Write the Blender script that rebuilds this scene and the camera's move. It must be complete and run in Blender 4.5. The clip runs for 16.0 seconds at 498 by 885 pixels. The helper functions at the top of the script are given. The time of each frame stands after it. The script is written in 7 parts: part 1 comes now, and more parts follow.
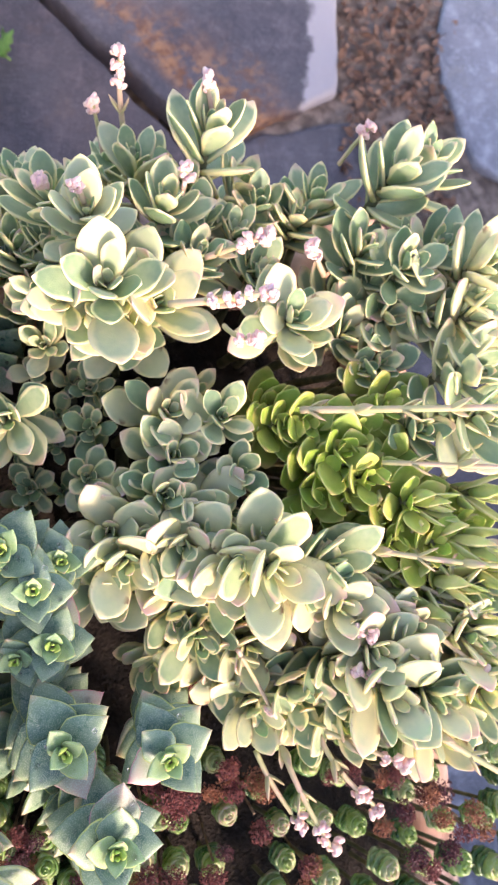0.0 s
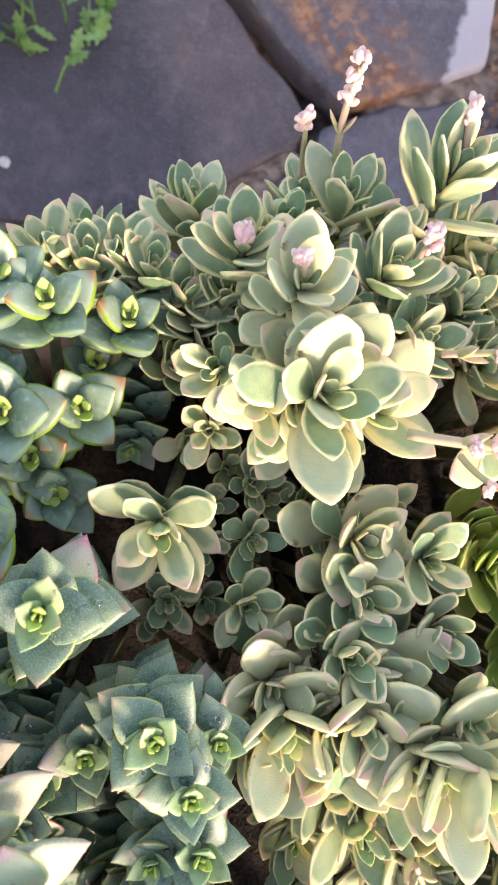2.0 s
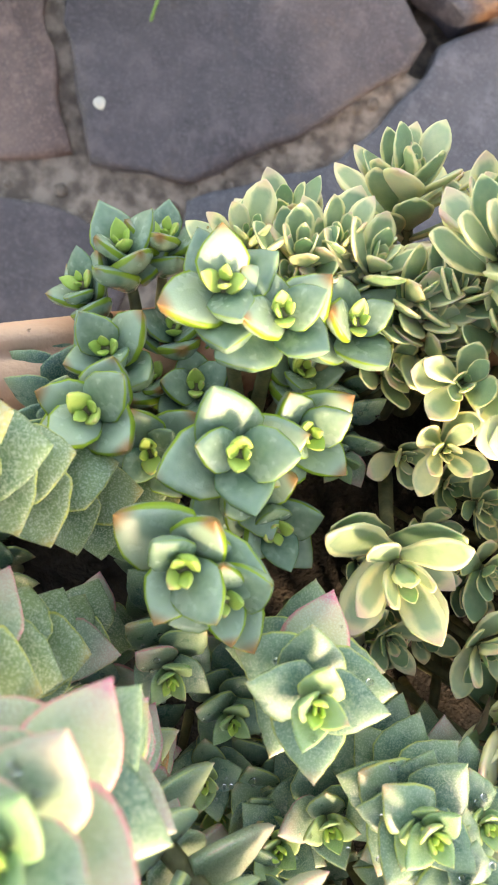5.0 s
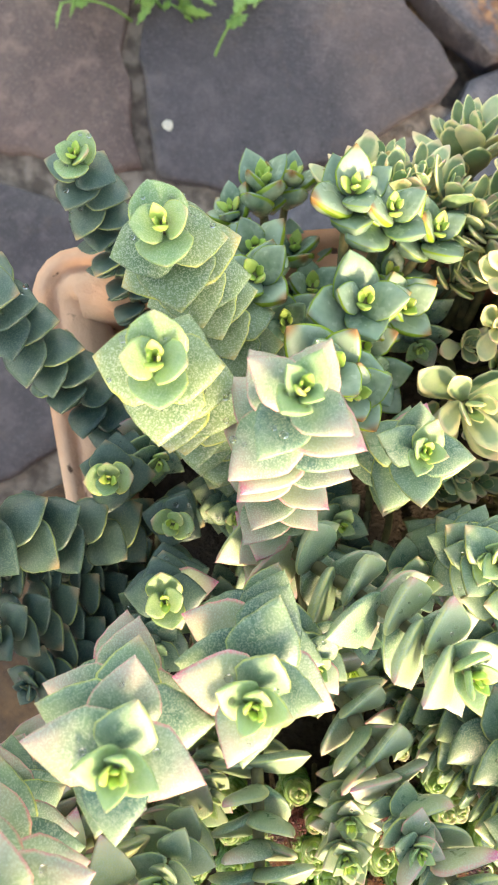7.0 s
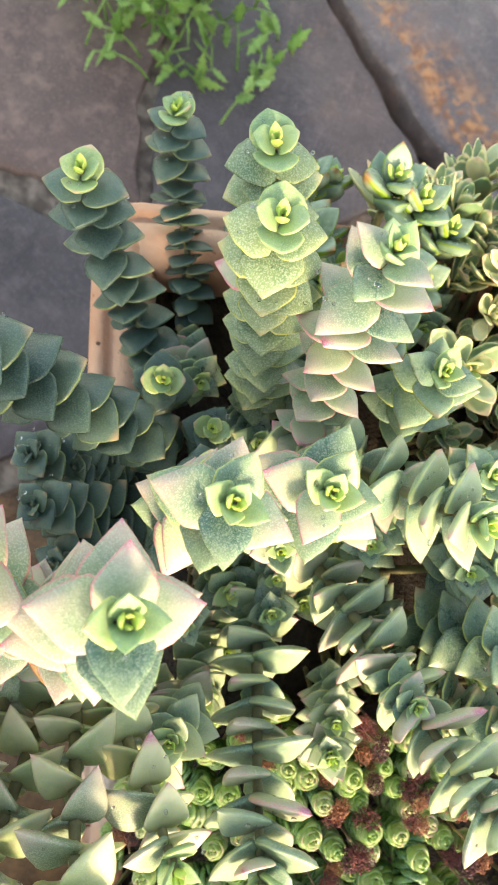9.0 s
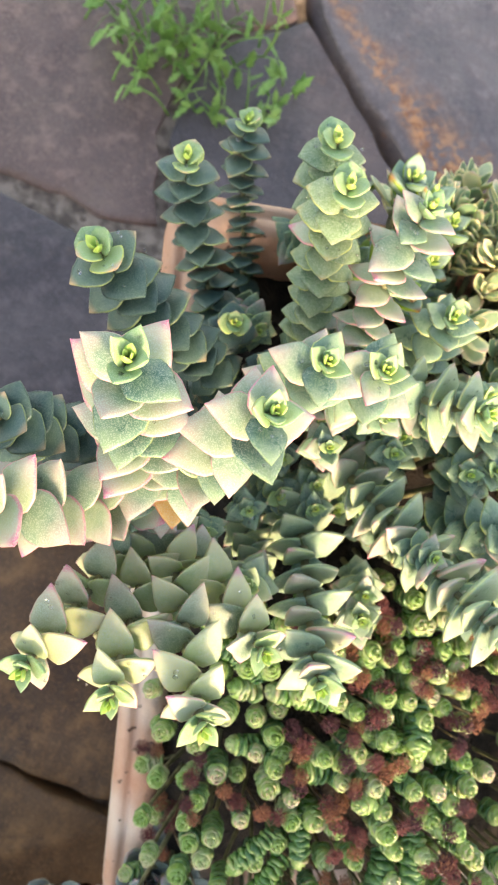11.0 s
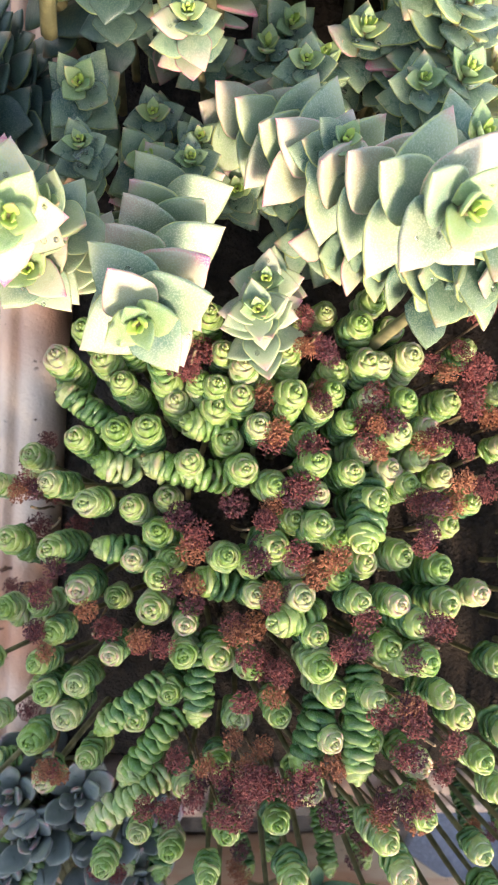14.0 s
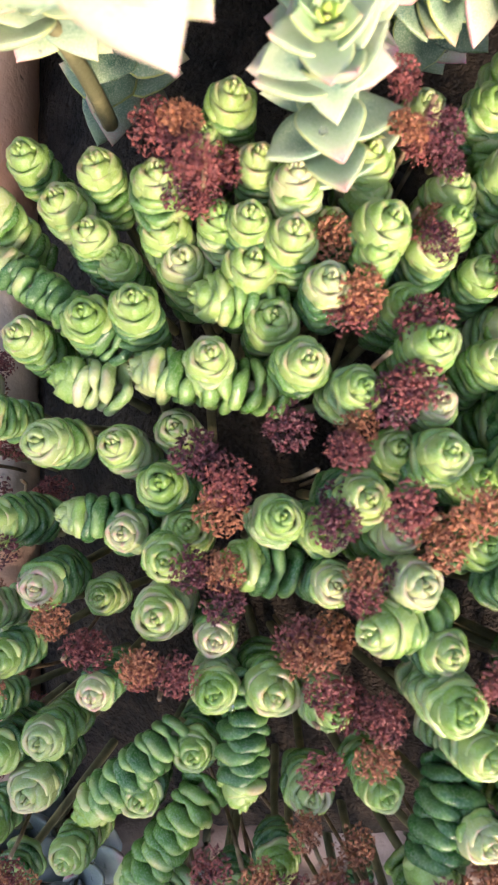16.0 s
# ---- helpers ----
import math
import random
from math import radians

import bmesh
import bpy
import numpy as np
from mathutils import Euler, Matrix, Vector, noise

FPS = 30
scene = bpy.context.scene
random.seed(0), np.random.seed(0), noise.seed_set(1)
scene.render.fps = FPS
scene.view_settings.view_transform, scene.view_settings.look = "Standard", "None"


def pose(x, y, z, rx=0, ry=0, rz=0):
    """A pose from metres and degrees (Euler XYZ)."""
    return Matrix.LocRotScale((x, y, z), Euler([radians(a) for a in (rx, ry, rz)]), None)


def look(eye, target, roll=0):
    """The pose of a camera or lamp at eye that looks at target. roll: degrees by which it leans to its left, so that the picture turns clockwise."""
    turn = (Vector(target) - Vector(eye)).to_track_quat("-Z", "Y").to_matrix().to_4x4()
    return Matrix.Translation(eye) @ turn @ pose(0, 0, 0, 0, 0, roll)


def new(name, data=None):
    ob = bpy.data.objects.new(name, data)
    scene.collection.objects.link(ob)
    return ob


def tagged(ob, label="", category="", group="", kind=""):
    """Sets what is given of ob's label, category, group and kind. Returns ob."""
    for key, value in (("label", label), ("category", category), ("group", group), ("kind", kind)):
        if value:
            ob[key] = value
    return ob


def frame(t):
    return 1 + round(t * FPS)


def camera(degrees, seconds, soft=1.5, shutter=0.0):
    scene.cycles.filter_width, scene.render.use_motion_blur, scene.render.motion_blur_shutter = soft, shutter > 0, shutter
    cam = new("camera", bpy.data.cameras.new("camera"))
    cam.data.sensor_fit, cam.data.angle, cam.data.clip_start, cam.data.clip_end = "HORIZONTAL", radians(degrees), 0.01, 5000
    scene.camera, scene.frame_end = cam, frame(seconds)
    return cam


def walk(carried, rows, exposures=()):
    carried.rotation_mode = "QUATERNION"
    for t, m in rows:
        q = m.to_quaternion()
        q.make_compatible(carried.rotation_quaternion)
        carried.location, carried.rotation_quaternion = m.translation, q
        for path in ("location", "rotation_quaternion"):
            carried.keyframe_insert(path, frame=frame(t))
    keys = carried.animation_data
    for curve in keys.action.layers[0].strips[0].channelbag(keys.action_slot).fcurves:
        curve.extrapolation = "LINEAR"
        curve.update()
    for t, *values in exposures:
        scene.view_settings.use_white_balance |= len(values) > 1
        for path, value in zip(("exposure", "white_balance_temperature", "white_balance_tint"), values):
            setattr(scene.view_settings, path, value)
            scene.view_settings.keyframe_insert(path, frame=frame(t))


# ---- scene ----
cam = camera(41.1, 16.0, soft=2.0)
cam.data.dof.use_dof = True
cam.data.dof.focus_distance = 0.21
cam.data.dof.aperture_fstop = 32.0
PATH = [
    (0, 0.0671, -0.0142, 0.7817, 7.09, -12.90, 7.29),
    (0.5, 0.0571, 0.0123, 0.7636, 4.87, -12.36, 9.16),
    (1, 0.0425, 0.0291, 0.7460, 3.63, -11.82, 11.50),
    (1.5, 0.0253, 0.0416, 0.7276, 2.46, -11.44, 13.39),
    (2, 0.0112, 0.0436, 0.7151, 1.19, -10.03, 15.32),
    (2.5, 0.0016, 0.0535, 0.7034, 0.21, -9.33, 16.44),
    (3, -0.0107, 0.0685, 0.6915, -1.83, -8.82, 18.30),
    (3.5, -0.0181, 0.0725, 0.6827, -3.85, -8.19, 18.63),
    (4, -0.0242, 0.0722, 0.6756, -4.31, -7.04, 18.24),
    (4.5, -0.0314, 0.0681, 0.6744, -4.63, -5.80, 17.63),
    (5, -0.0415, 0.0581, 0.6785, -4.58, -4.70, 14.82),
    (5.2, -0.0443, 0.0522, 0.6878, -4.50, -4.35, 14.35),
    (7.3, -0.0739, -0.0277, 0.7550, 0.20, -3.75, 17.13),
    (7.5, -0.0789, -0.0393, 0.7589, 1.12, -4.70, 18.41),
    (8, -0.0860, -0.0620, 0.7673, 2.23, -6.76, 20.73),
    (8.2, -0.0866, -0.0667, 0.7692, 2.66, -7.33, 20.75),
    (10.3, -0.1075, -0.1528, 0.8120, 8.68, -14.55, 27.77),
    (10.5, -0.1112, -0.1607, 0.8212, 8.55, -14.26, 27.77),
    (11, -0.1132, -0.1752, 0.8384, 8.56, -13.05, 24.22),
    (11.5, -0.1212, -0.1771, 0.8363, 7.73, -12.82, 24.02),
    (12, -0.1117, -0.1911, 0.8233, 7.67, -13.24, 23.87),
    (12.5, -0.0945, -0.1974, 0.8079, 8.72, -13.92, 22.82),
    (13, -0.0708, -0.2092, 0.7864, 9.81, -12.31, 24.58),
    (13.5, -0.0141, -0.2272, 0.7598, 10.00, -10.97, 24.30),
    (14, 0.0274, -0.2433, 0.7139, 9.24, -9.12, 23.67),
    (14.5, 0.0383, -0.2485, 0.6789, 9.99, -7.86, 22.45),
    (15, 0.0450, -0.2533, 0.6547, 9.90, -7.30, 21.86),
    (15.5, 0.0458, -0.2523, 0.6263, 9.69, -6.81, 21.90),
    (16, 0.0398, -0.2465, 0.6024, 9.11, -6.00, 21.57),
]
walk(cam, [(t, pose(x, y, z, rx, ry, rz)) for t, x, y, z, rx, ry, rz in PATH], [(0, 1.6, 7500, 32), (2, 1.66, 8000, 28), (3.5, 1.98, 8900, 21), (5, 2.3, 9900, 15), (8, 2.08, 10200, 11), (11, 1.92, 9200, 15), (13.5, 1.78, 8300, 19), (16, 1.95, 7700, 23)])

# ---- light ----
SUN_AZ, SUN_EL = (0.59, -0.807), 25.0
world = bpy.data.worlds.new("sky")
scene.world = world
world.use_nodes = True
wn = world.node_tree.nodes
sky = wn.new("ShaderNodeTexSky")
sky.sky_type = "NISHITA"
sky.sun_disc = False
sky.sun_elevation = radians(SUN_EL)
sky.sun_rotation = math.atan2(SUN_AZ[0], SUN_AZ[1])
wn["Background"].inputs["Strength"].default_value = 0.19
world.node_tree.links.new(sky.outputs[0], wn["Background"].inputs["Color"])
sun = new("sun", bpy.data.lights.new("sun", "SUN"))
sun.data.energy = 2.5
sun.data.angle = radians(13.0)
sun.data.color = (1.0, 0.92, 0.80)
sun_from = Vector((SUN_AZ[0], SUN_AZ[1], math.tan(radians(SUN_EL)) * math.hypot(*SUN_AZ)))
sun.matrix_world = look(sun_from * 3, (0, 0, 0))


# ---- materials ----
class Mat:
    """A node material with short calls for the nodes that this place needs."""

    def __init__(self, name, rough=0.5, spec=0.5):
        self.m = bpy.data.materials.new(name)
        self.m.use_nodes = True
        self.t = self.m.node_tree
        self.p = self.t.nodes["Principled BSDF"]
        self.p.inputs["Roughness"].default_value = rough
        self.p.inputs["Specular IOR Level"].default_value = spec
        self.co = self.t.nodes.new("ShaderNodeTexCoord")

    def put(self, socket, value):
        if hasattr(value, "is_output"):
            self.t.links.new(value, socket)
        else:
            socket.default_value = value

    def noise(self, scale, detail=4.0, rough=0.55, stretch=None, coord="Object"):
        n = self.t.nodes.new("ShaderNodeTexNoise")
        n.inputs["Scale"].default_value = scale
        n.inputs["Detail"].default_value = detail
        n.inputs["Roughness"].default_value = rough
        src = self.co.outputs[coord]
        if stretch:
            mp = self.t.nodes.new("ShaderNodeMapping")
            mp.inputs["Scale"].default_value = stretch
            self.t.links.new(src, mp.inputs["Vector"])
            src = mp.outputs[0]
        self.t.links.new(src, n.inputs["Vector"])
        return n.outputs["Fac"]

    def attr(self, name):
        a = self.t.nodes.new("ShaderNodeAttribute")
        a.attribute_name = name
        return a.outputs["Fac"]

    def ramp(self, fac, lo, hi, a=0.0, b=1.0):
        r = self.t.nodes.new("ShaderNodeMapRange")
        r.interpolation_type = "SMOOTHSTEP"
        self.put(r.inputs[0], fac)
        for i, v in enumerate((lo, hi, a, b)):
            r.inputs[i + 1].default_value = v
        return r.outputs[0]

    def math(self, op, a, b=0.0):
        n = self.t.nodes.new("ShaderNodeMath")
        n.operation = op
        self.put(n.inputs[0], a)
        self.put(n.inputs[1], b)
        return n.outputs[0]

    def mix(self, fac, a, b):
        n = self.t.nodes.new("ShaderNodeMix")
        n.data_type = "RGBA"
        self.put(n.inputs["Factor"], fac)
        self.put(n.inputs[6], (*a, 1) if isinstance(a, tuple) else a)
        self.put(n.inputs[7], (*b, 1) if isinstance(b, tuple) else b)
        return n.outputs[2]

    def along(self, x, y, start):
        """How far a point lies past a line in the plan, in metres."""
        n = self.t.nodes.new("ShaderNodeVectorMath")
        n.operation = "DOT_PRODUCT"
        self.t.links.new(self.co.outputs["Object"], n.inputs[0])
        n.inputs[1].default_value = (x, y, 0)
        return self.math("SUBTRACT", n.outputs["Value"], start)

    def rand(self):
        return self.t.nodes.new("ShaderNodeObjectInfo").outputs["Random"]

    def island(self):
        return self.t.nodes.new("ShaderNodeNewGeometry").outputs["Random Per Island"]

    def done(self, colour, rough=None, bump=None, dist=0.001, strength=0.5, sub=0.0):
        self.put(self.p.inputs["Base Color"], (*colour, 1) if isinstance(colour, tuple) else colour)
        if rough is not None:
            self.put(self.p.inputs["Roughness"], rough)
        if bump is not None:
            b = self.t.nodes.new("ShaderNodeBump")
            b.inputs["Distance"].default_value = dist
            b.inputs["Strength"].default_value = strength
            self.put(b.inputs["Height"], bump)
            self.t.links.new(b.outputs[0], self.p.inputs["Normal"])
        if sub:
            self.p.inputs["Subsurface Weight"].default_value = sub
            self.p.inputs["Subsurface Radius"].default_value = (0.5, 0.8, 0.2)
            self.p.inputs["Subsurface Scale"].default_value = 0.004
        return self.m


def leaf_material(name, body, body2, margin, tip, rim=(0.72, 0.95), rough=0.4, speckle=0.0, sub=0.15, wander=0.5, spots=0.0, fade=None, vary=0.18):
    """Succulent skin: two body tones, a margin tone along the edge, a flush at the tip."""
    k = Mat(name, rough, 0.45)
    n1 = k.noise(90, 3)
    n2 = k.noise(2100, 2)
    r = k.rand()
    col = k.mix(k.ramp(k.math("ADD", n1, k.math("MULTIPLY", r, 0.35)), 0.45, 0.85), body, body2)
    if fade:
        col = k.mix(k.math("MULTIPLY", k.ramp(k.math("ADD", k.attr("tip"), k.math("MULTIPLY", k.math("SUBTRACT", n1, 0.5), 0.6)), 0.40, 1.0), fade[3]), col, fade[:3])
    e = k.math("ADD", k.attr("edge"), k.math("MULTIPLY", k.math("SUBTRACT", n1, 0.5), wander))
    e = k.math("ADD", e, k.math("MULTIPLY", k.math("SUBTRACT", r, 0.5), vary))
    col = k.mix(k.ramp(e, *rim), col, margin)
    tp = k.math("ADD", k.attr("tip"), k.math("MULTIPLY", k.math("SUBTRACT", r, 0.6), 0.25))
    col = k.mix(k.ramp(tp, 0.86, 1.05), col, tip)
    if speckle:
        col = k.mix(k.math("MULTIPLY", k.ramp(n2, 0.50, 0.58), speckle * 0.8), col, (0.46, 0.52, 0.40))
    if spots:
        sp = k.math("MULTIPLY", k.ramp(k.noise(160, 3), 0.62, 0.70), k.ramp(k.attr("edge"), 0.3, 0.9))
        col = k.mix(k.math("MULTIPLY", sp, spots), col, (0.16, 0.04, 0.03))
    return k.done(col, k.ramp(n1, 0.3, 0.7, rough - 0.08, rough + 0.12), n2, 0.0004, 0.35, sub)


M_VARI = leaf_material("variegated_leaf", (0.180, 0.295, 0.165), (0.35, 0.44, 0.25), (0.78, 0.72, 0.40), (0.72, 0.52, 0.36), (0.38, 0.70), 0.40, wander=0.9, sub=0.25, vary=0.6)
M_CREAM = leaf_material("cream_leaf", (0.40, 0.47, 0.29), (0.60, 0.60, 0.36), (0.72, 0.66, 0.38), (0.68, 0.44, 0.36), (0.30, 0.72), 0.42, wander=1.0, spots=0.9, sub=0.25, vary=0.5)
M_GREEN = leaf_material("lime_leaf", (0.22, 0.35, 0.055), (0.44, 0.51, 0.12), (0.60, 0.60, 0.20), (0.56, 0.46, 0.16), (0.6, 1.0), 0.36, sub=0.25)
M_STACK = leaf_material("blue_green_leaf", (0.050, 0.132, 0.105), (0.130, 0.240, 0.155), (0.38, 0.44, 0.13), (0.50, 0.36, 0.22), (0.90, 1.0), 0.30, 0.5, 0.15, 0.2, fade=(0.32, 0.41, 0.21, 0.50))
M_PINK = leaf_material("flushed_leaf", (0.15, 0.26, 0.17), (0.34, 0.40, 0.25), (0.62, 0.23, 0.27), (0.64, 0.15, 0.26), (0.80, 0.98), 0.40, 0.7, 0.15, 0.4, fade=(0.60, 0.37, 0.36, 0.60))
M_BOAT = leaf_material("pale_blue_green_leaf", (0.115, 0.230, 0.170), (0.26, 0.37, 0.23), (0.46, 0.50, 0.22), (0.58, 0.30, 0.30), (0.90, 1.0), 0.34, 0.6, 0.2, 0.2, fade=(0.44, 0.49, 0.29, 0.70))
M_FAN = leaf_material("pale_cream_green_leaf", (0.30, 0.40, 0.20), (0.52, 0.53, 0.28), (0.62, 0.50, 0.30), (0.56, 0.17, 0.27), (0.90, 1.0), 0.36, 0.6, 0.25, 0.4, fade=(0.66, 0.56, 0.36, 0.75))
M_BLUSH = leaf_material("pink_tipped_leaf", (0.175, 0.265, 0.180), (0.36, 0.40, 0.26), (0.58, 0.34, 0.29), (0.54, 0.13, 0.27), (0.88, 1.0), 0.34, 0.7, 0.2, 0.3, fade=(0.56, 0.42, 0.36, 0.75))
# deep leaf tone, darkened further to stand in for shade under leaning stems
M_DEEP_SHADED = leaf_material("deep_shaded_leaf", (0.022, 0.064, 0.060), (0.060, 0.120, 0.098), (0.17, 0.23, 0.08), (0.30, 0.23, 0.14), (0.94, 1.03), 0.34, 0.14, 0.1, 0.2, fade=(0.10, 0.17, 0.12, 0.30))
M_SPECK = leaf_material("speckled_leaf", (0.080, 0.165, 0.090), (0.165, 0.250, 0.120), (0.42, 0.45, 0.11), (0.46, 0.38, 0.16), (0.91, 1.02), 0.36, 0.7, 0.15, 0.2, fade=(0.28, 0.36, 0.15, 0.45))
M_HALF = leaf_material("half_grown_leaf", (0.15, 0.29, 0.13), (0.28, 0.41, 0.17), (0.48, 0.54, 0.12), (0.56, 0.38, 0.24), (0.90, 1.04), 0.38, 0.55)
M_NARROW = leaf_material("narrow_leaf", (0.30, 0.40, 0.13), (0.54, 0.56, 0.24), (0.68, 0.64, 0.36), (0.6, 0.46, 0.26), (0.6, 1.0), 0.42, sub=0.25)
M_DEAD = leaf_material("dead_leaf", (0.10, 0.05, 0.03), (0.30, 0.20, 0.12), (0.42, 0.34, 0.24), (0.12, 0.06, 0.04), (0.6, 1.0), 0.7, wander=1.0)
M_OLD = leaf_material("old_orange_leaf", (0.40, 0.20, 0.05), (0.52, 0.34, 0.12), (0.55, 0.20, 0.08), (0.50, 0.14, 0.08), (0.7, 1.0), 0.40, 0.4, 0.2, 0.9)
M_YOUNG = leaf_material("young_leaf", (0.30, 0.47, 0.10), (0.44, 0.57, 0.15), (0.54, 0.60, 0.14), (0.58, 0.44, 0.20), (0.85, 1.05), 0.36)
M_EDGED = leaf_material("lime_edged_leaf", (0.100, 0.195, 0.130), (0.27, 0.37, 0.27), (0.19, 0.31, 0.035), (0.28, 0.15, 0.06), (0.84, 0.94), 0.18, wander=0.30, fade=(0.30, 0.40, 0.28, 0.45))
M_BEAD = leaf_material("bead_leaf", (0.055, 0.165, 0.030), (0.155, 0.29, 0.070), (0.25, 0.36, 0.115), (0.38, 0.40, 0.17), (0.86, 1.2), 0.26, 0.25, 0.2, 1.2)
M_BEAD_PALE = leaf_material("pale_bead_leaf", (0.150, 0.270, 0.085), (0.28, 0.38, 0.150), (0.38, 0.42, 0.21), (0.48, 0.38, 0.25), (0.80, 1.1), 0.30, 0.3, 0.2, 1.5)
M_BEAD_DEEP = leaf_material("deep_bead_leaf", (0.022, 0.100, 0.026), (0.085, 0.205, 0.055), (0.18, 0.30, 0.09), (0.31, 0.36, 0.14), (0.86, 1.2), 0.28, 0.2, 0.2, 1.5)
M_BEADTIP = leaf_material("bead_tip_leaf", (0.150, 0.285, 0.055), (0.27, 0.38, 0.110), (0.36, 0.42, 0.17), (0.48, 0.38, 0.22), (0.85, 1.1), 0.28, 0.25, 0.15, 1.2)
M_BEADTIP_PALE = leaf_material("pale_bead_tip_leaf", (0.25, 0.35, 0.120), (0.39, 0.42, 0.19), (0.48, 0.43, 0.25), (0.54, 0.31, 0.25), (0.80, 1.05), 0.30, 0.35, 0.15, 1.2)
M_GREY = leaf_material("grey_blue_leaf", (0.15, 0.19, 0.18), (0.27, 0.31, 0.28), (0.38, 0.37, 0.33), (0.38, 0.22, 0.22), (0.8, 1.1), 0.34)
M_STRAP = leaf_material("strap_leaf", (0.05, 0.13, 0.08), (0.11, 0.20, 0.12), (0.16, 0.26, 0.14), (0.2, 0.22, 0.12), (0.85, 1.1), 0.35)
M_WEED = leaf_material("weed_leaf", (0.10, 0.24, 0.05), (0.22, 0.38, 0.10), (0.28, 0.42, 0.12), (0.3, 0.38, 0.14), (0.8, 1.1), 0.5, 0.0, 0.1)


def simple(name, a, b, scale, rough=0.6, dist=0.0006, island=0.0, strength=0.5, sub=0.0):
    k = Mat(name, rough, 0.4)
    n1, n2 = k.noise(scale, 5), k.noise(scale * 9, 3)
    f = k.ramp(n1, 0.35, 0.68)
    if island:
        f = k.math("ADD", k.math("MULTIPLY", f, 1 - island), k.math("MULTIPLY", k.island(), island))
    return k.done(k.mix(f, a, b), None, n2, dist, strength, sub)


M_STEM = simple("stem_skin", (0.10, 0.10, 0.05), (0.22, 0.20, 0.10), 120)
M_STALK = simple("flower_stalk_skin", (0.40, 0.40, 0.19), (0.58, 0.38, 0.29), 60)
M_BUD = simple("pink_bud", (0.78, 0.42, 0.38), (0.88, 0.70, 0.60), 200, 0.5, 0.0003, 0.5, 0.4, 0.15)
M_DRY = simple("dry_flower", (0.030, 0.006, 0.012), (0.34, 0.095, 0.080), 70, 0.6, 0.0005, 0.66)
M_DRY_RUST = simple("rusty_dry_flower", (0.10, 0.022, 0.014), (0.48, 0.20, 0.10), 70, 0.6, 0.0005, 0.62)
M_DRY_DARK = simple("dark_dry_flower", (0.014, 0.004, 0.010), (0.17, 0.045, 0.055), 70, 0.55, 0.0005, 0.66)
M_DRYSTALK = simple("dry_stalk", (0.16, 0.10, 0.06), (0.30, 0.22, 0.13), 200, 0.8)
M_SOIL = simple("potting_soil", (0.012, 0.009, 0.007), (0.05, 0.035, 0.025), 60, 0.9, 0.006, 0.0, 1.0)
M_WATER = Mat("water", 0.02).m
M_WATER.node_tree.nodes["Principled BSDF"].inputs["Transmission Weight"].default_value = 1.0
M_WATER.node_tree.nodes["Principled BSDF"].inputs["IOR"].default_value = 1.33
M_PEBBLE = simple("white_pebble", (0.58, 0.53, 0.45), (0.72, 0.67, 0.58), 40, 0.6)


def terracotta():
    k = Mat("terracotta", 0.75, 0.3)
    big, fine = k.noise(14, 5), k.noise(420, 3)
    spots = k.noise(130, 2)
    col = k.mix(k.ramp(big, 0.35, 0.65), (0.58, 0.28, 0.17), (0.68, 0.42, 0.30))
    col = k.mix(k.ramp(k.noise(6, 4), 0.44, 0.66), col, (0.76, 0.62, 0.50))
    col = k.mix(k.ramp(spots, 0.66, 0.74), col, (0.12, 0.06, 0.04))
    return k.done(col, None, k.math("ADD", fine, k.math("MULTIPLY", big, 1.5)), 0.0012, 0.5)


def slate(name, a, b, rust, amount, worn=False):
    k = Mat(name, 0.5, 0.45)
    big, mid, fine = k.noise(7, 6, 0.6), k.noise(38, 6, 0.65), k.noise(300, 3)
    col = k.mix(k.ramp(big, 0.3, 0.7), a, b)
    col = k.mix(k.math("MULTIPLY", k.ramp(mid, 0.46, 0.72), 0.6), col, tuple(min(1, c * 1.9) for c in b))
    col = k.mix(k.math("MULTIPLY", k.ramp(fine, 0.52, 0.66), 0.35), col, tuple(min(1, c * 2.0) for c in b))
    col = k.mix(k.math("MULTIPLY", k.ramp(k.noise(120, 4, 0.7), 0.56, 0.70), 0.4), col, tuple(c * 0.45 for c in a))
    col = k.mix(k.math("MULTIPLY", k.ramp(k.noise(13, 6, 0.7, (1, 1, 1.2)), 0.60 - 0.22 * amount, 0.74 - 0.2 * amount), min(1, 0.25 + amount)), col, rust)
    if worn:
        # iron stains along the near edge of the slab, and a pale split face at its end
        d = k.math("ADD", k.along(0.40, 0.917, 0.590), k.math("MULTIPLY", k.math("SUBTRACT", k.noise(9, 5, 0.6), 0.5), 0.16))
        band = k.math("MULTIPLY", k.ramp(d, 0.02, 0.10, 1.0, 0.0), k.ramp(k.noise(34, 6, 0.7), 0.40, 0.56))
        col = k.mix(k.math("MULTIPLY", k.math("MULTIPLY", band, k.ramp(k.along(0.565, 0.825, 0.516), 0.004, 0.034)), 0.85), col, k.mix(k.ramp(k.noise(70, 4), 0.4, 0.6), (0.16, 0.062, 0.022), (0.34, 0.165, 0.070)))
        e = k.math("ADD", k.along(1, 0.08, 0.310), k.math("MULTIPLY", k.math("SUBTRACT", k.noise(26, 4), 0.5), 0.06))
        col = k.mix(k.math("MULTIPLY", k.ramp(e, 0.0, 0.012), 0.8), col, (0.42, 0.41, 0.43))
    return k.done(col, k.ramp(mid, 0.3, 0.7, 0.38, 0.7), k.math("ADD", k.math("MULTIPLY", mid, 2.0), fine), 0.003, 0.6)


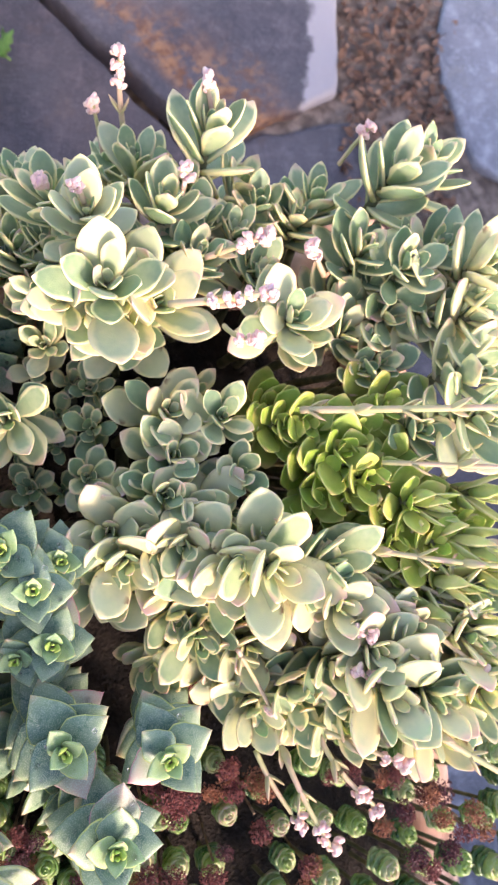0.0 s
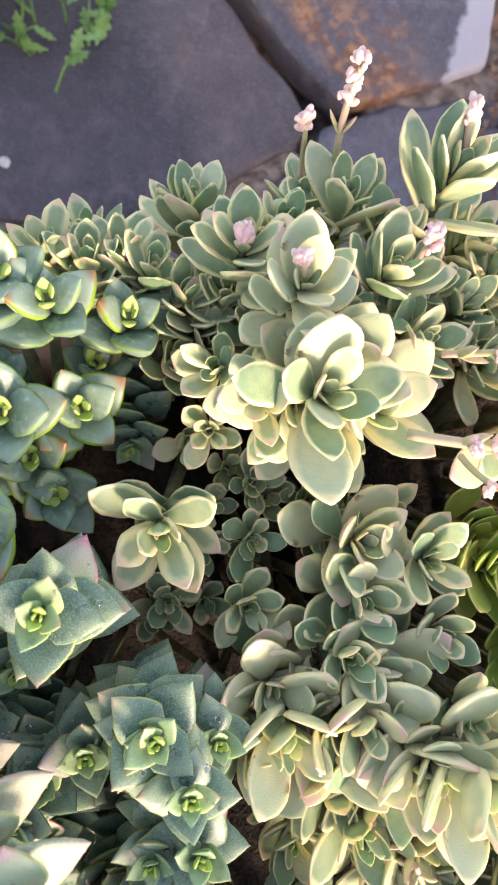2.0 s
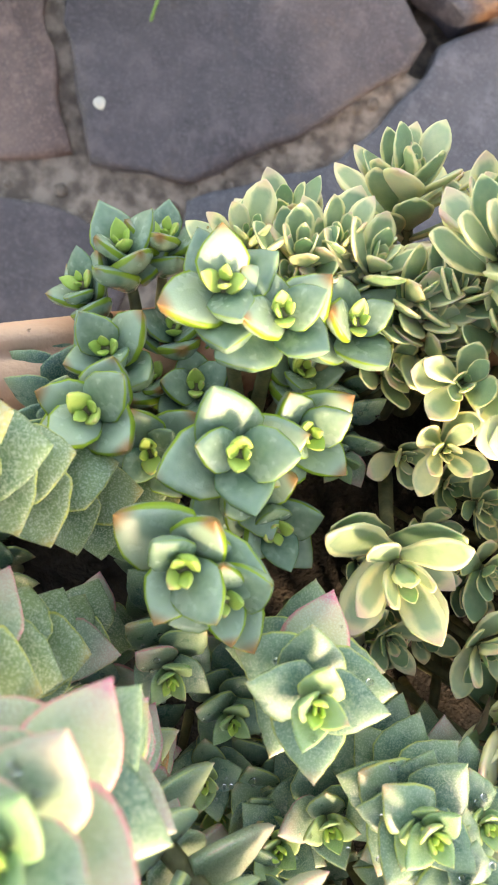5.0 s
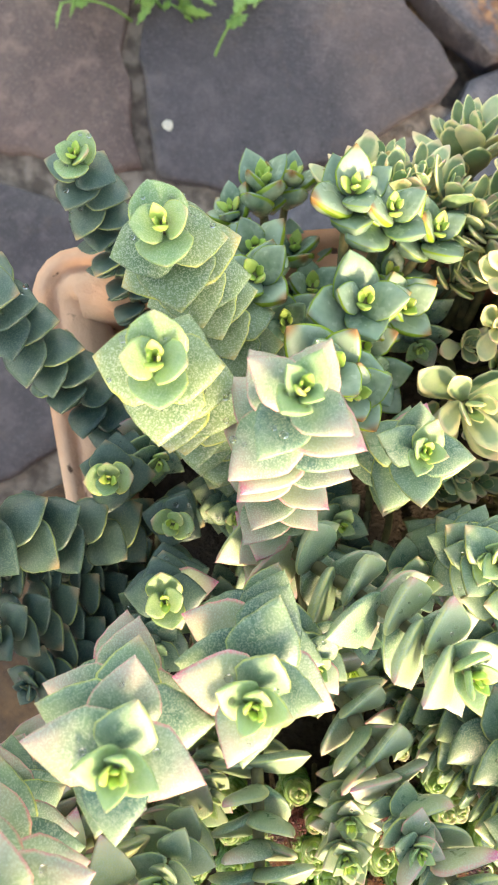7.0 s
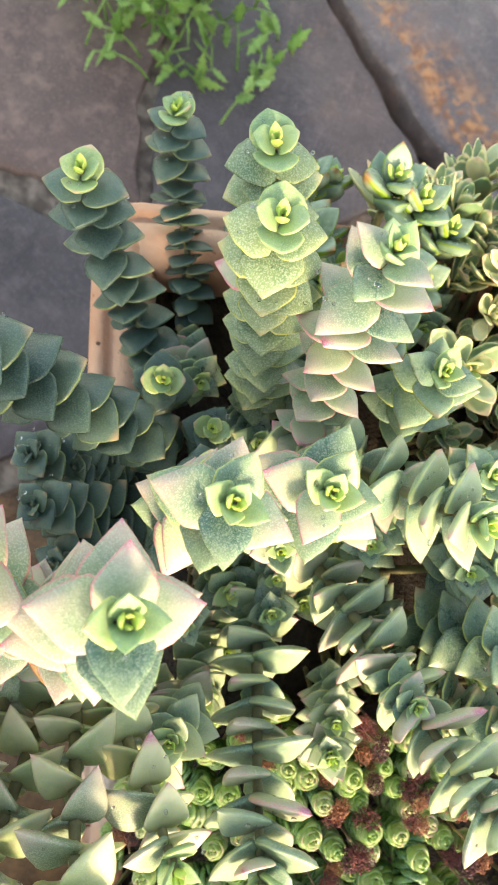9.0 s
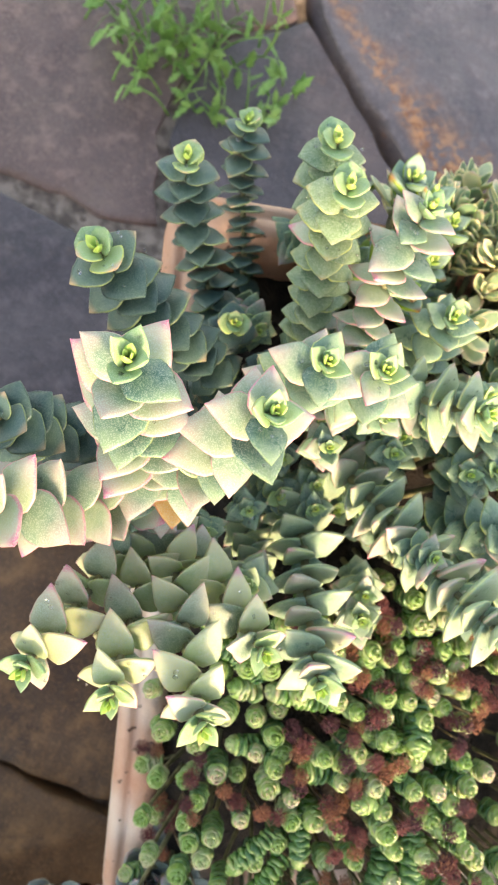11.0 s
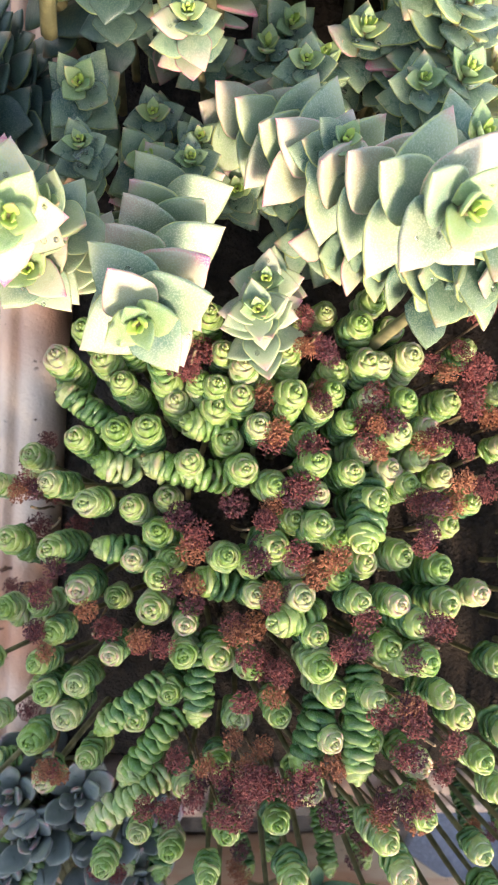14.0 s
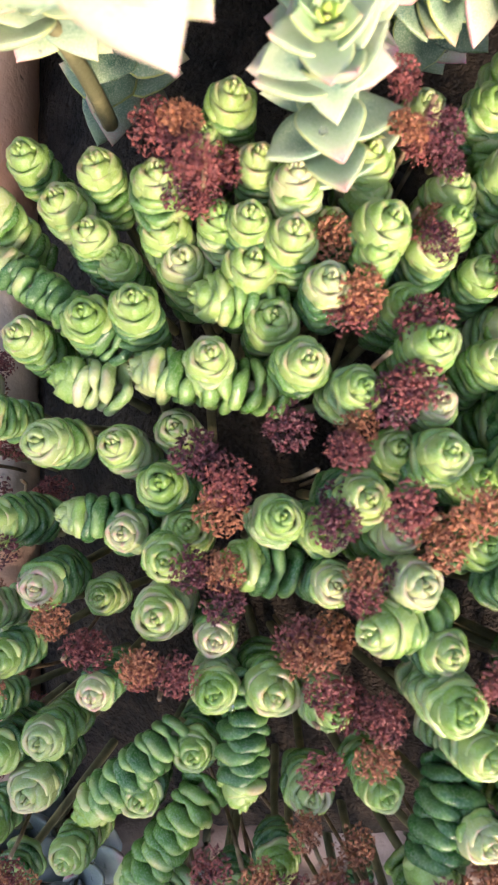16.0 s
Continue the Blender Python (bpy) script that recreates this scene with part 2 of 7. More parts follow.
M_TERRA = terracotta()
M_SLATE = slate("purple_slate", (0.050, 0.040, 0.045), (0.090, 0.072, 0.075), (0.15, 0.10, 0.08), 0.22)
M_SLATE_BLUE = slate("blue_slate", (0.064, 0.060, 0.070), (0.110, 0.102, 0.112), (0.16, 0.10, 0.07), 0.1)
M_SLATE_RED = slate("red_brown_slate", (0.100, 0.060, 0.052), (0.165, 0.106, 0.090), (0.20, 0.13, 0.10), 0.3)
M_SLATE_RUST = slate("rusty_slate", (0.044, 0.042, 0.054), (0.088, 0.082, 0.094), (0.20, 0.10, 0.05), 0.12, True)
M_SLATE_PALE = slate("pale_slate", (0.15, 0.165, 0.195), (0.25, 0.265, 0.30), (0.26, 0.24, 0.21), 0.2)
M_BROWN = slate("brown_sandstone", (0.050, 0.024, 0.012), (0.150, 0.078, 0.035), (0.27, 0.14, 0.06), 0.42)
M_SAND = simple("sandy_joint", (0.120, 0.090, 0.072), (0.33, 0.26, 0.21), 45, 0.9, 0.004, 0.0, 0.9)
M_LITTER = simple("leaf_litter", (0.070, 0.034, 0.024), (0.36, 0.22, 0.15), 50, 0.85, 0.001, 0.7)


# ---- mesh helpers ----
def mesh_of(name, verts, faces, mat, smooth=True, attrs=None):
    me = bpy.data.meshes.new(name)
    me.from_pydata(verts, [], faces)
    me.materials.append(mat)
    if smooth:
        me.polygons.foreach_set("use_smooth", [True] * len(me.polygons))
    for key, vals in (attrs or {}).items():
        me.attributes.new(key, "FLOAT", "POINT").data.foreach_set("value", vals)
    me.update()
    return me


def part(name, me, parent, label="", m=None):
    """One mesh as one object under a thing; m is its pose in the world."""
    ob = new(name, me)
    ob.parent = parent
    base = Matrix.Translation(parent.location) if parent.parent is None else Matrix.Translation(parent.parent.location)
    ob.matrix_basis = base.inverted() @ (m or Matrix())
    if label:
        tagged(ob, label)
    return ob


def leaf_mesh(name, mat, length, width, thick, profile, cup=0.1, arch=0.0, keel=1.0, stations=9, ring=12, seed=0, fold=0.0):
    """A closed fleshy leaf that grows along +y with its upper face to +z. profile: half-width (0 to 1) by the way along it."""
    rng = random.Random(seed)
    verts, edge, tip, faces = [], [], [], []
    wob = [rng.uniform(-0.04, 0.04) for _ in range(stations + 1)]
    side = rng.uniform(-0.09, 0.09)
    for i in range(stations + 1):
        s = math.sin(math.pi / 2 * i / stations) ** 0.92
        w = width / 2 * max(profile(s), 0.02) * (1 + wob[i])
        th = thick / 2 * (min(1.0, 0.35 + 2.2 * (1 - s)) if s > 0.6 else 1.0) * (0.2 if i == stations else 1.0)
        th = min(th, w * 0.9)
        for j in range(ring):
            a = 2 * math.pi * j / ring
            c, d = math.cos(a), math.sin(a)
            x = w * c + side * length * s * s
            z = th * d * (0.55 if d > 0 else keel)
            z += cup * (w * c) ** 2 / (width / 2) + arch * length * s * s + fold * abs(w * c)
            verts.append((x, length * s, z))
            edge.append(max(abs(c) ** 2.2, min(1, max(0, (s - 0.72) / 0.28)) ** 1.5))
            tip.append(s)
    for i in range(stations):
        for j in range(ring):
            a, b = i * ring + j, i * ring + (j + 1) % ring
            faces.append((a, b, b + ring, a + ring))
    faces.append(tuple(reversed(range(ring))))
    faces.append(tuple(range(stations * ring, (stations + 1) * ring)))
    return mesh_of(name, verts, faces, mat, True, {"edge": edge, "tip": tip})


def obovate(s):
    if s < 0.64:
        return 0.30 + 0.70 * math.sin(s / 0.64 * math.pi / 2) ** 1.5
    return max(0.0, 1 - ((s - 0.64) / 0.36) ** 1.75) ** 0.80


def delta(s):
    return 0.72 + 0.28 * math.sin(s / 0.34 * math.pi / 2) if s < 0.34 else max(0.0, 1 - ((s - 0.34) / 0.66) ** 1.65)


def keeled(s):
    return 0.66 + 0.34 * math.sin(s / 0.36 * math.pi / 2) if s < 0.36 else max(0.0, 1 - ((s - 0.36) / 0.64) ** 1.40)


def cuspid(s):
    """Broad at the base, drawn out to a sharp point."""
    x = max(0.0, (s - 0.34) / 0.66)
    return 0.68 + 0.32 * math.sin(s / 0.34 * math.pi / 2) if s < 0.34 else (1 - x) ** 1.12 * (1 + 0.85 * x)


def broad(s):
    return 0.72 + 0.28 * math.sin(s / 0.40 * math.pi / 2) if s < 0.40 else max(0.0, 1 - ((s - 0.40) / 0.60) ** 2.2) ** 0.9


def ovate(s):
    return 0.55 + 0.45 * math.sin(min(1, s / 0.38) * math.pi / 2) if s < 0.38 else max(0.0, 1 - ((s - 0.38) / 0.62) ** 1.9)


def lance(s):
    return 0.55 + 0.45 * math.sin(min(1, s / 0.45) * math.pi / 2) if s < 0.45 else max(0.0, 1 - ((s - 0.45) / 0.55) ** 1.6)


def tube(name, pts, r0, r1, mat, sides=8):
    """A tapered round stem along points of the world."""
    verts, faces = [], []
    n = len(pts)
    for i, p in enumerate(pts):
        d = (pts[min(i + 1, n - 1)] - pts[max(i - 1, 0)]).normalized()
        u = d.orthogonal().normalized()
        v = d.cross(u)
        r = r0 + (r1 - r0) * i / (n - 1)
        for j in range(sides):
            a = 2 * math.pi * j / sides
            verts.append(tuple(p + (u * math.cos(a) + v * math.sin(a)) * r))
    for i in range(n - 1):
        for j in range(sides):
            a, b = i * sides + j, i * sides + (j + 1) % sides
            faces.append((a, b, b + sides, a + sides))
    faces.append(tuple(reversed(range(sides))))
    faces.append(tuple(range((n - 1) * sides, n * sides)))
    return mesh_of(name, verts, faces, mat)


def bezier(b, t, d, bend=0.45, n=28):
    """Points from the base b to the tip t, where the stem heads along d."""
    L = (t - b).length
    c1, c2 = b + (t - b) * 0.25 + Vector((0, 0, L * 0.18)), t - d * L * bend
    out = []
    for i in range(n + 1):
        s = i / n
        out.append(b * (1 - s) ** 3 + c1 * 3 * s * (1 - s) ** 2 + c2 * 3 * s * s * (1 - s) + t * s ** 3)
    return out


def back_from_tip(pts, dist):
    """The point and the heading at a distance back from the tip; None past the base."""
    left = dist
    for i in range(len(pts) - 1, 0, -1):
        seg = pts[i] - pts[i - 1]
        if seg.length >= left:
            return pts[i] - seg.normalized() * left, seg.normalized()
        left -= seg.length
    return None, None


def leaf_pose(p, axis, turn, lift, size, out=0.0, rng=None):
    """The pose of a leaf at p on a stem along axis: turned about it, lifted towards it."""
    u = Vector((1, 0, 0)) - axis * axis.x
    if u.length < 0.1:
        u = Vector((0, 1, 0)) - axis * axis.y
    u.normalize()
    v = axis.cross(u)
    a, e = radians(turn), radians(lift)
    r = u * math.cos(a) + v * math.sin(a)
    y = r * math.cos(e) + axis * math.sin(e)
    z = axis * math.cos(e) - r * math.sin(e)
    x = y.cross(z)
    m = Matrix((x, y, z)).transposed().to_4x4()
    m.translation = p + r * out
    return m @ Matrix.Diagonal((size, size, size, 1))


def thing(name, at, label, category, group=""):
    ob = new(name)
    ob.location = at
    ob.empty_display_size = 0.01
    return tagged(ob, label, category, group)


# ---- ground and planter ----
def trench(x, y):
    """The open cracks between slabs."""
    t = max(0.0, min(1.0, ((x + 0.19) * 0.315 - (y - 0.726) * 0.216) / (0.315 ** 2 + 0.216 ** 2)))
    return 0.06 if math.hypot(x + 0.186 - 0.315 * t, y - 0.732 + 0.216 * t) < 0.042 or (-0.62 < x < 0.14 and abs(y + 0.465) < 0.035) else 0.0


def ground_sheet():
    verts, faces = [], []
    steps = [-60, -12, -4, -2.0, -1.4] + [-1.0 + 0.02 * i for i in range(101)] + [1.4, 2.0, 4, 12, 60]
    n = len(steps)
    for y in steps:
        for x in steps:
            z = 0.004 * noise.noise((x * 9, y * 9, 0)) + 0.003 * noise.noise((x * 31, y * 31, 3)) if abs(x) < 2 and abs(y) < 2 else 0
            verts.append((x, y, z - 0.002 - trench(x, y)))
    for j in range(n - 1):
        for i in range(n - 1):
            a = j * n + i
            faces.append((a, a + 1, a + n + 1, a + n))
    return tagged(new("ground", mesh_of("ground", verts, faces, M_SAND)), "sandy soil ground between grey flagstones", "ground", kind="structure")


ground = ground_sheet()
ground.location.z = -0.08


def flagstone(outline, mat, top=0.008, label="", seed=1, rough=0.004, grow=0.004):
    """A split slab from the corners of its plan, with a worn rounded rim and a cleft upper face."""
    rng = random.Random(seed)
    pts = []
    n = len(outline)
    for i in range(n):
        a, b = Vector((*outline[i], 0)), Vector((*outline[(i + 1) % n], 0))
        k = max(3, int((b - a).length / 0.02))
        for j in range(k):
            p = a.lerp(b, j / k)
            nrm = Vector(((b - a).y, -(b - a).x, 0)).normalized()
            w = noise.noise((p.x * 18 + seed, p.y * 18, 1.0)) * 0.007 + noise.noise((p.x * 70, p.y * 70 + seed, 2.0)) * 0.003
            pts.append(p + nrm * (w + grow))
    c = sum(pts, Vector()) / len(pts)
    rings = [(1.0, -0.03), (1.0, top - 0.006), (0.992, top - 0.0015), (0.97, top), (0.85, top), (0.65, top), (0.45, top), (0.25, top)]
    verts, faces, m = [], [], len(pts)
    for f, z in rings:
        for p in pts:
            q = c + (p - c) * f
            dz = 0 if f > 0.99 else rough * noise.noise((q.x * 11 + seed, q.y * 11, 5.0)) + 0.4 * rough * noise.noise((q.x * 45, q.y * 45 + seed, 9.0))
            verts.append((q.x, q.y, z + dz))
    verts.append((c.x, c.y, top))
    for r in range(len(rings) - 1):
        for i in range(m):
            a, b = r * m + i, r * m + (i + 1) % m
            faces.append((a, b, b + m, a + m))
    last = (len(rings) - 1) * m
    for i in range(m):
        faces.append((last + i, last + (i + 1) % m, len(verts) - 1))
    ob = new("flagstone", mesh_of("flagstone", verts, faces, mat))
    ob.parent = paving
    ob.location.z = 0.0
    return tagged(ob, label)


GROUND = -0.08
paving = tagged(new("paving"), "irregular dark slate flagstones with sandy joints", "paving", kind="structure")
flagstone([(-0.212, 0.272), (-0.110, 0.278), (-0.008, 0.360), (0.100, 0.464), (0.110, 0.496), (-0.071, 0.630), (-0.170, 0.704), (-0.288, 0.560), (-0.270, 0.400)], M_SLATE, 0.010, "dark purple slate flagstone", 3)
flagstone([(-0.62, 0.25), (-0.46, 0.236), (-0.367, 0.250), (-0.315, 0.245), (-0.235, 0.270), (-0.298, 0.400), (-0.312, 0.570), (-0.190, 0.705), (-0.33, 0.90), (-0.72, 0.80)], M_SLATE_RED, 0.008, "red-brown slate flagstone", 5)
flagstone([(-0.150, 0.728), (-0.040, 0.642), (0.060, 0.580), (0.142, 0.528), (0.210, 0.578), (0.305, 0.648), (0.290, 0.80), (0.20, 1.00), (-0.10, 1.02), (-0.30, 0.90)], M_SLATE_RUST, 0.018, "blue-grey slate flagstone with orange rust stains", 7, 0.006)
flagstone([(-0.100, 0.258), (-0.08, 0.05), (0.45, 0.20), (0.40, 0.50), (0.355, 0.620), (0.215, 0.560), (0.130, 0.500), (0.120, 0.450), (0.055, 0.345)], M_SLATE_BLUE, 0.004, "blue-grey slate flagstone", 11)
flagstone([(-0.66, 0.21), (-0.70, -0.15), (-0.36, -0.22), (-0.15, 0.02), (-0.150, 0.202), (-0.250, 0.205), (-0.310, 0.198), (-0.46, 0.198)], M_SLATE, 0.006, "dark purple slate flagstone", 13)
flagstone([(0.475, 0.92), (0.465, 0.76), (0.545, 0.60), (0.80, 0.55), (0.85, 0.92)], M_SLATE_PALE, 0.010, "pale blue-grey flagstone", 17)
flagstone([(-0.66, -0.18), (-0.64, -0.45), (-0.20, -0.455), (0.04, -0.455), (0.06, -0.36), (-0.12, -0.05), (-0.34, -0.24)], M_BROWN, 0.014, "brown sandstone slab", 19, 0.010)
flagstone([(-0.62, -0.475), (-0.60, -0.90), (0.00, -0.90), (0.12, -0.48), (-0.10, -0.468), (-0.30, -0.472)], M_BROWN, 0.008, "brown sandstone slab", 23, 0.008)
flagstone([(0.47, 0.45), (0.44, 0.0), (0.50, -0.20), (0.90, -0.2), (0.90, 0.45)], M_SLATE_BLUE, 0.006, "blue-grey slate flagstone", 29)
flagstone([(0.20, -0.52), (0.42, -0.49), (0.50, -0.24), (0.90, -0.24), (0.90, -0.9), (0.15, -0.92)], M_SLATE_PALE, 0.006, "pale grey flagstone", 31)

CORNER, ACROSS, ALONG = Vector((-0.165, 0.040, 0)), Vector((0.932, 0.362, 0)), Vector((0.362, -0.932, 0))
paving.location.z = GROUND
BOX_W, BOX_L = 0.392, 0.485


def rim_height(v):
    return 0.456 - 0.318 * v


def in_box(u, v):
    return CORNER + ACROSS * u + ALONG * v


def rounded_box(v0, v1, height, inset_floor, name, mat, left=0.0, wide=BOX_W, rim=True):
    """A trough with a thick rolled rim: one profile carried round a rectangle with round corners."""
    prof = [(-0.030, None), (-0.012, -0.060), (-0.004, -0.034), (0.0, -0.028), (0.002, -0.016), (0.001, -0.006), (-0.003, -0.001), (-0.0065, -0.0005), (-0.0085, -0.003), (-0.0105, -0.003),
            (-0.0125, 0.0), (-0.018, 0.002), (-0.024, 0.001), (-0.029, -0.004), (-0.0315, -0.013), (-0.033, -0.040), (-0.036, -0.130)]
    prof = prof[3:] if rim else prof[:4]
    r, path = 0.022, []
    for cu, cv, a0 in ((wide - r, v1 - r, 0), (left + r, v1 - r, 90), (left + r, v0 + r, 180), (wide - r, v0 + r, 270)):
        for k in range(6):
            a = radians(a0 + 18 * k)
            path.append((cu, cv, math.cos(a), math.sin(a)))
    full = []
    for i, (cu, cv, nx, ny) in enumerate(path):
        full.append((cu + r * nx, cv + r * ny, nx, ny))
        if i % 6 == 5:
            a, b = path[i], path[(i + 1) % len(path)]
            for k in range(1, 14):
                f = k / 14
                full.append((a[0] + (b[0] - a[0]) * f + r * a[2], a[1] + (b[1] - a[1]) * f + r * a[3], a[2], a[3]))
    verts, faces, m = [], [], len(prof)
    for u, v, nx, ny in full:
        for o, h in prof:
            p = in_box(u + nx * o, v + ny * o)
            w = 0.0012 * noise.noise((p.x * 22, p.y * 22, 4.0))
            verts.append((p.x, p.y, inset_floor if h is None else height(v) + h + w))
    n = len(full)
    for i in range(n):
        for j in range(m - 1):
            a, b = i * m + j, ((i + 1) % n) * m + j
            faces.append((a, a + 1, b + 1, b))
    if not rim:
        faces.append(tuple(i * m for i in range(n)))
    return mesh_of(name, verts, faces, mat)


planter = thing("planter", in_box(BOX_W / 2, BOX_L / 2) + Vector((0, 0, GROUND)), "terracotta trough planter with a rolled rim, full of succulents", "planter")
part("body", rounded_box(0, BOX_L, rim_height, GROUND + 0.004, "trough_body", M_TERRA, rim=False), planter)
part("rim", rounded_box(0, BOX_L, rim_height, 0.008, "trough_rim", M_TERRA), planter, "thick rolled terracotta rim")


def soil_bed(v0, v1, height, depth, left=0.0, mound=False):
    verts, faces, n = [], [], 40
    for j in range(n + 1):
        for i in range(n + 1):
            u, v = left + 0.030 + (BOX_W - left - 0.060) * i / n, v0 + 0.030 + (v1 - v0 - 0.060) * j / n
            p = in_box(u, v)
            z = height(v) - depth + 0.045 * math.sin(math.pi * i / n) ** 0.7 * math.sin(math.pi * j / n) ** 0.7
            if mound:
                top = min(0.452 + 0.27 * (p.x - 0.07) + 0.34 * (p.y + 0.23), 0.455) - 0.040
                near = max(0.0, min(1.0, (v - 0.14) / 0.10))
                z += max(0.0, top - z) * near * (math.sin(math.pi * i / n) * max(0.0, math.sin(math.pi * min(1.0, (1 - j / n) * 3) / 2))) ** 0.35
            verts.append((p.x, p.y, z + 0.006 * noise.noise((p.x * 40, p.y * 40, 0)) + 0.004 * noise.noise((p.x * 120, p.y * 120, 5))))
    for j in range(n):
        for i in range(n):
            a = j * (n + 1) + i
            faces.append((a, a + n + 1, a + n + 2, a + 1))
    return mesh_of("soil", verts, faces, M_SOIL)


tagged(new("soil", soil_bed(0, BOX_L, rim_height, 0.030, mound=True)), "dark crumbly potting soil in the trough", "soil", kind="stuff")


def soil_height(x, y):
    v = (Vector((x, y, 0)) - CORNER).dot(ALONG)
    return rim_height(v) - 0.012


def low_rim(v):
    return 0.13


planter_low = thing("planter", in_box(0.08, 0.72) + Vector((0, 0, GROUND)), "low terracotta trough with grey succulents beside the large one", "planter")
part("body", rounded_box(0.61, 0.92, low_rim, GROUND + 0.004, "trough_body", M_TERRA, -0.17, rim=False), planter_low)
part("rim", rounded_box(0.61, 0.92, low_rim, 0.008, "trough_rim", M_TERRA, -0.17), planter_low, "thick rolled terracotta rim")
tagged(new("soil", soil_bed(0.61, 0.92, low_rim, 0.03, -0.17)), "dark potting soil in the low trough", "soil", kind="stuff")

# unseen wall added behind the walker, on the sunny side, to shade the ground
wall_verts, wall_faces = [], []
for i in range(51):
    along = -1.9 + 0.08 * i
    # the coping's higher step shades the west end of the trough
    top = 0.82 + 0.27 * max(0.0, min(1.0, (-0.06 - along) / 0.10))
    for o, h in ((0.0, -0.01), (0.0, top - 0.005), (0.012, top), (0.108, top), (0.12, top - 0.005), (0.12, -0.01)):
        p = Vector((0.59, -0.807, 0)) * (1.16 + o) + Vector((0.807, 0.59, 0)) * along
        wall_verts.append((p.x, p.y, GROUND + h + 0.004 * noise.noise((p.x * 6, p.y * 6, h))))
for i in range(50):
    for j in range(5):
        wall_faces.append((i * 6 + j, i * 6 + j + 1, i * 6 + j + 7, i * 6 + j + 6))
wall_faces += [tuple(range(6)), tuple(range(305, 299, -1))]
tagged(new("shade_wall", mesh_of("shade_wall", wall_verts, wall_faces, M_BROWN, False)), "unseen stepped wall added to shade the ground and the trough's west side", "wall", kind="structure")

# ---- leaves that the plants share ----
VARI = [leaf_mesh("leaf", M_VARI, 0.0262, 0.0114 + 0.0013 * i, 0.0034, obovate, 0.12, 0.02 + 0.07 * i, 1.0, 11, 14, 20 + i) for i in range(3)]
CREAM = [leaf_mesh("leaf", M_CREAM, 0.0278, 0.0148 + 0.001 * i, 0.0042, obovate, 0.12, 0.0 + 0.08 * i, 1.0, 11, 14, 30 + i) for i in range(2)]
LIME = [leaf_mesh("leaf", M_GREEN, 0.0282, 0.0166, 0.0038, obovate, 0.16, 0.06 + 0.08 * i, 1.0, 9, 12, 40 + i) for i in range(2)]
STACK = [leaf_mesh("leaf", M_STACK, 0.0212, 0.0194, 0.0048, (keeled, cuspid, cuspid)[i], 0.04, (-0.24, -0.10, 0.04)[i], 1.2, 12, 14, 50 + i, -0.10) for i in range(3)]
FLUSH = [leaf_mesh("leaf", M_PINK, 0.0222, 0.0198, 0.0048, (keeled, cuspid, cuspid)[i], 0.05, (-0.24, -0.10, 0.04)[i], 1.2, 12, 14, 55 + i, -0.10) for i in range(3)]
ROUND = [leaf_mesh("leaf", M_SPECK, 0.0176, 0.0218, 0.0046, delta, 0.02, -0.20 - 0.08 * i, 1.2, 12, 14, 150 + i, -0.08) for i in range(3)]
# round leaves for the low stems, their shade put into the colour
DEEP_SHADED = [leaf_mesh("leaf", M_DEEP_SHADED, 0.0180, 0.0214, 0.0046, delta, 0.02, -0.18 - 0.08 * i, 1.2, 12, 14, 155 + i, -0.08) for i in range(3)]
BOAT = [leaf_mesh("leaf", M_BOAT, 0.0226, 0.0206, 0.0050, cuspid, 0.16, (-0.16, -0.04, 0.08)[i], 1.3, 12, 14, 160 + i, 0.04) for i in range(3)]
FAN = [leaf_mesh("leaf", M_FAN, 0.0194, 0.0172, 0.0048, cuspid, 0.22, (-0.38, -0.26, -0.12)[i], 1.2, 12, 14, 180 + i, 0.10) for i in range(3)]
FANF = [leaf_mesh("leaf", M_BLUSH, 0.0194, 0.0172, 0.0048, cuspid, 0.22, (-0.38, -0.26, -0.12)[i], 1.2, 12, 14, 185 + i, 0.10) for i in range(3)]
BOATF = [leaf_mesh("leaf", M_BLUSH, 0.0228, 0.0206, 0.0050, cuspid, 0.16, (-0.16, -0.04, 0.08)[i], 1.3, 12, 14, 165 + i, 0.04) for i in range(3)]
OLD = [leaf_mesh("leaf", M_OLD, 0.0200, 0.0200, 0.0036, keeled, 0.10, -0.15, 1.2, 10, 12, 170 + i, -0.05) for i in range(2)]
YOUNG = [leaf_mesh("leaf", M_YOUNG, 0.0180, 0.0130, 0.0054, ovate, 0.12, 0.10, 1.2, 10, 12, 60 + i, 0.02) for i in range(2)]
HALF = [leaf_mesh("leaf", M_HALF, 0.0172, 0.0205, 0.0044, broad, 0.16, -0.04, 1.2, 10, 12, 65 + i, 0.0) for i in range(2)]
POINTED = [leaf_mesh("leaf", M_HALF, 0.0200, 0.0168, 0.0046, cuspid, 0.16, 0.02, 1.2, 10, 12, 175 + i, 0.04) for i in range(2)]
NARROW = [leaf_mesh("leaf", M_NARROW, 0.030, 0.0080, 0.0030, lance, 0.2, 0.10, 1.0, 9, 10, 67 + i) for i in range(2)]
DEAD = [leaf_mesh("leaf", M_DEAD, 0.034, 0.0080, 0.0016, lance, 0.6, -0.45, 1.0, 9, 10, 68, 0.5)]
EDGED = [leaf_mesh("leaf", M_EDGED, 0.0240, 0.0190, 0.0085, ovate, 0.10, 0.04 * i, 1.2, 10, 16, 70 + i, 0.05) for i in range(3)]
GREY = [leaf_mesh("leaf", M_GREY, 0.036, 0.0175, 0.0085, obovate, 0.10, 0.12, 1.1, 9, 12, 80 + i) for i in range(2)]
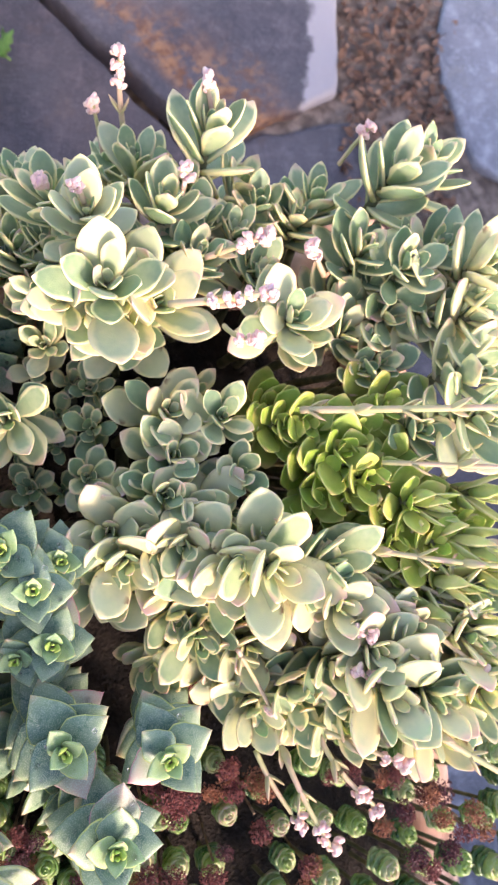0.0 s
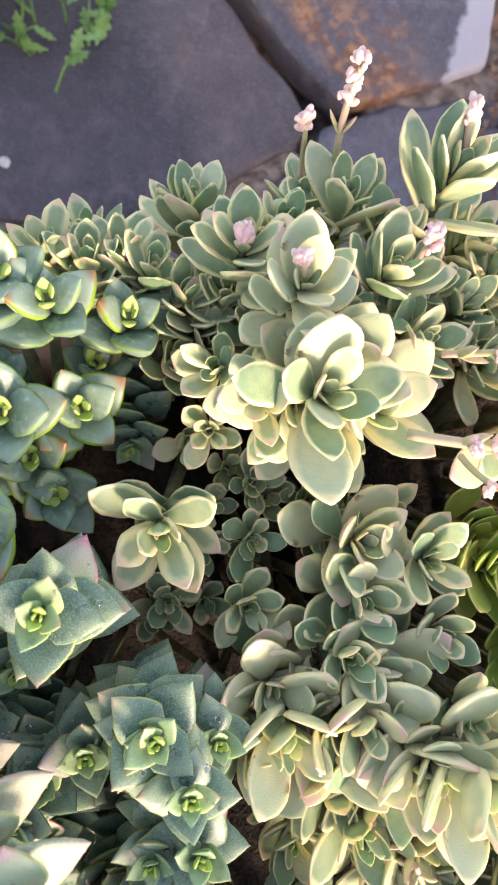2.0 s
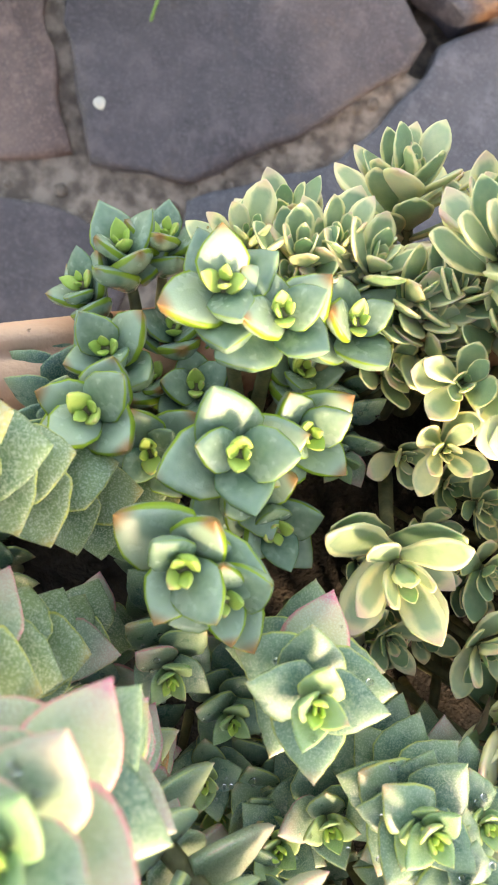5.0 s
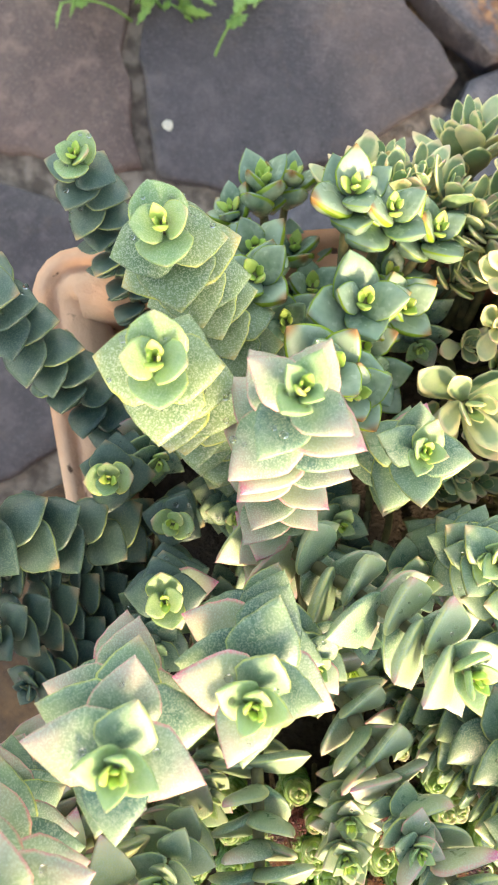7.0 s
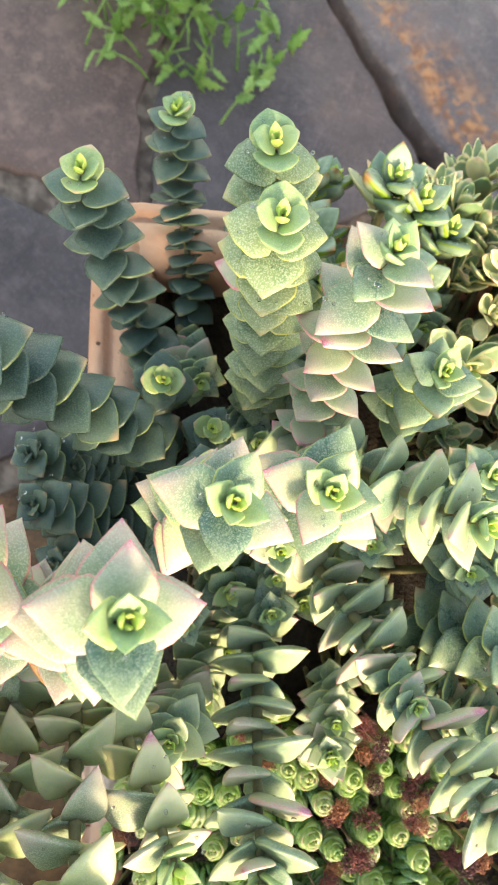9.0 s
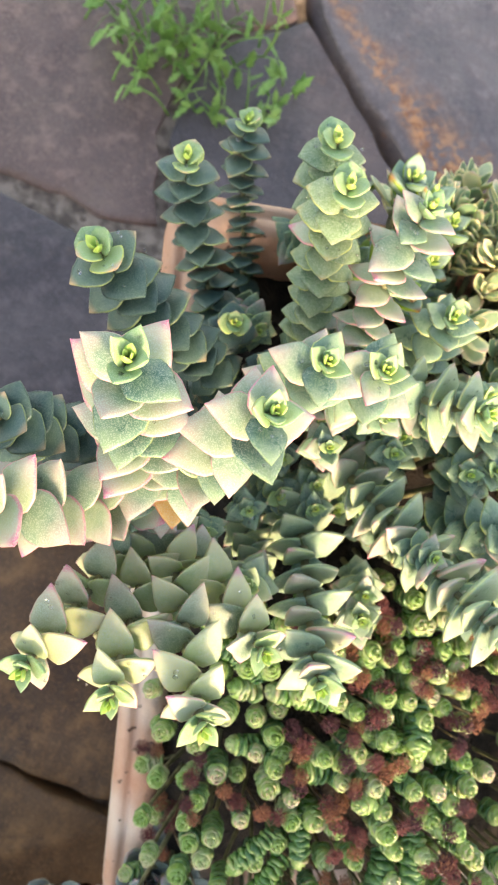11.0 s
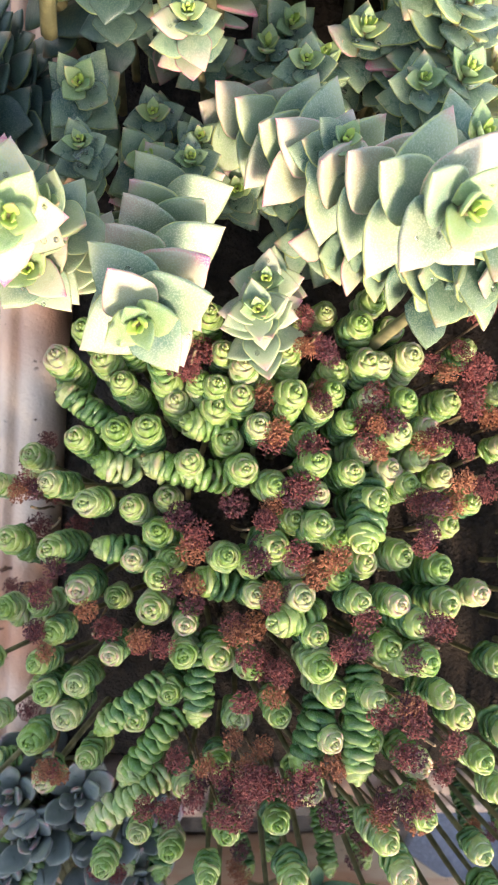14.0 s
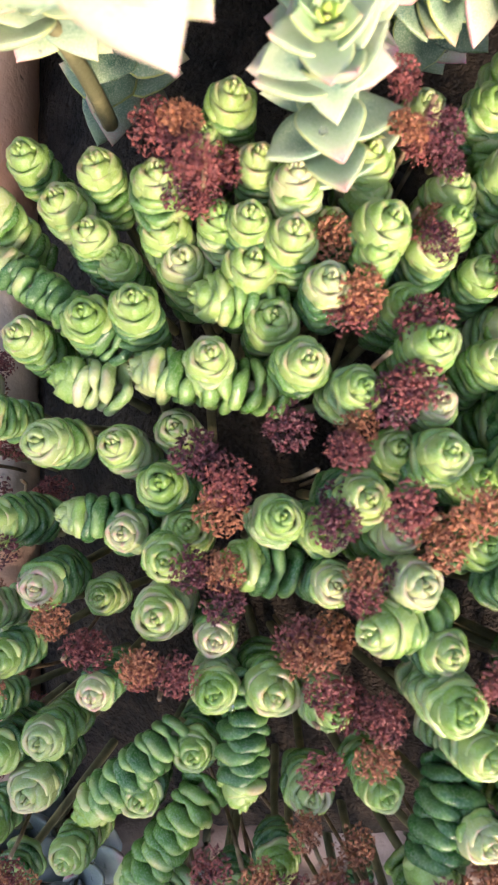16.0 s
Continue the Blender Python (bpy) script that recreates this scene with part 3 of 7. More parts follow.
STRAP = [leaf_mesh("leaf", M_STRAP, 0.085, 0.022, 0.0045, lance, 0.20, 0.10, 1.0, 12, 12, 85 + i) for i in range(2)]
SMALL = [leaf_mesh("leaf", M_STALK, 0.016, 0.0065, 0.0024, ovate, 0.2, 0.1, 1.0, 6, 8, 90)]


def bead_pair(name, mat, seed):
    """Two fat half-round leaves grown together round the stem: a puckered, slightly square disc, notched where they meet."""
    verts, edge, tip, faces = [], [], [], []
    seg, rings = 32, [(0.22, 0.40), (0.62, 0.80), (0.86, 0.88), (0.97, 0.52), (1.0, 0.05), (0.96, -0.45), (0.80, -0.82), (0.30, -0.80)]
    R, H = 0.0067, 0.0020
    for f, h in rings:
        for j in range(seg):
            a = 2 * math.pi * j / seg
            lobe = 0.97 + 0.10 * abs(math.cos(a)) ** 3 + 0.13 * abs(math.sin(2 * a)) ** 2 - 0.13 * abs(math.sin(a)) ** 14 + 0.04 * math.sin(3 * a + seed) + 0.025 * math.sin(7 * a + 2 * seed)
            pinch = 1 - 0.55 * abs(math.sin(a)) ** 8
            verts.append((R * f * lobe * math.cos(a), R * f * lobe * math.sin(a), H * h * pinch + 0.0016 * f * f * abs(math.cos(a)) + 0.0002 * math.sin(5 * a + 3 * f + seed)))
            edge.append(max(0.0, f - abs(h) * 0.25))
            tip.append(f * 0.95 * abs(math.cos(a)))
    for r in range(len(rings) - 1):
        for j in range(seg):
            a, b = r * seg + j, r * seg + (j + 1) % seg
            faces.append((b, a, a + seg, b + seg))
    faces.append(tuple(range(seg)))
    faces.append(tuple(reversed(range((len(rings) - 1) * seg, len(rings) * seg))))
    return mesh_of(name, verts, faces, mat, True, {"edge": edge, "tip": tip})


BEADS = [[bead_pair("leaf", m, i + 20 * k) for i in range(4)] for k, m in enumerate((M_BEAD, M_BEAD_DEEP, M_BEAD_PALE))]


def bead_tip(seed, mat):
    """The closed end of a necklace stem: fat cupped leaves folded crosswise over one another like a tight bud."""
    rng = random.Random(seed)
    verts, edge, tip, faces = [], [], [], []
    rows, cols = 6, 11
    for ring, (rad, top, low, close) in enumerate(((0.0017, 0.0050, -0.001, 0.60), (0.0036, 0.0043, -0.002, 0.46), (0.0054, 0.0030, -0.003, 0.36), (0.0064, 0.0012, -0.005, 0.22), (0.0067, -0.0004, -0.006, 0.10))):
        for k in (0, 180):
            a0, o = radians(90 * (ring % 2) + k + rng.uniform(-12, 12)), len(verts)
            rad2, top2 = rad * rng.uniform(0.92, 1.08), top + rng.uniform(-0.0004, 0.0004)
            for side in (0, 1):
                for i in range(rows):
                    s = i / (rows - 1)
                    for j in range(cols):
                        w = 2 * j / (cols - 1) - 1
                        a = a0 + w * radians(84)
                        crest = top2 - 0.0016 * abs(w) ** 1.6
                        r = rad2 * (1 - close * s ** 2.2) * (1 + 0.20 * (1 - abs(w)) ** 1.5)
                        if side:
                            r -= 0.0022 * (1 - 0.45 * s ** 3) * min(1.0, rad / 0.003) * (1 - 0.4 * abs(w) ** 3)
                        verts.append((max(r, 0.0001) * math.cos(a), max(r, 0.0001) * math.sin(a), low + (crest - low) * s - (0.0009 * s if side else 0)))
                        edge.append(max(abs(w) ** 3, s ** 5))
                        tip.append(s * (1 - 0.5 * abs(w)))
            half = rows * cols
            for i in range(rows - 1):
                for j in range(cols - 1):
                    p = o + i * cols + j
                    faces.append((p, p + 1, p + cols + 1, p + cols))
                    p += half
                    faces.append((p, p + cols, p + cols + 1, p + 1))
                for j, flip in ((0, 0), (cols - 1, 1)):
                    p = o + i * cols + j
                    q = (p, p + cols, p + cols + half, p + half)
                    faces.append(q[::-1] if flip else q)
            for j in range(cols - 1):
                p = o + (rows - 1) * cols + j
                faces.append((p, p + 1, p + 1 + half, p + half))
    return mesh_of("shoot_tip", verts, faces, mat, True, {"edge": edge, "tip": tip})


BEADTIPS = [bead_tip(i, M_BEADTIP_PALE if i > 2 else M_BEADTIP) for i in range(5)]
BEADPALE = [bead_pair("leaf", M_BEADTIP, 10 + i) for i in range(2)]


# ---- kinds of plant ----
def ball(seg=8, rings=5):
    v, f = [(0, 0, 1.0)], []
    for r in range(1, rings):
        a = math.pi * r / rings
        v += [(math.sin(a) * math.cos(2 * math.pi * j / seg), math.sin(a) * math.sin(2 * math.pi * j / seg), math.cos(a)) for j in range(seg)]
    v.append((0, 0, -1.0))
    for j in range(seg):
        f.append((0, 1 + j, 1 + (j + 1) % seg))
        f.append((len(v) - 1, len(v) - 1 - seg + (j + 1) % seg, len(v) - 1 - seg + j))
    for r in range(rings - 2):
        for j in range(seg):
            a, b = 1 + r * seg + j, 1 + r * seg + (j + 1) % seg
            f.append((a, a + seg, b + seg, b))
    return v, f


BALL = ball()


def dew_drops(drops):
    """Water beads that sit on the leaves, a little flattened along the stem's heading."""
    verts, faces = [], []
    for p, ax, r in drops:
        q = ax.to_track_quat("Z", "Y").to_matrix()
        o = len(verts)
        verts += [tuple(p + q @ Vector((x * r, y * r, z * r * 0.7))) for x, y, z in BALL[0]]
        faces += [tuple(o + a for a in f) for f in BALL[1]]
    return mesh_of("dew", verts, faces, M_WATER)


TIPS = []


def stacked_stem(tip, base, size=1.0, pairs=11, flush=0.3, lift=0.5, turn=None, seed=0, gap=1.0, label="", bend=0.45, wet=0.5, form="", bud=True):
    """A stem threaded through square-set pairs of leaves. form: tight and pointed, tight and round, the same with shade
    in its colour, boat-shaped, or loose and bent back in a fan.
    """
    rng = random.Random(seed * 7 + 1)
    t, b = Vector(tip), Vector(base)
    TIPS.append(t)
    form = form or ("pointed" if lift > 0.4 or flush > 0.65 else "boat")
    d = ((t - b).normalized() * (1 - lift) + Vector((0, 0, 1)) * lift).normalized()
    pts = bezier(b, t, d, bend)
    ob = thing("stacked_succulent", b, label or ("blue-green stacked succulent stem with pink-edged pointed leaves" if flush > 0.5 else "blue-green stacked succulent stem with square-set leaves"), "succulent", "stacked succulents in the trough")
    part("stem", tube("stem", pts, 0.0030 * size, 0.0014 * size, M_STEM), ob)
    if turn is None:
        u = (Vector((1, 0, 0)) - d * d.x).normalized()
        h = b - t
        turn = math.degrees(math.atan2(h.dot(d.cross(u)), h.dot(u))) + 45 + rng.uniform(-10, 10)
    if form == "fan":
        grow = [(0.18, 72, 0.0), (0.29, 60, 0.0008), (0.43, 46, 0.0015), (0.60, 32, 0.0023), (0.78, 18, 0.0034), (0.90, 8, 0.0045), (0.98, 0, 0.0055), (1.0, -4, 0.0064)]
    elif form in ("round", "deep_shaded"):
        grow = [(0.20, 70, 0.0), (0.34, 57, 0.0010), (0.52, 44, 0.0018), (0.74, 30, 0.0029), (0.88, 20, 0.0042), (0.96, 12, 0.0054), (1.0, 8, 0.0064)]
    else:
        grow = [(0.18, 74, 0.0), (0.29, 64, 0.0008), (0.43, 52, 0.0015), (0.60, 40, 0.0023), (0.76, 30, 0.0034), (0.88, 23, 0.0045), (0.96, 18, 0.0055), (1.0, 14, 0.0064)]
    full, blush, mid = {"round": (ROUND, FLUSH, HALF), "deep_shaded": (DEEP_SHADED, FLUSH, HALF), "pointed": (STACK, FLUSH, POINTED), "boat": (BOAT, BOATF, POINTED), "fan": (FAN, FANF, POINTED)}[form]
    if form == "boat" and gap == 1.0:
        gap = 1.2
    dew = []
    whole = sum((pts[i + 1] - pts[i]).length for i in range(len(pts) - 1))
    dist = 0.0
    count = pairs + (9 if pairs > 11 else 4)
    for i in range(count):
        s, up, step = grow[i] if i < len(grow) else (max(0.8, 1.0 - 0.010 * (i - 5)), 0, 0.0072)
        dist += step * size * gap
        p, ax = back_from_tip(pts, dist)
        if p is None or dist > whole - 0.006:
            break
        if i > 6:
            up = (14 if form == "boat" else -2 if form == "fan" else 2 + 20 * (0.9 - ax.z)) + rng.uniform(-11, 11)
        for k in (0, 180):
            if not bud:
                me = full[rng.randrange(3)]
            elif i < 2:
                me = YOUNG[rng.randrange(2)]
            elif i < 4:
                me = mid[rng.randrange(2)]
            else:
                me = (blush if rng.random() < flush else full)[rng.randrange(3)]
                if flush > 0.55 and i > 11 and rng.random() < 0.07:
                    me = OLD[rng.randrange(2)]
            tw = turn + 90 * (i % 2) + k + rng.uniform(-13, 13)
            m = leaf_pose(p, ax, tw, up + rng.uniform(-6, 6), s * size * rng.uniform(0.90, 1.05), 0.0006)
            part("leaf", me, ob, "", m)
            if 2 < i < 9 and rng.random() < wet:
                for _ in range(rng.randrange(1, 4)):
                    dew.append((m @ Vector((rng.uniform(-0.006, 0.006), rng.uniform(0.006, 0.016), 0.0016)), ax, rng.uniform(0.0004, 0.0011)))
    if dew:
        tagged(part("dew", dew_drops(dew), ob, "clear water droplets on the leaves"), kind="stuff")
    return ob


def leafy_rosette(tip, base, size, kind, pairs=8, lift=0.5, seed=0, name="", label="", group="", flat=1.0, step=1.0, young=None):
    """A leafy shoot whose leaves crowd into a rosette at its end."""
    rng = random.Random(seed * 13 + 5)
    t, b = Vector(tip), Vector(base)
    TIPS.append(t)
    d = ((t - b).normalized() * (1 - lift) + Vector((0, 0, 1)) * lift).normalized()
    pts = bezier(b, t, d)
    ob = thing(name, b, label, "succulent", group)
    part("stem", tube("stem", pts, 0.0030 * size, 0.0016 * size, M_STEM), ob)
    turn, dist = rng.uniform(0, 180), 0.0
    grow = [(0.28, 80, 0.0), (0.46, 71, 0.0012), (0.66, 62, 0.0019), (0.82, 53, 0.0027), (0.95, 46, 0.0031), (1.0, 39, 0.0036), (1.0, 32, 0.0040), (0.98, 25, 0.0043), (0.95, 18, 0.0045), (0.90, 10, 0.0047)]
    for i in range(pairs):
        s, up, st = grow[min(i, 9)]
        dist += st * size * step
        p, ax = back_from_tip(pts, dist)
        if p is None:
            break
        for k in (0, 180):
            tw = turn + 90 * i + k + rng.uniform(-16, 16) + 7 * i
            sz = s * size * rng.uniform(0.86, 1.1)
            part("leaf", young[i % 2] if young and i < 2 else kind[rng.randrange(len(kind))], ob, "", leaf_pose(p, ax, tw, up * flat + rng.uniform(-8, 8), sz, 0.0008))
    return ob


def necklace_stem(tip, base, size=1.0, pairs=10, lift=0.4, seed=0, pale=2):
    rng = random.Random(seed * 11 + 3)
    t, b = Vector(tip), Vector(base)
    TIPS.append(t)
    d = ((t - b).normalized() * (1 - lift) + Vector((0, 0, 1)) * lift).normalized()
    pts = bezier(b, t, d, 0.4, 20)
    size *= 0.93
    lying = lift < 0.2
    if lying:
        size, pairs = size * 0.86, math.ceil(pairs * 1.2)
    ob = thing("necklace_succulent", b, "green necklace succulent stem strung with fat round leaf pairs", "succulent", "necklace succulents in the trough")
    part("stem", tube("stem", pts, 0.0020, 0.0010, M_STEM, 6), ob)
    turn, dist, dew = rng.uniform(0, 180), 0.0, []
    tone = BEADS[rng.choice((0, 0, 1, 1, 1, 2))]
    for i in range(math.ceil(pairs * 1.06)):
        s, st = ((0.6, 0.0), (0.94, 0.0047), (1.0, 0.0028), (1.0, 0.0029))[i] if i < 4 else (1.02 + rng.uniform(-0.10, 0.08), 0.0032)
        dist += st * size
        p, ax = back_from_tip(pts, dist)
        if p is None:
            break
        m = leaf_pose(p, ax, turn + 90 * (i % 2) + rng.uniform(-14, 14) + 5 * i, rng.uniform(-5, 5) if lying else rng.uniform(-9, 9), s * size)
        if i:
            part("leaf", (BEADPALE[i % 2] if i < pale else tone[rng.randrange(4)]), ob, "", m)
            if rng.random() < 0.5:
                dew.append((m @ Vector((rng.uniform(-0.006, 0.006), rng.uniform(-0.005, 0.005), 0.0026)), ax, rng.uniform(0.0004, 0.0009)))
        else:
            tagged(part("shoot_tip", BEADTIPS[rng.randrange(5)], ob, "yellow-green closed leaf tips", leaf_pose(p, ax, turn, 0, size * rng.uniform(0.78, 0.94))), kind="stuff")
    if dew and seed % 6 == 0:
        tagged(part("dew", dew_drops(dew), ob, "clear water droplets on the leaves"), kind="stuff")
    return ob


def crumbs(name, mat, count, radius, size, seed, flat=0.7, long=1.4, round_grains=False):
    """A loose head of small knobbly grains."""
    rng = random.Random(seed)
    verts, faces = [], []
    for _ in range(count):
        v = Vector((rng.gauss(0, 1), rng.gauss(0, 1), rng.gauss(0, 1))).normalized() * radius * rng.random() ** 0.45
        v.z = abs(v.z) * flat
        m = Euler((rng.uniform(0, 6), rng.uniform(0, 6), rng.uniform(0, 6))).to_matrix()
        k, o = size * rng.uniform(0.6, 1.3), len(verts)
        if round_grains:
            verts += [tuple(v + m @ Vector((x, y, z * long)) * k) for x, y, z in BALL[0]]
            faces += [tuple(o + a for a in f) for f in BALL[1]]
            continue
        for q in ((1, 0, 0), (-1, 0, 0), (0, 1, 0), (0, -1, 0), (0, 0, long), (0, 0, -long)):
            verts.append(tuple(v + m @ Vector(q) * k))
        for f in ((0, 2, 4), (2, 1, 4), (1, 3, 4), (3, 0, 4), (2, 0, 5), (1, 2, 5), (3, 1, 5), (0, 3, 5)):
            faces.append(tuple(o + a for a in f))
    return mesh_of(name, verts, faces, mat, round_grains)


DRY_HEADS = [crumbs("head", (M_DRY, M_DRY_DARK, M_DRY_RUST, M_DRY)[i], 340, 0.0105, 0.00056, 200 + i, 0.8, 2.2) for i in range(4)]
BUDS = [crumbs("buds", M_BUD, 16, 0.0042, 0.0018, 300 + i, 1.3, 1.7, True) for i in range(3)]


def dry_flower(at, size=1.0, seed=0):
    rng = random.Random(seed)
    p = Vector(at)
    b = Vector((p.x + rng.uniform(-0.01, 0.01), p.y + rng.uniform(-0.01, 0.01), soil_height(p.x, p.y)))
    ob = thing("dried_flower_head", b, "dried dark red-brown flower head on a thin stalk", "flower", "dried flower heads")
    part("stalk", tube("stalk", bezier(b, p, Vector((0, 0, 1)), 0.4, 8), 0.0007, 0.0006, M_DRYSTALK, 5), ob)
    for k in range(3):
        q = p + Vector((rng.uniform(-1, 1), rng.uniform(-1, 1), rng.uniform(-0.6, 0.2))) * 0.0085 * size
        part("floret", DRY_HEADS[(rng.randrange(4) if k else seed % 4)], ob, "", Matrix.Translation(q) @ pose(0, 0, 0, rng.uniform(-30, 30), rng.uniform(-30, 30), rng.uniform(0, 360)) @ Matrix.Diagonal((size * 0.52, size * 0.52, size * 0.52, 1)))
    return ob


def flower_stalk(points, thick=0.0016, leaves=3, buds=3, seed=0, label="pale stalk with a cluster of pink buds"):
    rng = random.Random(seed)
    b, c, t = (Vector(p) for p in points)
    pts = [b * (1 - s) ** 2 + c * 2 * s * (1 - s) + t * s * s for s in [i / 16 for i in range(17)]]
    ob = thing("flower_stalk", b, label, "flower", "flower stalks of the variegated succulents")
    part("stalk", tube("stalk", pts, thick * 0.7, thick * 0.55, M_STALK), ob)
    for i in range(leaves + 1):
        p, ax = back_from_tip(pts, 0.026 + 0.018 * i)
        if p is None:
            break
        for k in (0, 180):
            part("leaf", SMALL[0], ob, "", leaf_pose(p, ax, 90 * i + k + rng.uniform(-20, 20), 55, 0.6))
    d = (pts[-1] - pts[-3]).normalized()
    for i in range(buds):
        m = leaf_pose(t - d * 0.0045 * i + Vector((rng.uniform(-1, 1), rng.uniform(-1, 1), 0)) * 0.0012, d, rng.uniform(0, 360), 0, rng.uniform(0.48, 0.68))
        part("bud", BUDS[rng.randrange(3)], ob, "pink flower buds", m)
    return ob

# ---- variegated succulents ----
VG = "variegated succulents in the trough"
leafy_rosette((0.010, 0.141, 0.467), (0.037, 0.070, 0.430), 1.05, VARI + CREAM[:1], 8, 0.5, 1, "variegated_succulent", "grey-green succulent rosette with cream leaf margins", VG)
leafy_rosette((-0.027, 0.120, 0.456), (0.012, 0.061, 0.430), 0.95, VARI, 8, 0.5, 2, "variegated_succulent", "grey-green succulent rosette with cream leaf margins", VG)
leafy_rosette((-0.021, 0.097, 0.474), (0.011, 0.060, 0.430), 0.95, VARI, 8, 0.5, 3, "variegated_succulent", "grey-green succulent rosette with cream leaf margins", VG)
leafy_rosette((-0.009, 0.107, 0.472), (0.018, 0.063, 0.430), 0.90, VARI + CREAM[:1], 8, 0.5, 4, "variegated_succulent", "grey-green succulent rosette with cream leaf margins", VG)
leafy_rosette((0.027, 0.116, 0.511), (0.052, 0.076, 0.430), 1.00, VARI, 8, 0.5, 5, "variegated_succulent", "grey-green succulent rosette with cream leaf margins", VG)
leafy_rosette((0.045, 0.104, 0.530), (0.053, 0.070, 0.428), 0.95, CREAM + VARI[:1], 8, 0.5, 6, "variegated_succulent", "pale cream and green variegated succulent rosette", VG)
leafy_rosette((0.057, 0.074, 0.538), (0.054, 0.077, 0.430), 1.20, CREAM + VARI[:1], 8, 0.5, 7, "variegated_succulent", "pale cream and green variegated succulent rosette", VG)
leafy_rosette((0.030, 0.079, 0.498), (0.072, 0.084, 0.430), 0.80, VARI, 6, 0.5, 8, "variegated_succulent", "grey-green succulent rosette with cream leaf margins", VG)
leafy_rosette((0.042, 0.070, 0.525), (0.074, 0.084, 0.430), 0.75, CREAM + VARI[:1], 6, 0.5, 9, "variegated_succulent", "pale cream and green variegated succulent rosette", VG)
leafy_rosette((0.059, 0.150, 0.491), (0.076, 0.085, 0.430), 1.05, VARI + CREAM[:1], 8, 0.5, 10, "variegated_succulent", "grey-green succulent rosette with cream leaf margins", VG)
leafy_rosette((0.047, 0.158, 0.472), (0.068, 0.082, 0.430), 0.85, VARI, 8, 0.5, 11, "variegated_succulent", "grey-green succulent rosette with cream leaf margins", VG)
leafy_rosette((0.089, 0.164, 0.510), (0.091, 0.091, 0.430), 1.25, VARI, 8, 0.5, 12, "variegated_succulent", "grey-green succulent rosette with cream leaf margins", VG)
leafy_rosette((0.109, 0.154, 0.487), (0.075, 0.085, 0.430), 1.00, VARI + CREAM[:1], 8, 0.5, 13, "variegated_succulent", "grey-green succulent rosette with cream leaf margins", VG)
leafy_rosette((0.075, 0.124, 0.512), (0.072, 0.080, 0.429), 1.05, VARI, 8, 0.5, 14, "variegated_succulent", "grey-green succulent rosette with cream leaf margins", VG)
leafy_rosette((0.092, 0.105, 0.510), (0.057, 0.078, 0.430), 0.95, VARI, 8, 0.5, 15, "variegated_succulent", "grey-green succulent rosette with cream leaf margins", VG)
leafy_rosette((0.122, 0.107, 0.501), (0.097, 0.094, 0.430), 0.85, VARI + CREAM[:1], 8, 0.5, 16, "variegated_succulent", "grey-green succulent rosette with cream leaf margins", VG)
leafy_rosette((0.135, 0.137, 0.500), (0.137, 0.101, 0.427), 1.00, VARI, 8, 0.5, 17, "variegated_succulent", "grey-green succulent rosette with cream leaf margins", VG)
leafy_rosette((0.026, 0.024, 0.502), (0.033, 0.054, 0.426), 1.10, VARI, 8, 0.5, 18, "variegated_succulent", "grey-green succulent rosette with cream leaf margins", VG)
leafy_rosette((0.034, 0.059, 0.490), (0.047, 0.074, 0.430), 0.70, VARI + CREAM[:1], 6, 0.5, 19, "variegated_succulent", "grey-green succulent rosette with cream leaf margins", VG)
leafy_rosette((0.059, 0.027, 0.487), (0.057, 0.034, 0.417), 0.65, VARI, 6, 0.5, 20, "variegated_succulent", "grey-green succulent rosette with cream leaf margins", VG)
leafy_rosette((0.055, 0.046, 0.480), (0.055, 0.046, 0.420), 0.60, VARI, 6, 0.5, 21, "variegated_succulent", "grey-green succulent rosette with cream leaf margins", VG)
leafy_rosette((0.061, 0.005, 0.494), (0.063, -0.002, 0.405), 0.75, VARI + CREAM[:1], 6, 0.5, 22, "variegated_succulent", "grey-green succulent rosette with cream leaf margins", VG)
leafy_rosette((0.037, -0.002, 0.480), (0.037, -0.002, 0.408), 0.65, VARI, 6, 0.5, 23, "variegated_succulent", "grey-green succulent rosette with cream leaf margins", VG)
leafy_rosette((0.045, 0.019, 0.477), (0.045, 0.019, 0.414), 0.55, VARI, 6, 0.5, 24, "variegated_succulent", "grey-green succulent rosette with cream leaf margins", VG)
leafy_rosette((0.094, 0.013, 0.494), (0.094, 0.013, 0.406), 0.65, VARI + CREAM[:1], 6, 0.5, 25, "variegated_succulent", "grey-green succulent rosette with cream leaf margins", VG)
leafy_rosette((0.111, 0.036, 0.513), (0.106, 0.028, 0.409), 0.90, VARI, 8, 0.5, 26, "variegated_succulent", "grey-green succulent rosette with cream leaf margins", VG)
leafy_rosette((0.092, 0.001, 0.514), (0.090, 0.008, 0.405), 0.85, VARI, 8, 0.5, 27, "variegated_succulent", "grey-green succulent rosette with cream leaf margins", VG)
leafy_rosette((0.121, 0.014, 0.513), (0.113, 0.019, 0.406), 0.80, VARI + CREAM[:1], 6, 0.5, 28, "variegated_succulent", "grey-green succulent rosette with cream leaf margins", VG)
leafy_rosette((0.099, 0.047, 0.495), (0.086, 0.044, 0.416), 0.75, VARI, 6, 0.5, 29, "variegated_succulent", "grey-green succulent rosette with cream leaf margins", VG)
leafy_rosette((0.083, 0.038, 0.482), (0.080, 0.052, 0.419), 0.70, VARI, 6, 0.5, 30, "variegated_succulent", "grey-green succulent rosette with cream leaf margins", VG)
leafy_rosette((0.081, -0.027, 0.511), (0.074, 0.029, 0.413), 1.30, CREAM + VARI[:1], 8, 0.5, 31, "variegated_succulent", "pale cream and green variegated succulent rosette", VG)
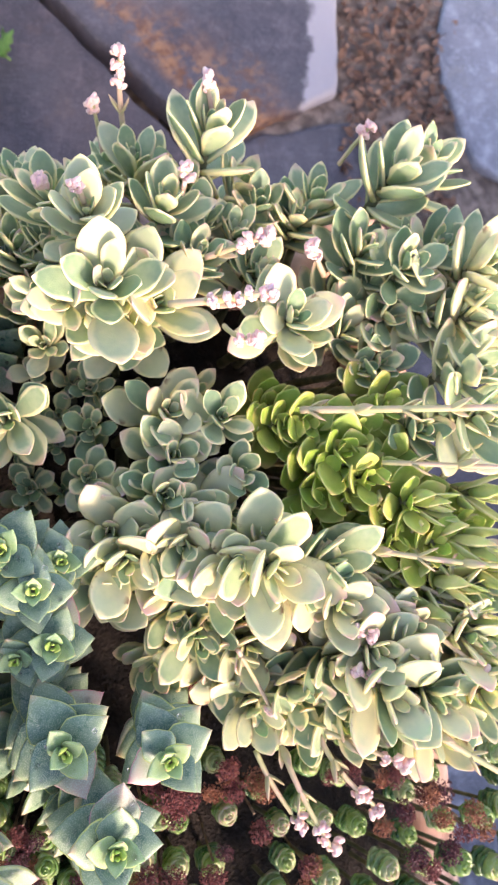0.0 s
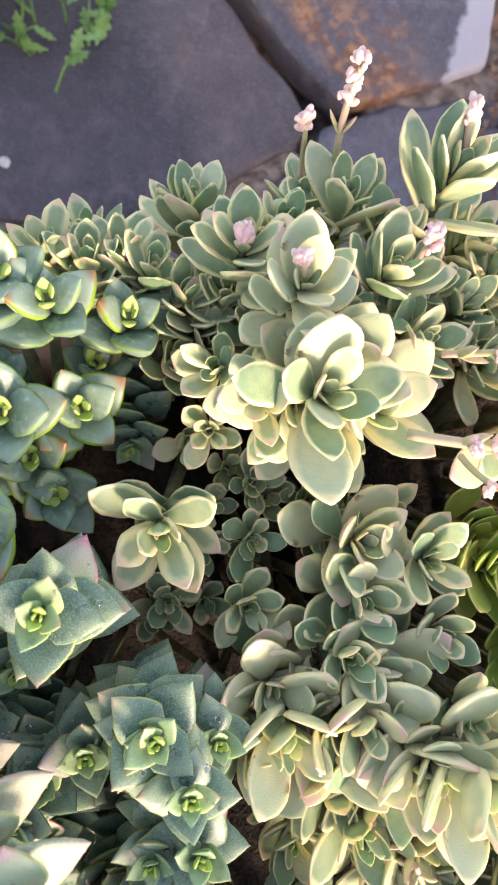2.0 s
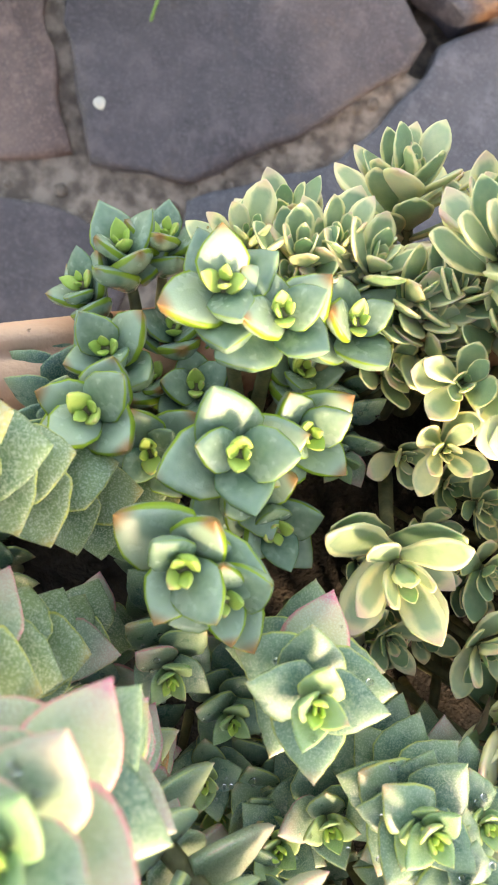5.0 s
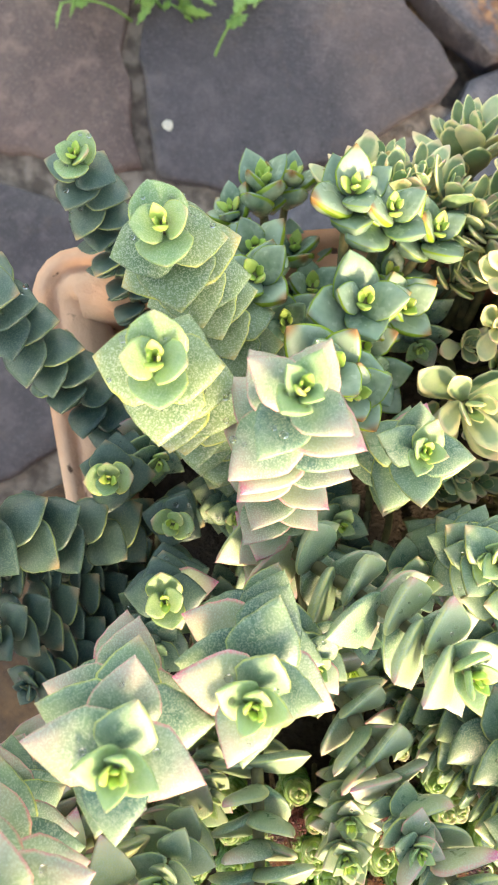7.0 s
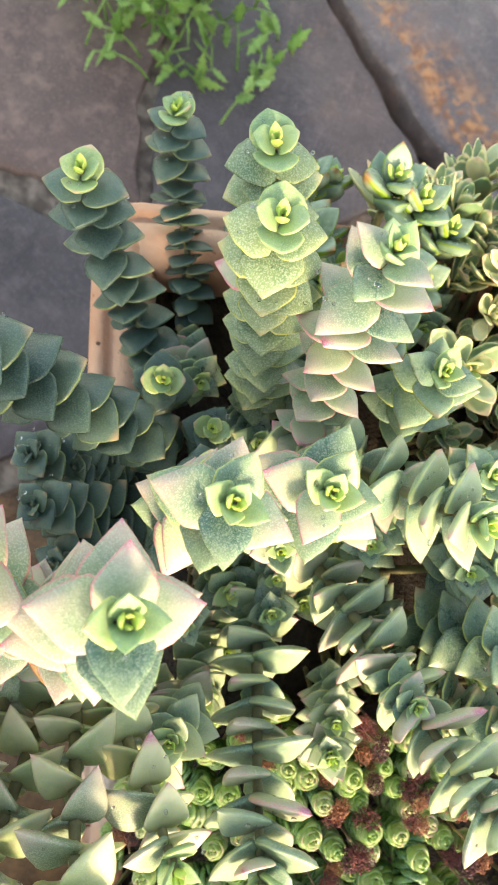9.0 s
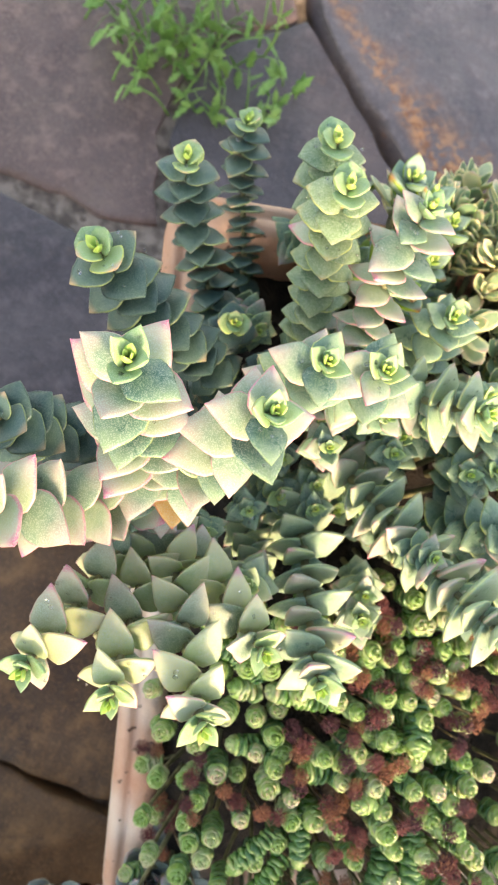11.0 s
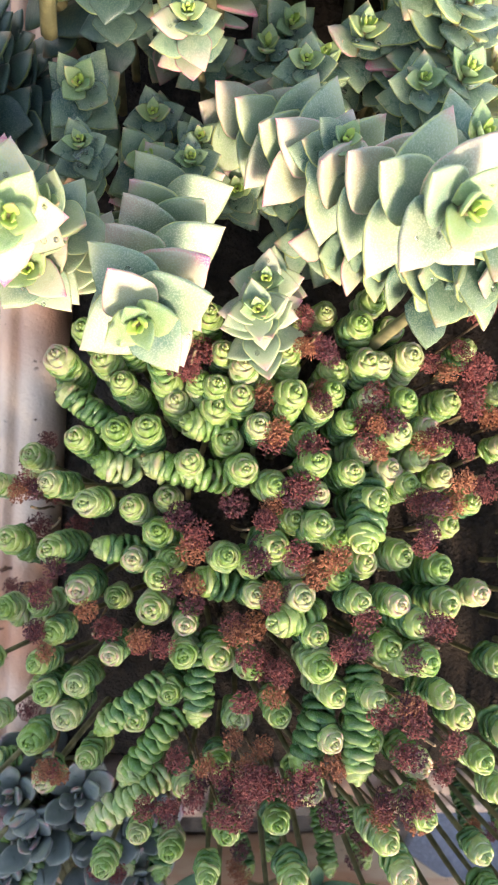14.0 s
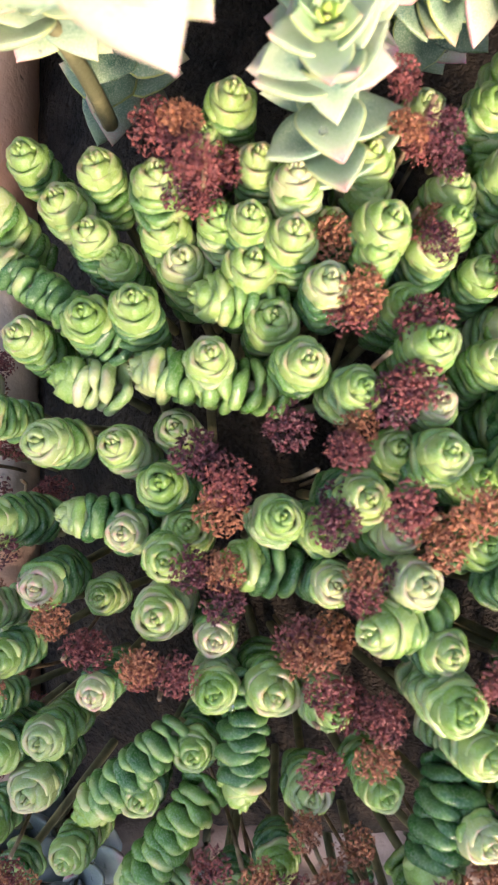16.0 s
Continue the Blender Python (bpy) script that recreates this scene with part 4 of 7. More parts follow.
leafy_rosette((0.105, -0.047, 0.500), (0.091, 0.007, 0.405), 1.10, VARI, 8, 0.5, 32, "variegated_succulent", "grey-green succulent rosette with cream leaf margins", VG)
leafy_rosette((0.117, -0.047, 0.504), (0.097, 0.006, 0.404), 0.88, CREAM + VARI[:1], 6, 0.5, 33, "variegated_succulent", "pale cream and green variegated succulent rosette", VG)
leafy_rosette((0.133, -0.007, 0.520), (0.123, 0.005, 0.400), 0.83, VARI + CREAM[:1], 6, 0.5, 34, "variegated_succulent", "grey-green succulent rosette with cream leaf margins", VG)
leafy_rosette((0.135, -0.022, 0.534), (0.103, 0.021, 0.407), 1.30, CREAM + VARI[:1], 8, 0.5, 35, "variegated_succulent", "pale cream and green variegated succulent rosette", VG)
leafy_rosette((0.121, -0.029, 0.519), (0.114, 0.027, 0.408), 1.26, CREAM + VARI[:1], 8, 0.5, 36, "variegated_succulent", "pale cream and green variegated succulent rosette", VG)
leafy_rosette((0.102, -0.017, 0.516), (0.119, 0.030, 0.408), 1.21, CREAM + VARI[:1], 8, 0.5, 37, "variegated_succulent", "pale cream and green variegated succulent rosette", VG)
leafy_rosette((0.161, -0.018, 0.525), (0.107, -0.002, 0.400), 1.21, VARI, 8, 0.5, 38, "variegated_succulent", "grey-green succulent rosette with cream leaf margins", VG)
leafy_rosette((0.137, -0.057, 0.503), (0.122, 0.004, 0.400), 0.99, CREAM + VARI[:1], 8, 0.5, 39, "variegated_succulent", "pale cream and green variegated succulent rosette", VG)
leafy_rosette((0.124, -0.008, 0.497), (0.124, -0.008, 0.397), 0.55, VARI + CREAM[:1], 6, 0.5, 40, "variegated_succulent", "grey-green succulent rosette with cream leaf margins", VG)
leafy_rosette((0.136, 0.079, 0.520), (0.121, 0.083, 0.424), 0.95, VARI, 8, 0.5, 41, "variegated_succulent", "grey-green succulent rosette with cream leaf margins", VG)
leafy_rosette((0.086, -0.016, 0.488), (0.106, -0.011, 0.398), 0.70, VARI, 6, 0.5, 42, "variegated_succulent", "grey-green succulent rosette with cream leaf margins", VG)
leafy_rosette((0.142, 0.147, 0.503), (0.137, 0.090, 0.424), 1.15, VARI + CREAM[:1], 8, 0.5, 43, "variegated_succulent", "grey-green succulent rosette with cream leaf margins", VG)
leafy_rosette((0.171, 0.154, 0.527), (0.150, 0.109, 0.428), 1.30, VARI, 8, 0.5, 44, "variegated_succulent", "grey-green succulent rosette with cream leaf margins", VG)
leafy_rosette((0.193, 0.173, 0.513), (0.163, 0.119, 0.430), 1.00, VARI, 8, 0.5, 45, "variegated_succulent", "grey-green succulent rosette with cream leaf margins", VG)
leafy_rosette((0.135, 0.144, 0.491), (0.140, 0.110, 0.430), 0.80, VARI + CREAM[:1], 6, 0.5, 46, "variegated_succulent", "grey-green succulent rosette with cream leaf margins", VG)
leafy_rosette((0.162, 0.119, 0.521), (0.165, 0.098, 0.423), 1.10, VARI, 8, 0.5, 47, "variegated_succulent", "grey-green succulent rosette with cream leaf margins", VG)
leafy_rosette((0.178, 0.110, 0.534), (0.173, 0.095, 0.421), 0.85, VARI, 8, 0.5, 48, "variegated_succulent", "grey-green succulent rosette with cream leaf margins", VG)
leafy_rosette((0.195, 0.126, 0.523), (0.171, 0.102, 0.424), 1.00, VARI + CREAM[:1], 8, 0.5, 49, "variegated_succulent", "grey-green succulent rosette with cream leaf margins", VG)
leafy_rosette((0.207, 0.113, 0.541), (0.167, 0.101, 0.424), 1.30, CREAM + VARI[:1], 8, 0.5, 50, "variegated_succulent", "pale cream and green variegated succulent rosette", VG)
leafy_rosette((0.131, 0.078, 0.530), (0.130, 0.085, 0.423), 1.00, CREAM + VARI[:1], 8, 0.5, 51, "variegated_succulent", "pale cream and green variegated succulent rosette", VG)
leafy_rosette((0.170, 0.068, 0.511), (0.170, 0.068, 0.414), 0.60, VARI + CREAM[:1], 6, 0.5, 52, "variegated_succulent", "grey-green succulent rosette with cream leaf margins", VG)
leafy_rosette((0.179, 0.094, 0.515), (0.173, 0.123, 0.430), 1.10, VARI, 8, 0.5, 53, "variegated_succulent", "grey-green succulent rosette with cream leaf margins", VG)
leafy_rosette((0.196, 0.096, 0.520), (0.172, 0.123, 0.430), 1.05, CREAM + VARI[:1], 8, 0.5, 54, "variegated_succulent", "pale cream and green variegated succulent rosette", VG)
leafy_rosette((0.209, 0.093, 0.536), (0.165, 0.108, 0.426), 1.20, VARI + CREAM[:1], 8, 0.5, 55, "variegated_succulent", "grey-green succulent rosette with cream leaf margins", VG)
leafy_rosette((0.196, 0.044, 0.520), (0.178, 0.070, 0.413), 0.90, VARI, 8, 0.5, 56, "variegated_succulent", "grey-green succulent rosette with cream leaf margins", VG)
leafy_rosette((0.211, 0.069, 0.534), (0.156, 0.069, 0.416), 1.20, VARI, 8, 0.5, 57, "variegated_succulent", "grey-green succulent rosette with cream leaf margins", VG)
leafy_rosette((0.217, 0.050, 0.535), (0.161, 0.057, 0.411), 1.20, VARI + CREAM[:1], 8, 0.5, 58, "variegated_succulent", "grey-green succulent rosette with cream leaf margins", VG)
leafy_rosette((0.142, -0.082, 0.503), (0.132, -0.020, 0.392), 1.04, CREAM + VARI[:1], 8, 0.5, 59, "variegated_succulent", "pale cream and green variegated succulent rosette", VG)
leafy_rosette((0.157, -0.072, 0.508), (0.140, -0.011, 0.394), 1.04, VARI, 8, 0.5, 60, "variegated_succulent", "grey-green succulent rosette with cream leaf margins", VG)
leafy_rosette((0.170, -0.058, 0.516), (0.142, -0.013, 0.393), 0.99, CREAM + VARI[:1], 8, 0.5, 61, "variegated_succulent", "pale cream and green variegated succulent rosette", VG)
leafy_rosette((0.181, -0.049, 0.528), (0.144, -0.033, 0.387), 1.10, CREAM + VARI[:1], 8, 0.5, 62, "variegated_succulent", "pale cream and green variegated succulent rosette", VG)
leafy_rosette((0.189, -0.065, 0.530), (0.148, -0.021, 0.390), 1.30, CREAM + VARI[:1], 8, 0.5, 63, "variegated_succulent", "pale cream and green variegated succulent rosette", VG)
leafy_rosette((0.210, -0.065, 0.527), (0.156, -0.030, 0.386), 1.21, VARI + CREAM[:1], 8, 0.5, 64, "variegated_succulent", "grey-green succulent rosette with cream leaf margins", VG)
leafy_rosette((0.197, -0.041, 0.525), (0.163, -0.045, 0.381), 0.88, CREAM + VARI[:1], 6, 0.5, 65, "variegated_succulent", "pale cream and green variegated succulent rosette", VG)
leafy_rosette((0.182, -0.038, 0.512), (0.166, -0.026, 0.386), 0.88, VARI, 6, 0.5, 66, "variegated_succulent", "grey-green succulent rosette with cream leaf margins", VG)
leafy_rosette((0.099, -0.069, 0.491), (0.104, -0.012, 0.398), 0.85, VARI + CREAM[:1], 8, 0.5, 67, "variegated_succulent", "grey-green succulent rosette with cream leaf margins", VG)
leafy_rosette((0.005, 0.142, 0.461), (0.036, 0.070, 0.430), 1.00, VARI, 8, 0.5, 68, "variegated_succulent", "grey-green succulent rosette with cream leaf margins", VG)
leafy_rosette((0.117, 0.112, 0.497), (0.114, 0.100, 0.430), 0.70, VARI, 6, 0.5, 69, "variegated_succulent", "grey-green succulent rosette with cream leaf margins", VG)
leafy_rosette((0.209, 0.125, 0.514), (0.177, 0.107, 0.424), 0.90, VARI + CREAM[:1], 8, 0.5, 70, "variegated_succulent", "grey-green succulent rosette with cream leaf margins", VG)
leafy_rosette((0.224, -0.041, 0.526), (0.172, -0.020, 0.388), 1.10, CREAM + VARI[:1], 8, 0.5, 71, "variegated_succulent", "pale cream and green variegated succulent rosette", VG)
leafy_rosette((0.236, -0.063, 0.522), (0.182, -0.028, 0.384), 1.21, VARI, 8, 0.5, 72, "variegated_succulent", "grey-green succulent rosette with cream leaf margins", VG)
leafy_rosette((0.220, -0.080, 0.516), (0.172, -0.037, 0.382), 1.10, CREAM + VARI[:1], 8, 0.5, 73, "variegated_succulent", "pale cream and green variegated succulent rosette", VG)
leafy_rosette((0.180, -0.080, 0.508), (0.157, -0.020, 0.389), 1.10, VARI, 8, 0.5, 74, "variegated_succulent", "grey-green succulent rosette with cream leaf margins", VG)
leafy_rosette((0.166, -0.086, 0.504), (0.149, -0.025, 0.389), 0.90, VARI, 8, 0.5, 75, "variegated_succulent", "grey-green succulent rosette with cream leaf margins", VG)
leafy_rosette((0.225, -0.020, 0.526), (0.175, -0.012, 0.389), 0.90, VARI + CREAM[:1], 8, 0.5, 76, "variegated_succulent", "grey-green succulent rosette with cream leaf margins", VG)
leafy_rosette((0.129, -0.067, 0.498), (0.127, -0.011, 0.395), 0.99, CREAM + VARI[:1], 8, 0.5, 77, "variegated_succulent", "pale cream and green variegated succulent rosette", VG)
leafy_rosette((0.115, -0.055, 0.504), (0.113, 0.001, 0.400), 1.10, VARI, 8, 0.5, 78, "variegated_succulent", "grey-green succulent rosette with cream leaf margins", VG)
leafy_rosette((0.165, -0.033, 0.529), (0.134, -0.009, 0.395), 1.10, CREAM + VARI[:1], 8, 0.5, 79, "variegated_succulent", "pale cream and green variegated succulent rosette", VG)
leafy_rosette((0.122, -0.022, 0.527), (0.130, 0.014, 0.402), 0.90, CREAM + VARI[:1], 8, 0.5, 80, "variegated_succulent", "pale cream and green variegated succulent rosette", VG)
leafy_rosette((0.065, 0.084, 0.521), (0.062, 0.069, 0.426), 1.20, CREAM + VARI[:1], 8, 0.5, 81, "variegated_succulent", "pale cream and green variegated succulent rosette", VG)
leafy_rosette((0.057, 0.072, 0.516), (0.075, 0.084, 0.429), 1.10, CREAM + VARI[:1], 8, 0.5, 82, "variegated_succulent", "pale cream and green variegated succulent rosette", VG)
leafy_rosette((0.077, 0.078, 0.517), (0.056, 0.078, 0.430), 1.15, CREAM + VARI[:1], 8, 0.5, 83, "variegated_succulent", "pale cream and green variegated succulent rosette", VG)
leafy_rosette((0.066, 0.070, 0.509), (0.065, 0.081, 0.430), 1.10, CREAM + VARI[:1], 8, 0.5, 84, "variegated_succulent", "pale cream and green variegated succulent rosette", VG)
leafy_rosette((0.030, 0.131, 0.487), (0.050, 0.075, 0.430), 0.85, VARI + CREAM[:1], 8, 0.5, 85, "variegated_succulent", "grey-green succulent rosette with cream leaf margins", VG)
leafy_rosette((0.039, 0.134, 0.494), (0.059, 0.079, 0.430), 0.85, VARI, 8, 0.5, 86, "variegated_succulent", "grey-green succulent rosette with cream leaf margins", VG)
leafy_rosette((0.027, 0.106, 0.489), (0.039, 0.071, 0.430), 0.85, VARI, 8, 0.5, 87, "variegated_succulent", "grey-green succulent rosette with cream leaf margins", VG)
leafy_rosette((0.040, 0.100, 0.494), (0.048, 0.074, 0.430), 0.85, VARI + CREAM[:1], 8, 0.5, 88, "variegated_succulent", "grey-green succulent rosette with cream leaf margins", VG)
leafy_rosette((0.077, 0.143, 0.494), (0.095, 0.093, 0.430), 0.85, VARI, 8, 0.5, 89, "variegated_succulent", "grey-green succulent rosette with cream leaf margins", VG)
leafy_rosette((0.091, 0.129, 0.498), (0.102, 0.095, 0.430), 0.85, VARI, 8, 0.5, 90, "variegated_succulent", "grey-green succulent rosette with cream leaf margins", VG)
leafy_rosette((0.108, 0.125, 0.499), (0.115, 0.101, 0.430), 0.85, VARI + CREAM[:1], 8, 0.5, 91, "variegated_succulent", "grey-green succulent rosette with cream leaf margins", VG)
leafy_rosette((0.087, 0.111, 0.501), (0.092, 0.092, 0.430), 0.85, VARI, 8, 0.5, 92, "variegated_succulent", "grey-green succulent rosette with cream leaf margins", VG)
leafy_rosette((0.117, 0.141, 0.498), (0.129, 0.106, 0.430), 0.85, VARI, 8, 0.5, 93, "variegated_succulent", "grey-green succulent rosette with cream leaf margins", VG)
leafy_rosette((0.020, 0.097, 0.483), (0.030, 0.067, 0.430), 0.85, VARI + CREAM[:1], 8, 0.5, 94, "variegated_succulent", "grey-green succulent rosette with cream leaf margins", VG)
leafy_rosette((0.069, 0.106, 0.502), (0.075, 0.085, 0.430), 0.85, VARI, 8, 0.5, 95, "variegated_succulent", "grey-green succulent rosette with cream leaf margins", VG)
leafy_rosette((-0.037, 0.106, 0.474), (-0.015, 0.047, 0.429), 0.90, VARI + CREAM[:1], 8, 0.5, 96, "variegated_succulent", "grey-green succulent rosette with cream leaf margins", VG)
leafy_rosette((-0.021, 0.105, 0.479), (-0.007, 0.051, 0.429), 0.85, VARI, 8, 0.5, 97, "variegated_succulent", "grey-green succulent rosette with cream leaf margins", VG)
leafy_rosette((-0.011, 0.112, 0.477), (-0.002, 0.049, 0.428), 0.95, VARI, 8, 0.5, 98, "variegated_succulent", "grey-green succulent rosette with cream leaf margins", VG)
leafy_rosette((0.001, 0.108, 0.483), (0.001, 0.056, 0.430), 0.90, VARI + CREAM[:1], 8, 0.5, 99, "variegated_succulent", "grey-green succulent rosette with cream leaf margins", VG)
leafy_rosette((0.014, 0.102, 0.485), (0.005, 0.058, 0.430), 0.90, VARI, 8, 0.5, 100, "variegated_succulent", "grey-green succulent rosette with cream leaf margins", VG)
leafy_rosette((0.004, 0.091, 0.474), (0.001, 0.056, 0.430), 0.80, VARI, 6, 0.5, 101, "variegated_succulent", "grey-green succulent rosette with cream leaf margins", VG)
leafy_rosette((0.027, 0.090, 0.481), (0.015, 0.062, 0.430), 0.90, VARI + CREAM[:1], 8, 0.5, 102, "variegated_succulent", "grey-green succulent rosette with cream leaf margins", VG)
leafy_rosette((0.018, 0.080, 0.472), (0.011, 0.060, 0.430), 0.80, VARI, 6, 0.5, 103, "variegated_succulent", "grey-green succulent rosette with cream leaf margins", VG)
leafy_rosette((0.073, -0.016, 0.506), (0.073, -0.016, 0.400), 1.10, CREAM + VARI[:1], 8, 0.5, 104, "variegated_succulent", "pale cream and green variegated succulent rosette", VG)
leafy_rosette((0.097, -0.023, 0.510), (0.097, -0.023, 0.395), 1.15, CREAM + VARI[:1], 8, 0.5, 105, "variegated_succulent", "pale cream and green variegated succulent rosette", VG)
leafy_rosette((0.106, -0.003, 0.511), (0.093, -0.007, 0.400), 1.10, CREAM + VARI[:1], 8, 0.5, 106, "variegated_succulent", "pale cream and green variegated succulent rosette", VG)
leafy_rosette((0.094, 0.018, 0.509), (0.081, 0.014, 0.408), 1.00, VARI + CREAM[:1], 8, 0.5, 107, "variegated_succulent", "grey-green succulent rosette with cream leaf margins", VG)
leafy_rosette((0.074, -0.039, 0.506), (0.074, -0.039, 0.393), 1.00, CREAM + VARI[:1], 8, 0.5, 108, "variegated_succulent", "pale cream and green variegated succulent rosette", VG)
leafy_rosette((0.089, 0.036, 0.508), (0.069, 0.029, 0.414), 1.00, CREAM + VARI[:1], 8, 0.5, 109, "variegated_succulent", "pale cream and green variegated succulent rosette", VG)
leafy_rosette((0.084, -0.006, 0.496), (0.084, -0.006, 0.402), 0.90, CREAM + VARI[:1], 8, 0.5, 110, "variegated_succulent", "pale cream and green variegated succulent rosette", VG)
leafy_rosette((0.163, 0.085, 0.507), (0.143, 0.081, 0.421), 0.95, VARI + CREAM[:1], 8, 0.5, 111, "variegated_succulent", "grey-green succulent rosette with cream leaf margins", VG)
leafy_rosette((0.179, 0.073, 0.510), (0.157, 0.076, 0.417), 0.90, VARI, 8, 0.5, 112, "variegated_succulent", "grey-green succulent rosette with cream leaf margins", VG)
leafy_rosette((0.158, 0.103, 0.501), (0.139, 0.092, 0.424), 0.85, VARI, 8, 0.5, 113, "variegated_succulent", "grey-green succulent rosette with cream leaf margins", VG)
leafy_rosette((0.173, 0.111, 0.508), (0.154, 0.100, 0.425), 0.90, VARI + CREAM[:1], 8, 0.5, 114, "variegated_succulent", "grey-green succulent rosette with cream leaf margins", VG)
leafy_rosette((0.035, -0.010, 0.469), (0.035, -0.010, 0.406), 0.66, VARI + CREAM[:1], 5, 0.5, 115, "variegated_succulent", "grey-green succulent rosette with cream leaf margins", VG)
leafy_rosette((0.036, 0.003, 0.469), (0.036, 0.003, 0.410), 0.66, VARI, 5, 0.5, 116, "variegated_succulent", "grey-green succulent rosette with cream leaf margins", VG)
leafy_rosette((0.072, -0.004, 0.475), (0.072, -0.004, 0.404), 0.66, VARI, 5, 0.5, 117, "variegated_succulent", "grey-green succulent rosette with cream leaf margins", VG)
leafy_rosette((0.062, 0.042, 0.473), (0.062, 0.042, 0.418), 0.66, VARI + CREAM[:1], 5, 0.5, 118, "variegated_succulent", "grey-green succulent rosette with cream leaf margins", VG)
leafy_rosette((0.061, 0.018, 0.473), (0.061, 0.018, 0.411), 0.66, VARI, 5, 0.5, 119, "variegated_succulent", "grey-green succulent rosette with cream leaf margins", VG)
leafy_rosette((0.097, 0.013, 0.478), (0.097, 0.013, 0.406), 0.66, VARI, 5, 0.5, 120, "variegated_succulent", "grey-green succulent rosette with cream leaf margins", VG)
leafy_rosette((0.093, 0.051, 0.477), (0.093, 0.051, 0.418), 0.66, VARI + CREAM[:1], 5, 0.5, 121, "variegated_succulent", "grey-green succulent rosette with cream leaf margins", VG)
leafy_rosette((0.026, 0.016, 0.467), (0.026, 0.016, 0.415), 0.66, VARI, 5, 0.5, 122, "variegated_succulent", "grey-green succulent rosette with cream leaf margins", VG)
leafy_rosette((0.065, 0.066, 0.473), (0.065, 0.066, 0.425), 0.66, VARI, 5, 0.5, 123, "variegated_succulent", "grey-green succulent rosette with cream leaf margins", VG)
leafy_rosette((0.077, 0.045, 0.475), (0.077, 0.045, 0.418), 0.66, VARI + CREAM[:1], 5, 0.5, 124, "variegated_succulent", "grey-green succulent rosette with cream leaf margins", VG)
leafy_rosette((0.089, 0.031, 0.477), (0.089, 0.031, 0.412), 0.66, VARI, 5, 0.5, 125, "variegated_succulent", "grey-green succulent rosette with cream leaf margins", VG)
leafy_rosette((0.043, 0.033, 0.470), (0.043, 0.033, 0.418), 0.66, VARI, 5, 0.5, 126, "variegated_succulent", "grey-green succulent rosette with cream leaf margins", VG)
leafy_rosette((0.030, 0.054, 0.468), (0.030, 0.054, 0.426), 0.66, VARI + CREAM[:1], 5, 0.5, 127, "variegated_succulent", "grey-green succulent rosette with cream leaf margins", VG)
leafy_rosette((0.050, -0.001, 0.471), (0.050, -0.001, 0.407), 0.66, VARI, 5, 0.5, 128, "variegated_succulent", "grey-green succulent rosette with cream leaf margins", VG)
leafy_rosette((0.046, 0.049, 0.470), (0.046, 0.049, 0.422), 0.66, VARI, 5, 0.5, 129, "variegated_succulent", "grey-green succulent rosette with cream leaf margins", VG)

# lime green shoots among them
leafy_rosette((0.141, 0.039, 0.510), (0.122, 0.049, 0.414), 0.80, LIME, 6, 0.5, 131, "lime_succulent", "yellow-green leafy succulent shoot", "lime green succulents", 0.8, 1.6)
leafy_rosette((0.162, 0.029, 0.519), (0.143, 0.039, 0.408), 1.00, LIME, 6, 0.5, 132, "lime_succulent", "yellow-green leafy succulent shoot", "lime green succulents", 0.8, 1.6)
leafy_rosette((0.155, 0.009, 0.512), (0.136, 0.019, 0.403), 0.80, LIME, 6, 0.5, 133, "lime_succulent", "yellow-green leafy succulent shoot", "lime green succulents", 0.8, 1.6)
leafy_rosette((0.174, 0.019, 0.521), (0.155, 0.029, 0.404), 0.90, LIME, 6, 0.5, 134, "lime_succulent", "yellow-green leafy succulent shoot", "lime green succulents", 0.8, 1.6)
leafy_rosette((0.193, 0.011, 0.526), (0.174, 0.021, 0.399), 0.95, LIME, 6, 0.5, 135, "lime_succulent", "yellow-green leafy succulent shoot", "lime green succulents", 0.8, 1.6)
leafy_rosette((0.189, -0.006, 0.518), (0.170, 0.004, 0.395), 0.80, LIME, 6, 0.5, 136, "lime_succulent", "yellow-green leafy succulent shoot", "lime green succulents", 0.8, 1.6)
leafy_rosette((0.174, -0.003, 0.508), (0.155, 0.007, 0.397), 0.80, LIME, 6, 0.5, 137, "lime_succulent", "yellow-green leafy succulent shoot", "lime green succulents", 0.8, 1.6)
leafy_rosette((0.204, -0.004, 0.526), (0.185, 0.006, 0.394), 0.90, LIME, 6, 0.5, 138, "lime_succulent", "yellow-green leafy succulent shoot", "lime green succulents", 0.8, 1.6)
leafy_rosette((0.220, 0.005, 0.522), (0.201, 0.015, 0.394), 0.80, LIME, 6, 0.5, 139, "lime_succulent", "yellow-green leafy succulent shoot", "lime green succulents", 0.8, 1.6)
leafy_rosette((0.133, 0.047, 0.498), (0.114, 0.057, 0.417), 0.90, LIME, 6, 0.5, 140, "lime_succulent", "yellow-green leafy succulent shoot", "lime green succulents", 0.8, 1.6)
leafy_rosette((0.195, -0.017, 0.513), (0.176, -0.007, 0.391), 0.80, LIME, 6, 0.5, 141, "lime_succulent", "yellow-green leafy succulent shoot", "lime green succulents", 0.8, 1.6)
leafy_rosette((0.219, -0.016, 0.517), (0.200, -0.006, 0.388), 0.80, LIME, 6, 0.5, 142, "lime_succulent", "yellow-green leafy succulent shoot", "lime green succulents", 0.8, 1.6)
leafy_rosette((0.148, 0.040, 0.511), (0.128, 0.048, 0.413), 0.95, LIME, 6, 0.5, 143, "lime_succulent", "yellow-green leafy succulent shoot", "lime green succulents", 0.8, 1.6)
